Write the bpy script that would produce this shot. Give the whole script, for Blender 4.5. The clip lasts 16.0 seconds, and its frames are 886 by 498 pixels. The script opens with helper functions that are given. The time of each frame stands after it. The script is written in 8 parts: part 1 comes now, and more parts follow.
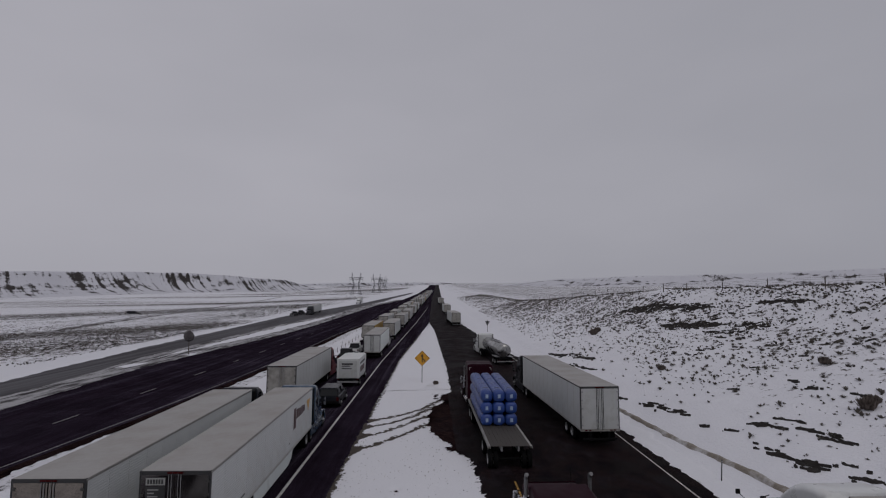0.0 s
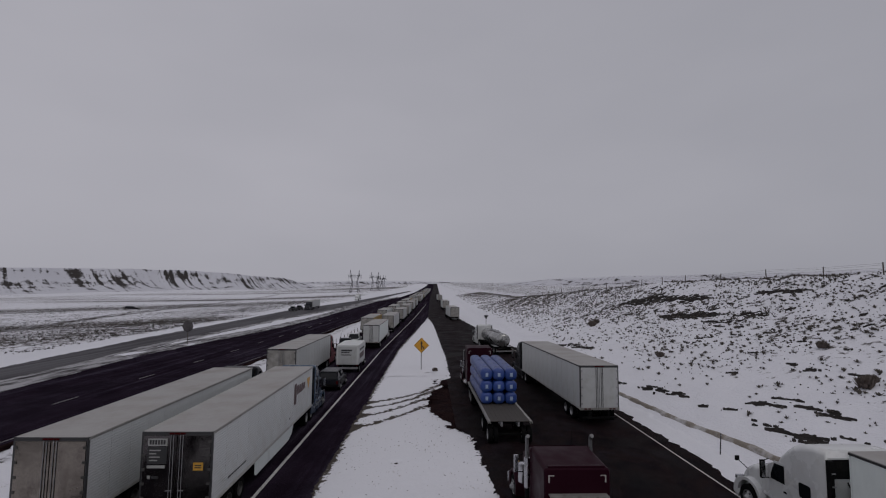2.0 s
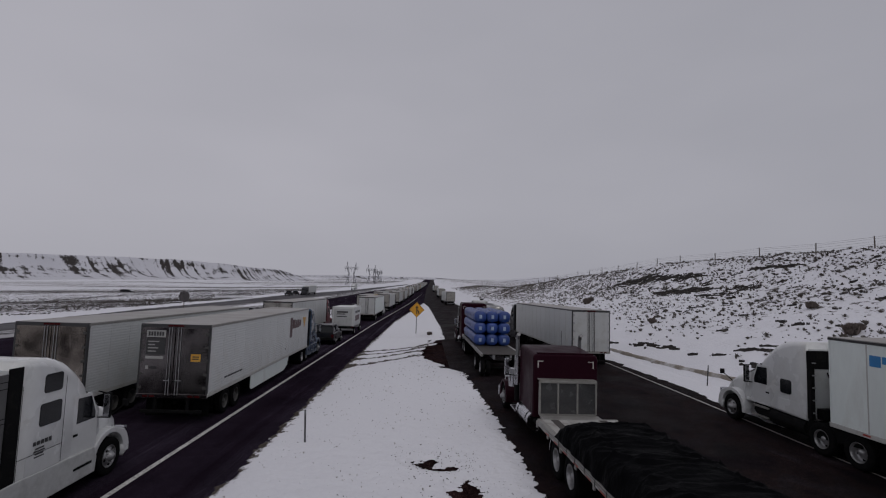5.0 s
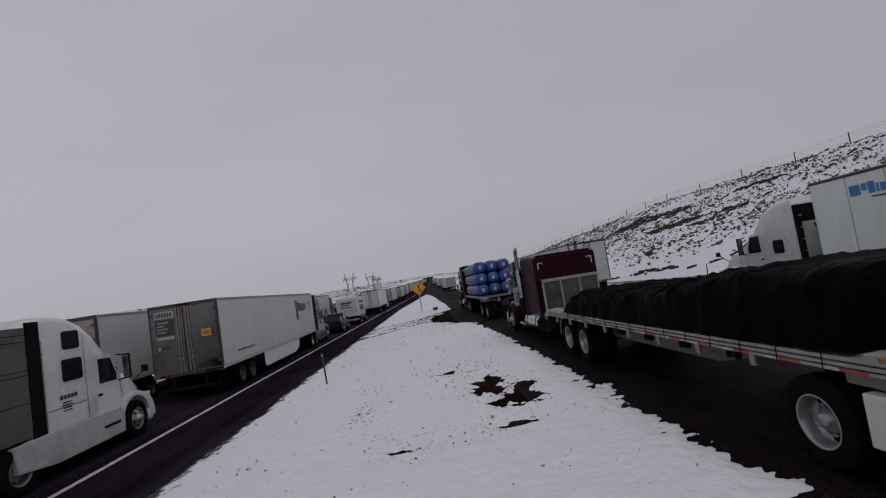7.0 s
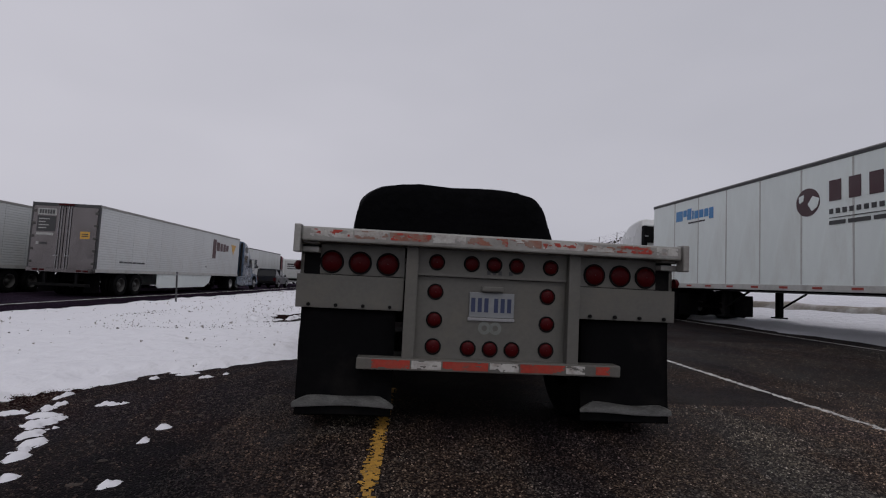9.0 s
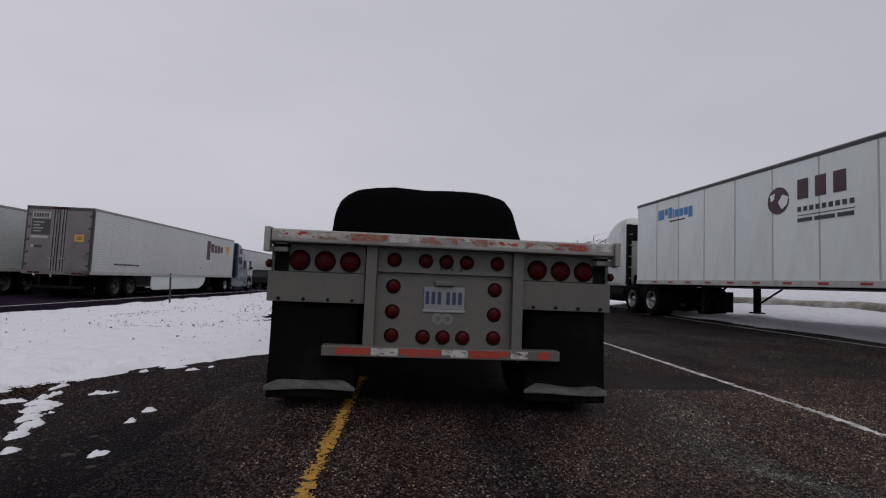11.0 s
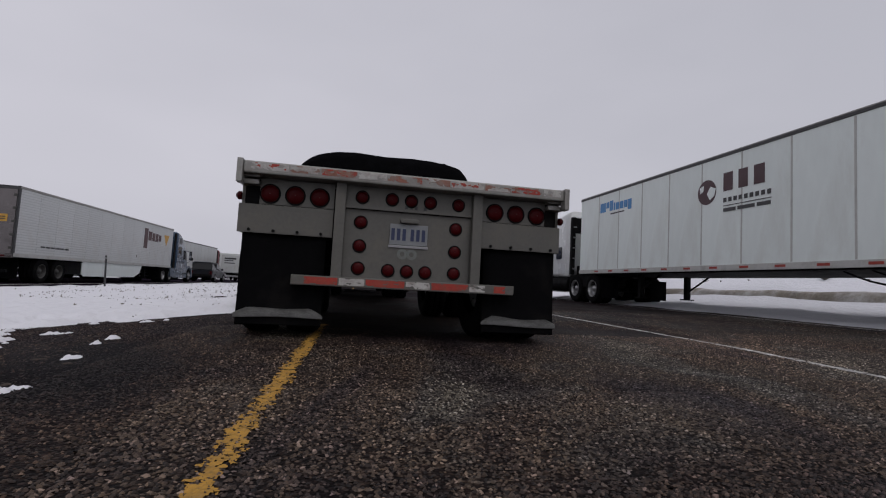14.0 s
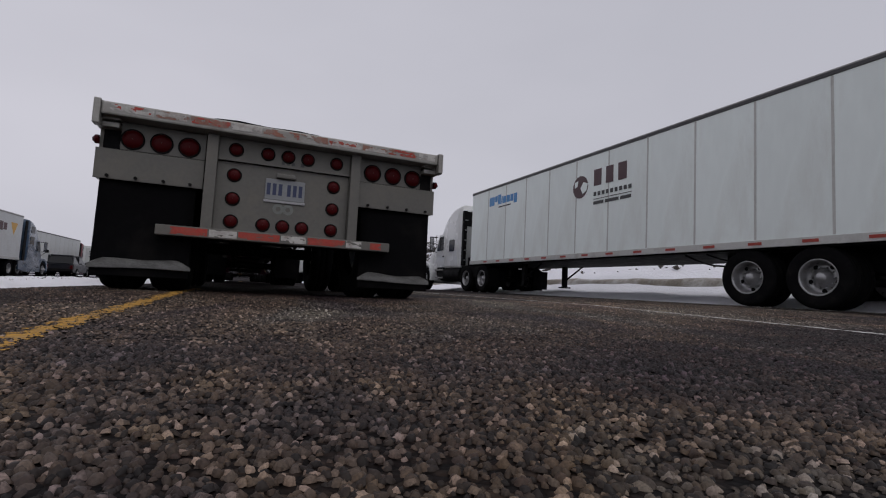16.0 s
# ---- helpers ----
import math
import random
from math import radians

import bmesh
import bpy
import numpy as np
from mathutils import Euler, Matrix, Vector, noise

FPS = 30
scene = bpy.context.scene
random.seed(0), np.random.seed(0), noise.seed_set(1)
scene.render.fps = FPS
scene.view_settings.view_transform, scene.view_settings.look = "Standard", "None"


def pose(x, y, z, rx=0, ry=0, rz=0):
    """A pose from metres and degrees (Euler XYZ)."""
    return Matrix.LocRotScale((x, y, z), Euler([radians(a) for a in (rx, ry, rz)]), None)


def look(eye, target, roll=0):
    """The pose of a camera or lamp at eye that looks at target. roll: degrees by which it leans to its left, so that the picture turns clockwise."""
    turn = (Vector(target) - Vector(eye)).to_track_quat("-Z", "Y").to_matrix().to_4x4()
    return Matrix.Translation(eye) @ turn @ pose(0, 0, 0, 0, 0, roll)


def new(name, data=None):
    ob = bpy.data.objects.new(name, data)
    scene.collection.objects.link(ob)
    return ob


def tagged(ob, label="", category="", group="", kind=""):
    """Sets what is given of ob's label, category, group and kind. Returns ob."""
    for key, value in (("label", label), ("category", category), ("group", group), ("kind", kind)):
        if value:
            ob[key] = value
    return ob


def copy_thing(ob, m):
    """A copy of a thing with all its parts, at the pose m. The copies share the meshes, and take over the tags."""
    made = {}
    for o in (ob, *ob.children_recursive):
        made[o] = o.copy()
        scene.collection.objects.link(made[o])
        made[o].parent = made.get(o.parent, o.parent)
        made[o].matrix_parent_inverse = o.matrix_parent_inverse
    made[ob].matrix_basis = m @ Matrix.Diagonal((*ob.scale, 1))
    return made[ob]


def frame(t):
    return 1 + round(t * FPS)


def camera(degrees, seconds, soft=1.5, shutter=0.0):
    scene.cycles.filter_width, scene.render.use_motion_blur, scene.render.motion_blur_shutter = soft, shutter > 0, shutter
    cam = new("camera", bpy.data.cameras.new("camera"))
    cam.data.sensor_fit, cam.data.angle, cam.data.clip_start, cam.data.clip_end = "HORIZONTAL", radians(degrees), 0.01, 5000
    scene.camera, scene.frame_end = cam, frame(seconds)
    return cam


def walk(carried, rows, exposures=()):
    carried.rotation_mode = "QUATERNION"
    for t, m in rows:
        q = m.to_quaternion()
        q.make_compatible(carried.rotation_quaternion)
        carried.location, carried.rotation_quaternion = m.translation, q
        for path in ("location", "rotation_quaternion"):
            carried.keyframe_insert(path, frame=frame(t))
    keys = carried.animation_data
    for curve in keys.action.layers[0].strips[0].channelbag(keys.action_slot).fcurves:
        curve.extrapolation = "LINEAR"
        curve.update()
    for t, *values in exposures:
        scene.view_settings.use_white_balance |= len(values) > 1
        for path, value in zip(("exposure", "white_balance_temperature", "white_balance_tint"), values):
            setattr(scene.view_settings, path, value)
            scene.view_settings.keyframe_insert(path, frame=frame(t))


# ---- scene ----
cam = camera(83.8, 16.0, soft=1.15)

PATH = [
    (0, (-4.977, -1.734, 9.935), (-4.941, 0.261, 10.074), 0.3),
    (0.5, (-5.081, -1.692, 9.788), (-5.046, 0.303, 9.927), -0.3),
    (1, (-5.179, -1.651, 9.395), (-5.141, 0.344, 9.532), 0.3),
    (1.5, (-5.182, -1.651, 8.925), (-5.142, 0.344, 9.058), 1.0),
    (2, (-5.118, -1.713, 8.587), (-5.076, 0.281, 8.723), 0.6),
    (2.5, (-5.158, -1.727, 8.069), (-5.117, 0.268, 8.203), -0.5),
    (3, (-5.262, -1.731, 7.466), (-5.216, 0.264, 7.598), -0.3),
    (3.5, (-5.322, -1.717, 6.916), (-5.272, 0.278, 7.047), 1.0),
    (4, (-5.168, -1.844, 6.347), (-5.119, 0.152, 6.475), 1.8),
    (6.5, (-4.953, -1.93, 2.989), (-4.888, 0.065, 3.109), 1.6),
    (7, (-5.017, -2.042, 2.5), (-4.939, -0.046, 2.605), -8.8),
    (7.5, (-4.33, -2.211, 2.05), (-4.252, -0.216, 2.154), -6.4),
    (8, (-3.076, -2.372, 1.471), (-2.98, -0.377, 1.575), -3.5),
    (8.2, (-2.583, -2.568, 1.306), (-2.476, -0.573, 1.403), -1.0),
    (8.5, (-1.657, -2.848, 1.096), (-1.568, -0.852, 1.192), 3.0),
    (9, (-0.464, -3.099, 0.986), (-0.363, -1.104, 1.082), 2.9),
    (11.5, (-0.201, -3.478, 0.966), (-0.087, -1.484, 1.062), 2.4),
    (12, (-0.239, -3.456, 0.857), (-0.127, -1.461, 0.95), 3.1),
    (12.5, (-0.196, -3.525, 0.745), (-0.081, -1.531, 0.841), 3.2),
    (13, (-0.257, -3.641, 0.641), (-0.109, -1.649, 0.735), 3.2),
    (13.5, (-0.321, -3.667, 0.538), (-0.103, -1.681, 0.64), 3.1),
    (14, (-0.317, -3.676, 0.505), (0.005, -1.705, 0.614), 3.3),
    (14.5, (-0.242, -3.748, 0.462), (0.173, -1.794, 0.573), 3.4),
    (15, (-0.19, -3.83, 0.308), (0.304, -1.896, 0.426), 3.4),
    (15.5, (-0.169, -3.851, 0.226), (0.444, -1.952, 0.351), 3.5),
    (16, (-0.168, -3.874, 0.182), (0.546, -2.01, 0.312), 3.3),
]
walk(cam, [(t, look(eye, target, roll)) for t, eye, target, roll in PATH],
     [(0, -0.08, 6450, 12), (4, -0.02, 6450, 12), (6.5, 0.05, 6450, 12), (8, 0.24, 6450, 12), (9, 0.42, 6450, 12), (12, 0.48, 6450, 12), (16, 0.55, 6450, 12)])


# ---- light ----
world = bpy.data.worlds.new("overcast_sky")
scene.world = world
world.use_nodes = True
wn, wl = world.node_tree.nodes, world.node_tree.links
wn.clear()
w_out = wn.new("ShaderNodeOutputWorld")
w_bg = wn.new("ShaderNodeBackground")
w_sky = wn.new("ShaderNodeTexSky")
w_sky.sky_type = 'NISHITA'
w_sky.sun_disc = False
w_sky.sun_elevation = radians(38)
w_sky.sun_rotation = radians(200)
w_sky.dust_density = 4.0
w_hsv = wn.new("ShaderNodeHueSaturation")
w_hsv.inputs["Saturation"].default_value = 0.05
w_mix = wn.new("ShaderNodeMixRGB")
w_mix.inputs[0].default_value = 0.94
w_geo = wn.new("ShaderNodeTexCoord")
w_map = wn.new("ShaderNodeMapping")
w_map.inputs["Scale"].default_value = (1.2, 1.2, 3.0)
w_noise = wn.new("ShaderNodeTexNoise")
w_noise.inputs["Scale"].default_value = 1.6
w_noise.inputs["Detail"].default_value = 3.0
w_ramp = wn.new("ShaderNodeValToRGB")
w_ramp.color_ramp.elements[0].position = 0.3
w_ramp.color_ramp.elements[0].color = (3.30, 3.33, 3.70, 1)
w_ramp.color_ramp.elements[1].position = 0.7
w_ramp.color_ramp.elements[1].color = (4.12, 4.10, 4.50, 1)
wl.new(w_geo.outputs["Generated"], w_map.inputs["Vector"])
wl.new(w_map.outputs["Vector"], w_noise.inputs["Vector"])
# the cloud is thinner towards the west
w_sep = wn.new("ShaderNodeSeparateXYZ")
wl.new(w_geo.outputs["Generated"], w_sep.inputs[0])
w_soft = wn.new("ShaderNodeMath")
w_soft.operation = 'MULTIPLY_ADD'
w_soft.inputs[1].default_value, w_soft.inputs[2].default_value = 0.40, 0.30
wl.new(w_noise.outputs["Fac"], w_soft.inputs[0])
w_west = wn.new("ShaderNodeMath")
w_west.operation = 'MULTIPLY_ADD'
w_west.inputs[1].default_value = -0.28
wl.new(w_sep.outputs["X"], w_west.inputs[0])
wl.new(w_soft.outputs[0], w_west.inputs[2])
wl.new(w_west.outputs[0], w_ramp.inputs["Fac"])
wl.new(w_sky.outputs["Color"], w_hsv.inputs["Color"])
wl.new(w_hsv.outputs["Color"], w_mix.inputs[1])
wl.new(w_ramp.outputs["Color"], w_mix.inputs[2])
wl.new(w_mix.outputs["Color"], w_bg.inputs["Color"])
w_bg.inputs["Strength"].default_value = 0.1
wl.new(w_bg.outputs["Background"], w_out.inputs["Surface"])

sun = new("sun", bpy.data.lights.new("sun", 'SUN'))
sun.data.energy = 0.5
sun.data.angle = radians(40)
sun.data.color = (1.0, 0.97, 0.93)
sun.matrix_world = look((0, 0, 60), (-14, 34, 0))


# ---- materials ----
def socket(node, name, value):
    node.inputs[name].default_value = value


def material(name, color, rough=0.6, metal=0.0, vary=0.15, scale=3.0, fine=40.0, bump=0.1, bump_dist=0.01,
             dirt=None, dirt_amount=0.0, dirt_scale=1.5, rand=0.0, spec=0.5, coat=0.0, stretch=(1, 1, 1)):
    """A worn surface: base colour varied at two scales, stains, relief."""
    m = bpy.data.materials.new(name)
    m.use_nodes = True
    n, l = m.node_tree.nodes, m.node_tree.links
    b = n["Principled BSDF"]
    socket(b, "Metallic", metal)
    socket(b, "Specular IOR Level", spec)
    socket(b, "Coat Weight", coat)
    tc = n.new("ShaderNodeTexCoord")
    mp = n.new("ShaderNodeMapping")
    socket(mp, "Scale", stretch)
    l.new(tc.outputs["Object"], mp.inputs["Vector"])
    big = n.new("ShaderNodeTexNoise")
    socket(big, "Scale", scale)
    socket(big, "Detail", 5.0)
    small = n.new("ShaderNodeTexNoise")
    socket(small, "Scale", fine)
    socket(small, "Detail", 4.0)
    l.new(mp.outputs["Vector"], big.inputs["Vector"])
    l.new(mp.outputs["Vector"], small.inputs["Vector"])
    add = n.new("ShaderNodeMath")
    add.operation = 'ADD'
    l.new(big.outputs["Fac"], add.inputs[0])
    l.new(small.outputs["Fac"], add.inputs[1])
    ramp = n.new("ShaderNodeMapRange")
    socket(ramp, "From Min", 0.6)
    socket(ramp, "From Max", 1.4)
    socket(ramp, "To Min", 1 - vary)
    socket(ramp, "To Max", 1 + vary)
    l.new(add.outputs[0], ramp.inputs["Value"])
    mul = n.new("ShaderNodeVectorMath")
    mul.operation = 'SCALE'
    mul.inputs[0].default_value = color[:3]
    l.new(ramp.outputs["Result"], mul.inputs["Scale"])
    last = mul.outputs["Vector"]
    if rand:
        info = n.new("ShaderNodeObjectInfo")
        rr = n.new("ShaderNodeMapRange")
        socket(rr, "To Min", 1 - rand)
        socket(rr, "To Max", 1 + rand)
        l.new(info.outputs["Random"], rr.inputs["Value"])
        mul2 = n.new("ShaderNodeVectorMath")
        mul2.operation = 'SCALE'
        l.new(last, mul2.inputs[0])
        l.new(rr.outputs["Result"], mul2.inputs["Scale"])
        last = mul2.outputs["Vector"]
    if dirt:
        dn = n.new("ShaderNodeTexNoise")
        socket(dn, "Scale", dirt_scale)
        socket(dn, "Detail", 8.0)
        socket(dn, "Roughness", 0.65)
        l.new(mp.outputs["Vector"], dn.inputs["Vector"])
        dr = n.new("ShaderNodeMapRange")
        socket(dr, "From Min", 0.62 - 0.35 * dirt_amount)
        socket(dr, "From Max", 0.80 - 0.25 * dirt_amount)
        socket(dr, "To Max", min(1.0, 0.45 + dirt_amount * 0.5))
        l.new(dn.outputs["Fac"], dr.inputs["Value"])
        mx = n.new("ShaderNodeMixRGB")
        mx.inputs[2].default_value = (*dirt[:3], 1)
        l.new(dr.outputs["Result"], mx.inputs[0])
        l.new(last, mx.inputs[1])
        last = mx.outputs["Color"]
    l.new(last, b.inputs["Base Color"])
    rm = n.new("ShaderNodeMapRange")
    socket(rm, "From Min", 0.3)
    socket(rm, "From Max", 0.7)
    socket(rm, "To Min", max(0.02, rough - 0.12))
    socket(rm, "To Max", min(1.0, rough + 0.12))
    l.new(big.outputs["Fac"], rm.inputs["Value"])
    l.new(rm.outputs["Result"], b.inputs["Roughness"])
    if bump:
        bp = n.new("ShaderNodeBump")
        socket(bp, "Strength", bump)
        socket(bp, "Distance", bump_dist)
        l.new(add.outputs[0], bp.inputs["Height"])
        l.new(bp.outputs["Normal"], b.inputs["Normal"])
    return m


def snow_ground(name, bare, cover, patch, snow=(0.70, 0.70, 0.735), grain=1.0, soft=0.05, relief=0.10, run=1.0):
    """Snow over soil: soil shows through where a noise of two scales and the sheet's own 'bare' attribute pass a threshold."""
    m = bpy.data.materials.new(name)
    m.use_nodes = True
    n, l = m.node_tree.nodes, m.node_tree.links
    b = n["Principled BSDF"]
    socket(b, "Roughness", 0.85)
    socket(b, "Specular IOR Level", 0.2)
    tc = n.new("ShaderNodeTexCoord")
    big = n.new("ShaderNodeTexNoise")
    socket(big, "Scale", patch)
    socket(big, "Detail", 10.0)
    socket(big, "Roughness", 0.68)
    mp = n.new("ShaderNodeMapping")
    socket(mp, "Scale", (1.0, run, 1.0))
    l.new(tc.outputs["Object"], mp.inputs["Vector"])
    l.new(mp.outputs["Vector"], big.inputs["Vector"])
    at = n.new("ShaderNodeAttribute")
    at.attribute_name = "bare"
    add = n.new("ShaderNodeMath")
    add.operation = 'ADD'
    l.new(big.outputs["Fac"], add.inputs[0])
    l.new(at.outputs["Fac"], add.inputs[1])
    mr = n.new("ShaderNodeMapRange")
    socket(mr, "From Min", cover)
    socket(mr, "From Max", cover + soft)
    l.new(add.outputs[0], mr.inputs["Value"])
    sn = n.new("ShaderNodeTexNoise")
    socket(sn, "Scale", 6.0 * grain)
    socket(sn, "Detail", 6.0)
    l.new(tc.outputs["Object"], sn.inputs["Vector"])
    sc = n.new("ShaderNodeMixRGB")
    sc.inputs[1].default_value = (snow[0] * 0.9, snow[1] * 0.9, snow[2] * 0.92, 1)
    sc.inputs[2].default_value = (*snow, 1)
    l.new(sn.outputs["Fac"], sc.inputs[0])
    so = n.new("ShaderNodeMixRGB")
    so.inputs[1].default_value = (bare[0] * 0.6, bare[1] * 0.6, bare[2] * 0.6, 1)
    so.inputs[2].default_value = (bare[0] * 1.6, bare[1] * 1.5, bare[2] * 1.4, 1)
    l.new(sn.outputs["Fac"], so.inputs[0])
    mx = n.new("ShaderNodeMixRGB")
    l.new(mr.outputs["Result"], mx.inputs[0])
    l.new(sc.outputs["Color"], mx.inputs[1])
    l.new(so.outputs["Color"], mx.inputs[2])
    l.new(mx.outputs["Color"], b.inputs["Base Color"])
    bp = n.new("ShaderNodeBump")
    socket(bp, "Strength", 0.8)
    socket(bp, "Distance", relief)
    l.new(sn.outputs["Fac"], bp.inputs["Height"])
    l.new(bp.outputs["Normal"], b.inputs["Normal"])
    return m


def road_tone(n, l, vec, tones, run=0.55):
    """Damp, muddy and dry areas of a road: a colour factor that wanders over it at two scales."""
    mp = n.new("ShaderNodeMapping")
    socket(mp, "Scale", (1.0, run, 1.0))
    l.new(vec, mp.inputs["Vector"])
    a = n.new("ShaderNodeTexNoise")
    socket(a, "Scale", 0.9)
    socket(a, "Detail", 9.0)
    socket(a, "Roughness", 0.62)
    socket(a, "Distortion", 0.6)
    l.new(mp.outputs["Vector"], a.inputs["Vector"])
    ra = n.new("ShaderNodeValToRGB")
    e = ra.color_ramp.elements
    e[0].position, e[0].color = 0.37, (*tones[0], 1)
    e[1].position, e[1].color = 0.65, (*tones[-1], 1)
    for k, c in enumerate(tones[1:-1]):
        q = ra.color_ramp.elements.new(0.37 + 0.28 * (k + 1) / (len(tones) - 1))
        q.color = (*c, 1)
    l.new(a.outputs["Fac"], ra.inputs["Fac"])
    return ra.outputs["Color"]


def blotch(n, l, vec, colour, spots):
    """Stains with shapes of their own, dark damp or pale dried mud, and painted shade: (x, y, half width, half length,
    tint) each.
    """
    wob = n.new("ShaderNodeTexNoise")
    socket(wob, "Scale", 2.6)
    socket(wob, "Detail", 8.0)
    socket(wob, "Roughness", 0.66)
    l.new(vec, wob.inputs["Vector"])
    last = colour
    for x, y, rx, ry, tint in spots:
        mp = n.new("ShaderNodeMapping")
        mp.vector_type = 'TEXTURE'
        socket(mp, "Location", (x, y, 0))
        socket(mp, "Scale", (rx, ry, 1.0))
        l.new(vec, mp.inputs["Vector"])
        ln = n.new("ShaderNodeVectorMath")
        ln.operation = 'LENGTH'
        l.new(mp.outputs["Vector"], ln.inputs[0])
        ad = n.new("ShaderNodeMath")
        ad.operation = 'MULTIPLY_ADD'
        ad.inputs[1].default_value = 2.6
        l.new(wob.outputs["Fac"], ad.inputs[0])
        l.new(ln.outputs["Value"], ad.inputs[2])
        mr = n.new("ShaderNodeMapRange")
        socket(mr, "From Min", 2.45)
        socket(mr, "From Max", 1.75)
        l.new(ad.outputs[0], mr.inputs["Value"])
        mu = n.new("ShaderNodeMixRGB")
        mu.blend_type = 'MULTIPLY'
        mu.inputs[2].default_value = (*tint, 1)
        l.new(mr.outputs["Result"], mu.inputs[0])
        l.new(last, mu.inputs[1])
        last = mu.outputs["Color"]
    return last


PALE, DAMP_AND_SHADE, DRY = (1.75, 1.95, 2.0), (0.45, 0.40, 0.46), (1.25, 1.25, 1.12)
# the dark spot at (0.25, 0.6) is painted shade under the flatbed's rear
STAINS_AND_SHADE = ((1.2, -0.9, 0.55, 0.95, PALE), (1.0, -1.9, 0.35, 0.4, PALE), (2.3, -1.2, 0.6, 0.6, PALE), (1.75, -2.95, 1.95, 0.95, DAMP_AND_SHADE), (2.6, -2.4, 1.1, 0.8, DAMP_AND_SHADE), (0.35, -0.7, 0.22, 1.3, DAMP_AND_SHADE), (0.25, 0.6, 1.3, 1.1, DAMP_AND_SHADE), (-1.7, -1.5, 0.5, 1.4, DAMP_AND_SHADE), (-0.1, -3.2, 0.6, 0.5, DRY), (3.2, 0.3, 1.6, 2.2, (1.6, 1.55, 1.5)))
CHIP_STAINS_AND_SHADE = tuple((x, y, rx, ry, (0.95, 1.02, 1.06) if tint is PALE else tint) for x, y, rx, ry, tint in STAINS_AND_SHADE)
TONES = ((0.34, 0.28, 0.35), (0.56, 0.43, 0.43), (0.86, 0.66, 0.55), (0.68, 0.63, 0.64), (1.20, 1.14, 1.08))
MUD = ((0.40, 0.32, 0.30), (0.85, 0.62, 0.50), (1.25, 0.94, 0.73), (0.75, 0.63, 0.58), (1.2, 1.0, 0.8))
WET = ((0.60, 0.52, 0.66), (0.80, 0.74, 0.92), (1.0, 1.0, 1.18), (1.9, 2.0, 2.25))


def asphalt_material(name, base, chip, wet, tones=TONES, gloss=0.08, soaked=0.5, run=0.55, stains=()):
    """Chip-seal asphalt: stone chips of many greys and browns, tar between, damp darker patches."""
    m = bpy.data.materials.new(name)
    m.use_nodes = True
    n, l = m.node_tree.nodes, m.node_tree.links
    b = n["Principled BSDF"]
    tc = n.new("ShaderNodeTexCoord")
    vo = n.new("ShaderNodeTexVoronoi")
    socket(vo, "Scale", 75.0)
    l.new(tc.outputs["Object"], vo.inputs["Vector"])
    sep = n.new("ShaderNodeSeparateColor")
    l.new(vo.outputs["Color"], sep.inputs["Color"])
    ramp = n.new("ShaderNodeValToRGB")
    e = ramp.color_ramp.elements
    e[0].position, e[0].color = 0.0, (base * 0.50, base * 0.40, base * 0.42, 1)
    e[1].position, e[1].color = 1.0, (chip * 1.5, chip * 1.35, chip * 1.15, 1)
    a = ramp.color_ramp.elements.new(0.55)
    a.color = (base * 1.2, base * 0.96, base * 0.92, 1)
    a = ramp.color_ramp.elements.new(0.85)
    a.color = (chip * 0.8, chip * 0.7, chip * 0.6, 1)
    l.new(sep.outputs["Red"], ramp.inputs["Fac"])
    big = n.new("ShaderNodeTexNoise")
    socket(big, "Scale", 0.35)
    socket(big, "Detail", 7.0)
    socket(big, "Roughness", 0.6)
    l.new(tc.outputs["Object"], big.inputs["Vector"])
    wetr = n.new("ShaderNodeMapRange")
    socket(wetr, "From Min", 0.38)
    socket(wetr, "From Max", 0.62)
    socket(wetr, "To Min", wet)
    socket(wetr, "To Max", 1.15)
    l.new(big.outputs["Fac"], wetr.inputs["Value"])
    mul = n.new("ShaderNodeVectorMath")
    mul.operation = 'SCALE'
    l.new(ramp.outputs["Color"], mul.inputs[0])
    l.new(wetr.outputs["Result"], mul.inputs["Scale"])
    gap = n.new("ShaderNodeMapRange")
    socket(gap, "From Min", 0.35)
    socket(gap, "From Max", 0.75)
    socket(gap, "To Min", 1.1)
    socket(gap, "To Max", 0.35)
    l.new(vo.outputs["Distance"], gap.inputs["Value"])
    mul3 = n.new("ShaderNodeVectorMath")
    mul3.operation = 'SCALE'
    l.new(mul.outputs["Vector"], mul3.inputs[0])
    l.new(gap.outputs["Result"], mul3.inputs["Scale"])
    mul4 = n.new("ShaderNodeVectorMath")
    mul4.operation = 'MULTIPLY'
    l.new(mul3.outputs["Vector"], mul4.inputs[0])
    l.new(road_tone(n, l, tc.outputs["Object"], tones, run), mul4.inputs[1])
    at = n.new("ShaderNodeAttribute")
    at.attribute_name = "damp"
    mul5 = n.new("ShaderNodeMixRGB")
    mul5.blend_type = 'MULTIPLY'
    mul5.inputs[2].default_value = (soaked * 0.92, soaked * 0.86, soaked * 1.18, 1)
    l.new(at.outputs["Fac"], mul5.inputs[0])
    l.new(blotch(n, l, tc.outputs["Object"], mul4.outputs["Vector"], stains), mul5.inputs[1])
    l.new(mul5.outputs["Color"], b.inputs["Base Color"])
    sk = n.new("ShaderNodeMapRange")
    socket(sk, "To Min", gloss)
    socket(sk, "To Max", gloss * 0.4)
    l.new(at.outputs["Fac"], sk.inputs["Value"])
    l.new(sk.outputs["Result"], b.inputs["Specular IOR Level"])
    rr = n.new("ShaderNodeMapRange")
    socket(rr, "From Min", 0.38)
    socket(rr, "From Max", 0.62)
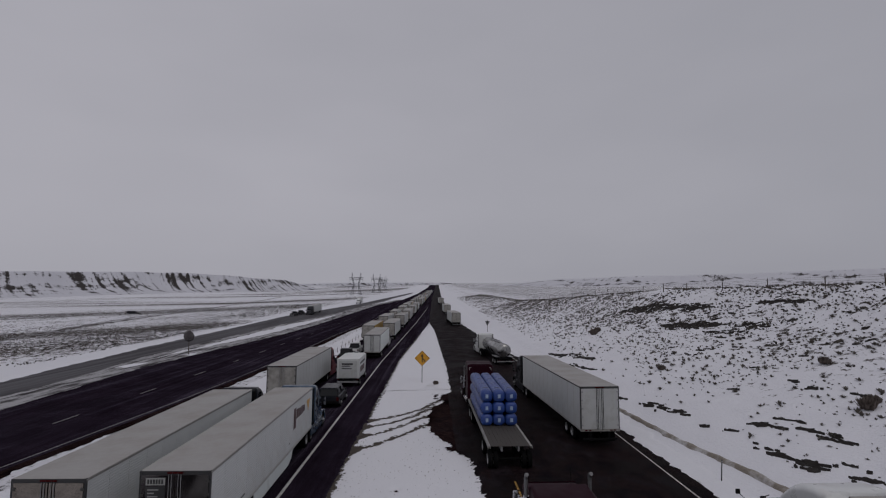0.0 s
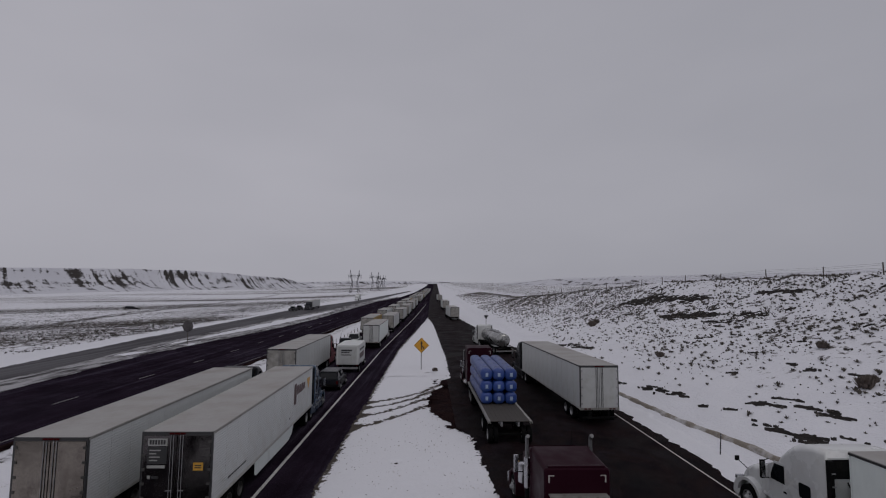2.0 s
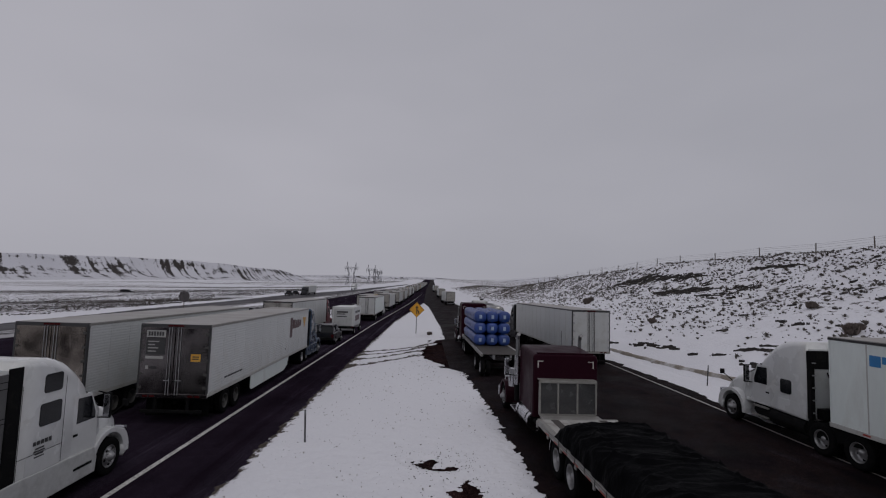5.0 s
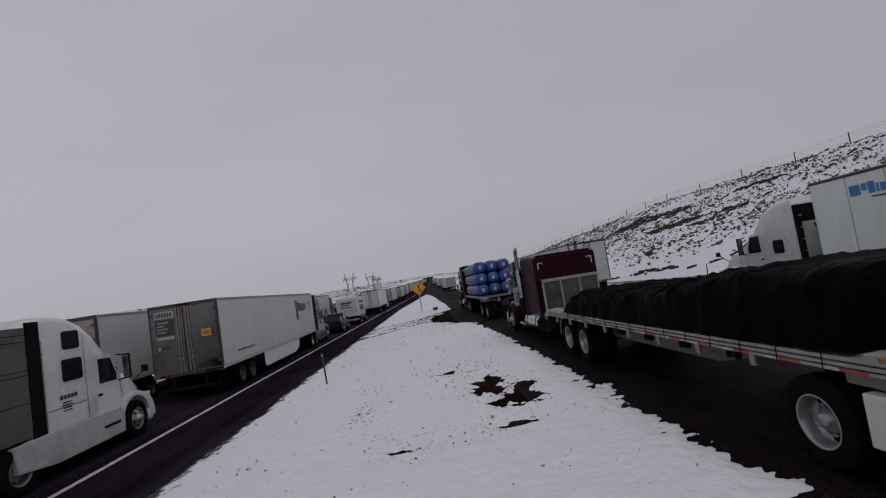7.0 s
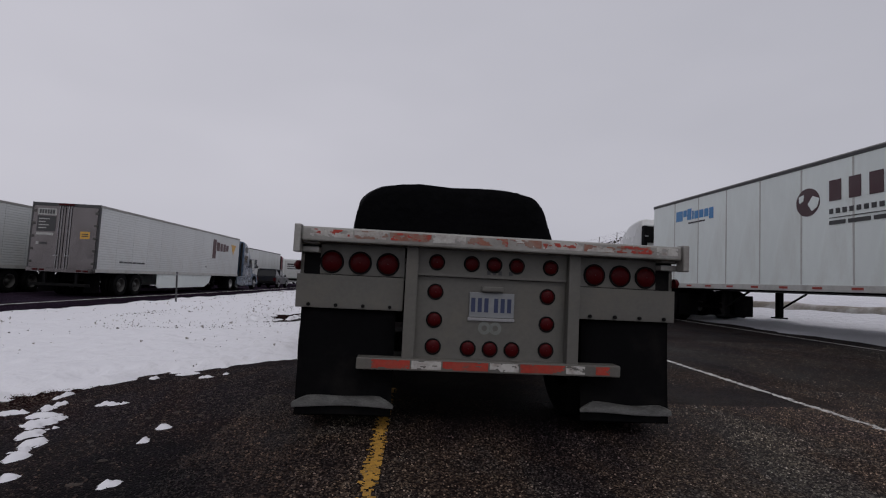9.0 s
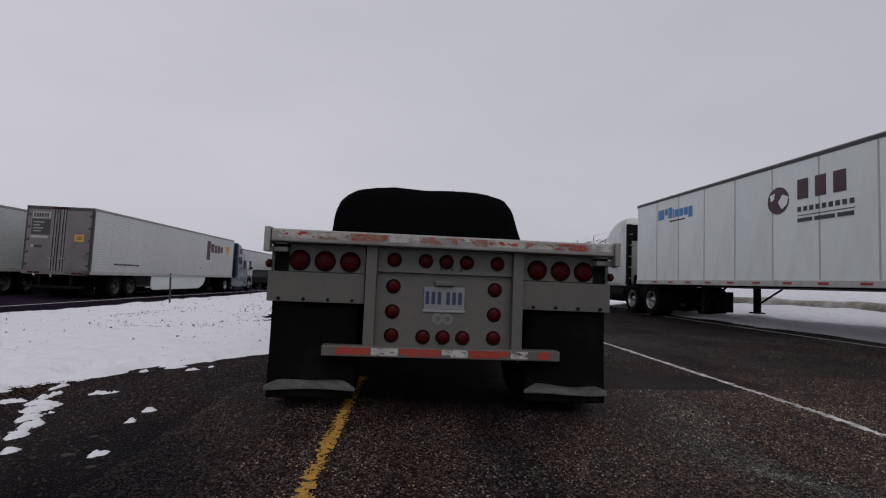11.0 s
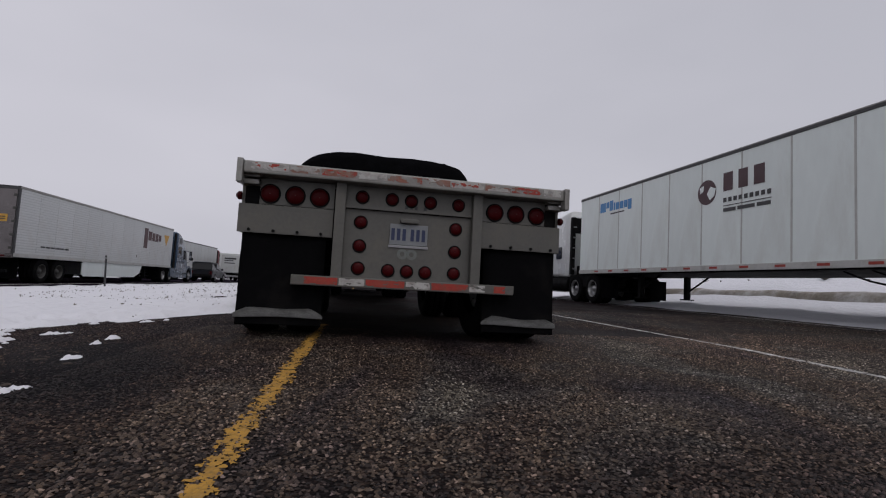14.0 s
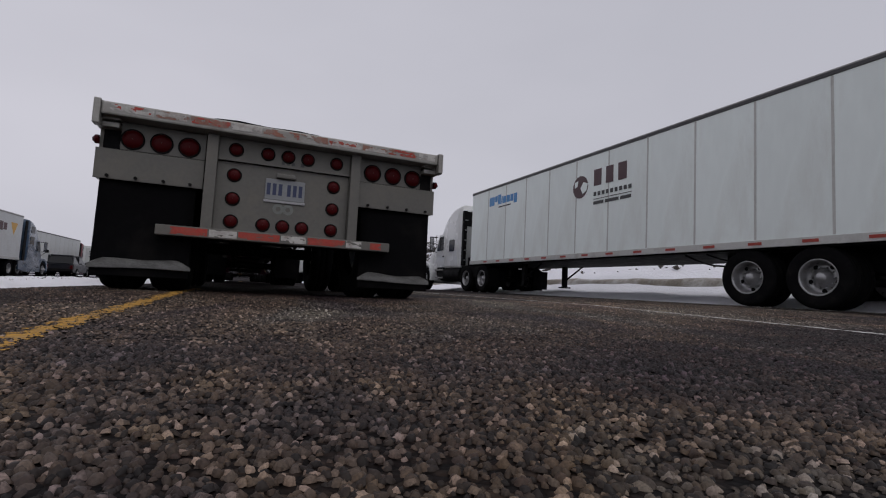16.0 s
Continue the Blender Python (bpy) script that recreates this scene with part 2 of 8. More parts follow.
    socket(rr, "To Min", 0.62)
    socket(rr, "To Max", 0.9)
    l.new(big.outputs["Fac"], rr.inputs["Value"])
    l.new(rr.outputs["Result"], b.inputs["Roughness"])
    bp = n.new("ShaderNodeBump")
    socket(bp, "Strength", 0.7)
    socket(bp, "Distance", 0.006)
    bp.invert = True
    l.new(vo.outputs["Distance"], bp.inputs["Height"])
    l.new(bp.outputs["Normal"], b.inputs["Normal"])
    return m


M = {}
M["ground"] = snow_ground("snowy_sagebrush_ground", (0.046, 0.039, 0.035), 0.645, 0.95)
M["median"] = snow_ground("median_snow", (0.05, 0.042, 0.036), 0.80, 3.0, snow=(0.71, 0.71, 0.74), grain=1.3, relief=0.045)
M["mesa"] = snow_ground("mesa_snow_and_rock", (0.036, 0.033, 0.033), 0.58, 0.26, snow=(0.56, 0.56, 0.60), grain=0.05, soft=0.26)
M["asphalt"] = asphalt_material("chip_seal_asphalt", 0.0175, 0.062, 0.5, soaked=0.82, stains=STAINS_AND_SHADE)
M["far_asphalt"] = asphalt_material("wet_highway_asphalt", 0.036, 0.050, 0.75, WET, 0.0, soaked=0.85, run=0.02)
M["gravel"] = asphalt_material("dark_shoulder_gravel", 0.036, 0.10, 0.6, MUD, 0.0)
M["white_line"] = material("worn_white_line", (0.55, 0.54, 0.52), 0.8, vary=0.2, dirt=(0.03, 0.027, 0.024), dirt_amount=0.55, dirt_scale=10, bump_dist=0.004)
M["faint_line"] = material("faded_white_line", (0.24, 0.235, 0.235), 0.8, vary=0.3, dirt=(0.03, 0.027, 0.027), dirt_amount=0.6, dirt_scale=6)
M["yellow_line"] = material("worn_yellow_line", (0.46, 0.25, 0.028), 0.75, vary=0.3, dirt=(0.025, 0.021, 0.018), dirt_amount=0.74, dirt_scale=9, bump=0.4, bump_dist=0.006)
M["white_panel"] = material("white_trailer_panel", (0.73, 0.785, 0.765), 0.42, vary=0.05, scale=0.8, fine=6, bump=0.03, dirt=(0.45, 0.44, 0.40), dirt_amount=0.25, dirt_scale=0.8, rand=0.03, stretch=(1, 1, 0.3))
M["ribbed_panel"] = material("pale_grey_trailer_panel", (0.54, 0.555, 0.55), 0.45, vary=0.10, scale=0.9, fine=9, bump=0.05, dirt=(0.45, 0.44, 0.42), dirt_amount=0.3, dirt_scale=0.9, rand=0.04)
M["roof"] = material("dusty_trailer_roof", (0.29, 0.28, 0.27), 0.6, vary=0.08, scale=0.5, fine=5, dirt=(0.24, 0.22, 0.20), dirt_amount=0.45, dirt_scale=0.5)
M["steel_door"] = material("dull_steel_door", (0.135, 0.124, 0.124), 0.16, metal=0.95, vary=0.2, scale=1.2, fine=14, bump=0.03, dirt=(0.09, 0.08, 0.078), dirt_amount=0.4, dirt_scale=1.0)
M["grey_door"] = material("dirty_grey_door", (0.30, 0.29, 0.27), 0.5, vary=0.2, scale=1.5, fine=18, dirt=(0.12, 0.11, 0.10), dirt_amount=0.55, dirt_scale=1.3)
M["tan_door"] = material("polished_tan_grey_door", (0.26, 0.23, 0.20), 0.17, metal=0.95, vary=0.25, scale=1.3, fine=10, bump=0.03, dirt=(0.10, 0.085, 0.075), dirt_amount=0.45, dirt_scale=1.1)
M["cream"] = material("cream_toolbox_paint", (0.55, 0.55, 0.50), 0.5, vary=0.08, scale=1.2, dirt=(0.30, 0.29, 0.26), dirt_amount=0.35)
M["white_door"] = material("off_white_door", (0.43, 0.44, 0.44), 0.5, vary=0.08, scale=1.2, dirt=(0.30, 0.29, 0.27), dirt_amount=0.35)
M["alu"] = material("brushed_aluminium", (0.27, 0.265, 0.25), 0.42, metal=0.25, vary=0.12, scale=2, fine=60, dirt=(0.14, 0.125, 0.11), dirt_amount=0.45, dirt_scale=3)
M["deck"] = material("aluminium_deck", (0.40, 0.39, 0.37), 0.5, metal=0.3, vary=0.15, scale=1.5, fine=40, dirt=(0.16, 0.14, 0.12), dirt_amount=0.45, dirt_scale=2, rand=0.1)
M["pale_steel"] = material("painted_pale_steel", (0.100, 0.096, 0.087), 0.5, metal=0.15, vary=0.14, scale=2, fine=40, dirt=(0.135, 0.122, 0.10), dirt_amount=0.35, dirt_scale=3, bump_dist=0.003)
M["chrome"] = material("chrome", (0.50, 0.50, 0.52), 0.22, metal=1.0, vary=0.08, bump=0.02, dirt=(0.2, 0.19, 0.18), dirt_amount=0.2)
M["rim"] = material("dusty_aluminium_rim", (0.30, 0.30, 0.305), 0.38, metal=0.7, vary=0.15, scale=6, fine=50, dirt=(0.18, 0.17, 0.16), dirt_amount=0.35, dirt_scale=8)
M["rubber"] = material("tyre_rubber", (0.006, 0.006, 0.0065), 0.9, spec=0.03, vary=0.3, scale=6, fine=60, bump=0.3, dirt=(0.018, 0.016, 0.014), dirt_amount=0.3, dirt_scale=6)
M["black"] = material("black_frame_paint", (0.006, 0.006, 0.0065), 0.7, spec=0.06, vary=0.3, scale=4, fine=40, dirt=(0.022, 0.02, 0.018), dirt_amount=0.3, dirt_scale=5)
M["flap"] = material("black_mud_flap", (0.0045, 0.0045, 0.005), 0.9, spec=0.02, vary=0.2, scale=3, fine=40, dirt=(0.014, 0.013, 0.012), dirt_amount=0.3, dirt_scale=3)
M["tarp"] = material("black_tarpaulin", (0.0017, 0.0018, 0.0023), 0.6, vary=0.3, scale=1.3, fine=9, bump=0.5, bump_dist=0.05, dirt=(0.006, 0.006, 0.007), dirt_amount=0.3, dirt_scale=1.6, spec=0.016)
M["timber"] = material("raw_dunnage_timber", (0.22, 0.12, 0.055), 0.8, vary=0.25, scale=3, fine=30, stretch=(6, 1, 6))
M["glass"] = material("dark_cab_glass", (0.006, 0.007, 0.009), 0.10, vary=0.1, bump=0.0, spec=0.22)
M["white_paint"] = material("white_cab_paint", (0.57, 0.58, 0.58), 0.28, vary=0.04, scale=1, fine=8, bump=0.02, dirt=(0.45, 0.43, 0.40), dirt_amount=0.25, dirt_scale=1.2, coat=0.3)
M["gap_grey"] = material("dull_grey_panel", (0.085, 0.085, 0.087), 0.6, vary=0.2, scale=1.5, fine=12, dirt=(0.05, 0.047, 0.045), dirt_amount=0.4)
M["grimy_white"] = material("road_grimed_white", (0.46, 0.47, 0.465), 0.4, vary=0.12, scale=1.2, fine=10, bump=0.02, dirt=(0.24, 0.23, 0.22), dirt_amount=0.45, dirt_scale=1.4)
M["maroon"] = material("maroon_cab_paint", (0.019, 0.0036, 0.0085), 0.45, vary=0.12, scale=1.2, fine=10, bump=0.02, dirt=(0.020, 0.007, 0.011), dirt_amount=0.25, spec=0.05)
M["blue_paint"] = material("steel_blue_cab_paint", (0.030, 0.058, 0.10), 0.3, vary=0.1, scale=1.2, fine=10, bump=0.02, dirt=(0.08, 0.085, 0.09), dirt_amount=0.3, coat=0.3)
M["red_paint"] = material("dark_red_cab_paint", (0.13, 0.012, 0.018), 0.35, vary=0.1, dirt=(0.06, 0.03, 0.03), dirt_amount=0.3)
M["dark_paint"] = material("near_black_cab_paint", (0.010, 0.011, 0.015), 0.35, vary=0.12, dirt=(0.025, 0.024, 0.024), dirt_amount=0.3, coat=0.1, spec=0.2)
M["yellow_paint"] = material("mustard_trailer_paint", (0.42, 0.27, 0.06), 0.5, vary=0.1, dirt=(0.2, 0.15, 0.07), dirt_amount=0.3)
M["blue_wrap"] = material("blue_plastic_wrap", (0.014, 0.045, 0.21), 0.4, vary=0.25, scale=5, fine=25, bump=0.5, bump_dist=0.03, dirt=(0.025, 0.06, 0.16), dirt_amount=0.3, rand=0.12)
M["pale_label"] = material("pale_blue_label", (0.30, 0.38, 0.50), 0.5, vary=0.15, scale=9)
M["red_lens"] = material("red_lamp_lens", (0.048, 0.0025, 0.0035), 0.35, spec=0.08, vary=0.2, scale=20, fine=120, bump=0.2, bump_dist=0.003)
M["amber_lens"] = material("amber_lamp_lens", (0.35, 0.10, 0.01), 0.3, vary=0.1)
M["red_tape"] = material("worn_red_reflective_tape", (0.31, 0.026, 0.014), 0.45, vary=0.25, scale=8, fine=60, dirt=(0.16, 0.07, 0.045), dirt_amount=0.4, dirt_scale=9)
M["white_tape"] = material("worn_white_reflective_tape", (0.42, 0.41, 0.39), 0.45, vary=0.15, scale=8, fine=60, dirt=(0.16, 0.12, 0.10), dirt_amount=0.5, dirt_scale=11)
M["ghost"] = material("faded_decal_ghost", (0.15, 0.165, 0.155), 0.6, vary=0.25, scale=30, dirt=(0.115, 0.11, 0.10), dirt_amount=0.6, dirt_scale=20)
M["scuffed"] = material("scuffed_flap_weight", (0.105, 0.105, 0.102), 0.5, metal=0.3, vary=0.5, scale=7, fine=60, dirt=(0.03, 0.028, 0.026), dirt_amount=0.5, dirt_scale=6, stretch=(1, 1, 3))
M["sign_yellow"] = material("yellow_sign_face", (0.62, 0.30, 0.02), 0.5, vary=0.08)
M["sign_black"] = material("sign_black", (0.015, 0.015, 0.015), 0.6, vary=0.1)
M["galv"] = material("galvanised_steel", (0.28, 0.28, 0.29), 0.5, metal=0.5, vary=0.15, scale=5)
M["post_wood"] = material("weathered_fence_post", (0.07, 0.055, 0.045), 0.85, vary=0.25, scale=8, stretch=(1, 1, 0.2))
M["stack"] = material("sooty_stack_metal", (0.16, 0.16, 0.165), 0.4, metal=0.6, vary=0.2, scale=6)
M["steel_rim"] = material("dark_steel_rim", (0.06, 0.058, 0.055), 0.6, metal=0.2, vary=0.3, scale=6)
M["shrub"] = material("dry_sagebrush", (0.10, 0.088, 0.075), 0.9, vary=0.35, scale=2.0, fine=12)
M["dark_shrub"] = material("dark_winter_sagebrush", (0.055, 0.048, 0.042), 0.9, vary=0.35, scale=2.0, fine=12)
M["logo_blue"] = material("blue_vinyl", (0.035, 0.20, 0.46), 0.4, vary=0.05)
M["logo_maroon"] = material("maroon_vinyl", (0.045, 0.010, 0.016), 0.4, vary=0.05)
M["logo_red"] = material("brown_red_vinyl", (0.055, 0.015, 0.017), 0.45, vary=0.15)
M["logo_gold"] = material("gold_vinyl", (0.55, 0.30, 0.04), 0.45, vary=0.1)
M["bar_dark"] = material("dark_vinyl_print", (0.03, 0.03, 0.032), 0.5, vary=0.1)
M["bar_pale"] = material("pale_vinyl_print", (0.32, 0.32, 0.31), 0.5, vary=0.1)
M["plate"] = material("number_plate_face", (0.19, 0.20, 0.21), 0.45, vary=0.1, scale=12)
M["seam"] = material("panel_seam_strip", (0.46, 0.46, 0.44), 0.5, vary=0.1, scale=3, dirt=(0.26, 0.25, 0.23), dirt_amount=0.4, dirt_scale=3)
M["slush"] = snow_ground("streaked_slush", (0.02, 0.018, 0.020), 0.46, 1.3, snow=(0.36, 0.355, 0.365), soft=0.12, run=0.10)
M["gritty_snow"] = snow_ground("gritty_ploughed_snow", (0.03, 0.026, 0.024), 0.53, 1.6, snow=(0.62, 0.62, 0.65), soft=0.10, run=0.5)
M["soil_crumb"] = material("dark_soil_crumb", (0.050, 0.042, 0.037), 0.9, vary=0.5, scale=3, fine=30)
M["tracked_slush"] = snow_ground("wheel_tracked_slush", (0.020, 0.018, 0.022), 0.40, 0.9, snow=(0.10, 0.097, 0.105), soft=0.25, run=0.03, relief=0.01)
M["tan_soil"] = material("tan_clay_kerb_soil", (0.20, 0.175, 0.145), 0.9, dirt=(0.66, 0.66, 0.68), dirt_amount=0.5, dirt_scale=0.9, vary=0.3, scale=2, fine=12, bump=0.5, bump_dist=0.03)


# ---- building helpers ----
def part(name, bm, mat, parent=None, label="", smooth=False):
    me = bpy.data.meshes.new(name)
    bm.to_mesh(me)
    bm.free()
    me.materials.append(mat)
    if smooth:
        me.shade_smooth()
    ob = new(name, me)
    if parent is not None:
        ob.parent = parent
    if label:
        ob["label"] = label
    return ob


def share(name, me, m, parent):
    ob = new(name, me)
    ob.parent = parent
    ob.matrix_basis = m
    return ob


def thing(name, m, label, category, group="", kind=""):
    ob = new(name)
    ob.empty_display_size = 0.2
    ob.matrix_basis = m
    return tagged(ob, label, category, group, kind)


def box(x0, x1, y0, y1, z0, z1, bevel=0.0, bm=None):
    b = bmesh.new() if bm is None else bm
    got = bmesh.ops.create_cube(b, size=1.0)
    for v in got["verts"]:
        v.co = Vector(((x0 + x1) / 2 + v.co.x * (x1 - x0), (y0 + y1) / 2 + v.co.y * (y1 - y0), (z0 + z1) / 2 + v.co.z * (z1 - z0)))
    if bevel:
        edges = list({e for v in got["verts"] for e in v.link_edges})
        bmesh.ops.bevel(b, geom=edges, offset=bevel, segments=2, affect='EDGES', profile=0.6)
    return b


def rod(p0, p1, r, seg=10, r2=None, bm=None):
    b = bmesh.new() if bm is None else bm
    p0, p1 = Vector(p0), Vector(p1)
    d = p1 - p0
    m = Matrix.Translation((p0 + p1) / 2) @ d.to_track_quat('Z', 'Y').to_matrix().to_4x4()
    bmesh.ops.create_cone(b, cap_ends=True, segments=seg, radius1=r, radius2=r if r2 is None else r2, depth=d.length, matrix=m)
    return b


def tube(points, r, seg=8, bm=None):
    """A bent pipe through the points."""
    b = bmesh.new() if bm is None else bm
    for a, c in zip(points[:-1], points[1:]):
        rod(a, c, r, seg, bm=b)
    return b


def lathe(profile, seg=28, axis='X', bm=None):
    """Turns (radius, offset) pairs round the axis."""
    b = bmesh.new() if bm is None else bm
    rings = []
    for r, o in profile:
        ring = []
        for i in range(seg):
            a = 2 * math.pi * i / seg
            c, s = r * math.cos(a), r * math.sin(a)
            ring.append(b.verts.new((o, c, s) if axis == 'X' else ((c, o, s) if axis == 'Y' else (c, s, o))))
        rings.append(ring)
    for a, c in zip(rings[:-1], rings[1:]):
        for i in range(seg):
            j = (i + 1) % seg
            b.faces.new((a[i], a[j], c[j], c[i]))
    bmesh.ops.recalc_face_normals(b, faces=b.faces[:])
    return b


def prism(outline, x0, x1, bevel=0.0, bm=None):
    """A side outline of (y, z) pairs, drawn out from x0 to x1."""
    b = bmesh.new() if bm is None else bm
    left = [b.verts.new((x0, y, z)) for y, z in outline]
    right = [b.verts.new((x1, y, z)) for y, z in outline]
    faces = [b.faces.new(left), b.faces.new(right[::-1])]
    k = len(outline)
    for i in range(k):
        j = (i + 1) % k
        faces.append(b.faces.new((left[j], left[i], right[i], right[j])))
    bmesh.ops.recalc_face_normals(b, faces=b.faces[:])
    if bevel:
        edges = list({e for f in faces for e in f.edges})
        bmesh.ops.bevel(b, geom=edges, offset=bevel, segments=3, affect='EDGES', profile=0.55)
    return b


def loft(sections, bm=None, cap=True):
    """Closed rings of equal length, joined in order."""
    b = bmesh.new() if bm is None else bm
    rings = [[b.verts.new(p) for p in s] for s in sections]
    k = len(rings[0])
    for a, c in zip(rings[:-1], rings[1:]):
        for i in range(k):
            j = (i + 1) % k
            b.faces.new((a[i], a[j], c[j], c[i]))
    if cap:
        b.faces.new(rings[0][::-1])
        b.faces.new(rings[-1])
    bmesh.ops.recalc_face_normals(b, faces=b.faces[:])
    return b


def disc(bm, center, r, depth, axis='Y', seg=18):
    v = {'X': (depth / 2, 0, 0), 'Y': (0, depth / 2, 0), 'Z': (0, 0, depth / 2)}[axis]
    c = Vector(center)
    return rod(c - Vector(v), c + Vector(v), r, seg, bm=bm)


# ---- terrain ----
def lerp_table(t, table):
    if t <= table[0][0]:
        return table[0][1]
    for (a, va), (b, vb) in zip(table[:-1], table[1:]):
        if t <= b:
            return va + (vb - va) * (t - a) / (b - a)
    return table[-1][1]


def along(y):
    """Height of the roads along their length."""
    return lerp_table(y, ((-4000, 6.0), (-200, 1.2), (-40, 0.05), (0, 0.0), (20, -0.36), (80, -1.55), (160, -2.5), (700, -2.4), (1400, -1.0), (1900, 4.0), (2400, 2.0), (5000, 8.0)))


def across(x):
    return lerp_table(x, ((-3000, -25), (-1500, -22), (-800, -17), (-300, -8.5), (-165, -5.0), (-100, -2.4), (-66, -0.9), (-47, -0.8), (-45, -0.9), (-29, -0.9), (-23.5, -1.1), (-21, -0.42), (-11.6, -0.40), (-9.8, -0.36), (-5.0, -0.24), (-3.5, -0.19), (-2.8, -0.145), (-2.0, -0.06), (-1.4, -0.01), (-1.0, 0.0), (0, 0.0), (9, 0.10)))


BANK = ((0, 0), (0.7, 0.12), (2.6, 0.45), (3.0, 0.62), (9, 2.0), (12.5, 2.9), (16, 3.8), (21, 5.1), (27, 7.5), (32, 10.0), (34.7, 10.9),
        (38, 11.0), (60, 11.1), (190, 13), (600, 24), (1500, 66), (2600, 95), (5000, 110))


def bank(x, y):
    """The slope beside the road, up to a fenced ridge."""
    if x <= 9.2:
        return 0.0
    ridge = lerp_table(y, ((-200, 46), (55, 44), (80, 37), (140, 31), (300, 30), (900, 60)))
    tall = lerp_table(y, ((-200, 1.05), (60, 1.0), (90, 0.95), (140, 0.72), (220, 0.42), (400, 0.3), (1200, 0.3)))
    u = (x - 9.2) / (ridge - 9.2) * 34.7
    h = lerp_table(u, BANK)
    near = lerp_table(u, BANK) if u < 34.7 else 10.9
    return near * tall + (h - near) * lerp_table(y, ((0, 1), (400, 0.75), (2500, 0.35), (5000, 0.2)))


def surf(x, y):
    return along(y) + across(x) + bank(x, y)


ROADS = (  # edges (y, x) of each carriageway: left, right
    ("road_ramp", ((-4000, -2.9), (-30, -3.2), (20, -3.4), (60, -3.6), (130, -5.2), (160, -6.4), (400, -6.6), (5000, 20)),
     ((-4000, 9.0), (20, 8.9), (48, 8.9), (70, 8.6), (100, 6.2), (150, 3.6), (220, 2.6), (400, 1.5), (5000, 40)), "asphalt"),
    ("road_highway", ((-4000, -21), (100, -20.6), (200, -19.5), (400, -17), (5000, 0)),
     ((-4000, -9.6), (75, -9.9), (120, -8.0), (160, -6.4), (400, -6.6), (5000, 20)), "far_asphalt"),
    ("road_opposite", ((-4000, -42), (30, -43), (44, -44.2), (70, -46.4), (86, -45.8), (122, -42.6), (191, -41.6), (300, -38.9), (395, -30), (600, -26), (5000, -8)),
     ((-4000, -31), (29, -30.9), (50, -29.6), (70, -29.0), (127, -28.6), (243, -24.3), (370, -16), (600, -12), (5000, 4)), "far_asphalt"),
    ("road_side", ((-4000, -52), (58, -56), (69, -57.7), (94, -60.5), (117, -61.5), (165, -64), (200, -64), (315, -52), (600, -40), (700, -36)),
     ((-4000, -45), (49, -48.3), (62, -49.5), (81, -52.6), (112, -52.8), (158, -53), (208, -47.5), (315, -44.5), (600, -34), (700, -33)), "tracked_slush"),
)


def on_road(x, y, pad=0.0):
    return any(lerp_table(y, lo) - pad < x < lerp_table(y, hi) + pad for _, lo, hi, _ in ROADS)


def spread(start, stop, first, grow, limit):
    out, s, v = [], first, start
    while v < stop:
        out.append(v)
        v += s
        s = min(s * grow, limit)
    return out


def sheet(name, xs, ys, zf, mat, bare=None, smooth=True):
    verts = [(x, y, zf(x, y)) for y in ys for x in xs]
    nx = len(xs)
    faces = [(j * nx + i, j * nx + i + 1, (j + 1) * nx + i + 1, (j + 1) * nx + i) for j in range(len(ys) - 1) for i in range(nx - 1)]
    me = bpy.data.meshes.new(name)
    me.from_pydata(verts, [], faces)
    if bare is not None:
        a = me.attributes.new("bare", 'FLOAT', 'POINT')
        a.data.foreach_set("value", [bare(x, y) for y in ys for x in xs])
    me.materials.append(mat)
    if smooth:
        me.shade_smooth()
    return new(name, me)


def ground_z(x, y):
    z = surf(x, y)
    if on_road(x, y, 0.6):
        return z - 0.10
    if x > 9.2:
        k = min(1, (x - 9.5) / 5) * (1 if x < 80 else 2.5)
        z += k * (0.30 * noise.noise((x * 0.22, y * 0.22, 3.1)) + 0.17 * noise.noise((x * 0.7, y * 0.7, 8.3)) + (0.07 * noise.noise((x * 1.6, y * 1.6, 5.3)) if x < 60 else 0))
    elif x < -46:
        z += 0.22 * noise.noise((x * 0.12, y * 0.12, 5.0)) + (min(1, (-60 - x) / 300) * 3.0 * noise.noise((x * 0.004, y * 0.004, 1.0)) if x < -60 else 0)
    elif -10 < x < -3:
        z -= 0.06
    return z


def ground_bare(x, y):
    if -30 < x < -20:
        return 0.035 + 0.06 * noise.noise((x * 0.5, y * 0.1, 2.0))
    if -30 < x < 9.2:
        return -0.12
    if x > 9.2:
        return lerp_table(x, ((9.2, -0.25), (14, -0.16), (18, -0.02), (20, 0.04), (26, 0.07), (33, 0.10), (36, 0.05), (60, 0.15), (400, 0.13))) + 0.10 * noise.noise((x * 0.35, y * 0.12, 6.0))
    return lerp_table(x, ((-900, 0.0), (-400, 0.10), (-120, 0.15), (-80, 0.17), (-66, 0.09), (-62, -0.2), (-47, -0.2), (-30, -0.12))) + (0.24 * noise.noise((x * 0.003, (y - 0.2 * x) * 0.02, 4.0)) if x < -64 else 0)


gx = sorted({round(v, 3) for v in
             [-v for v in spread(66, 5000, 4, 1.12, 400)] + spread(-66, -30, 1.5, 1, 1.5) + spread(-30, 9, 0.7, 1, 0.7) + spread(9, 48, 0.5, 1, 0.5) + spread(48, 5000, 1, 1.14, 400) + [5000, -5000]})
gy = sorted({round(v, 3) for v in [-v for v in spread(12, 5000, 3, 1.25, 500)] + spread(-12, 100, 0.6, 1, 0.6) + spread(100, 5000, 1, 1.05, 150) + [-5000, 5000]})
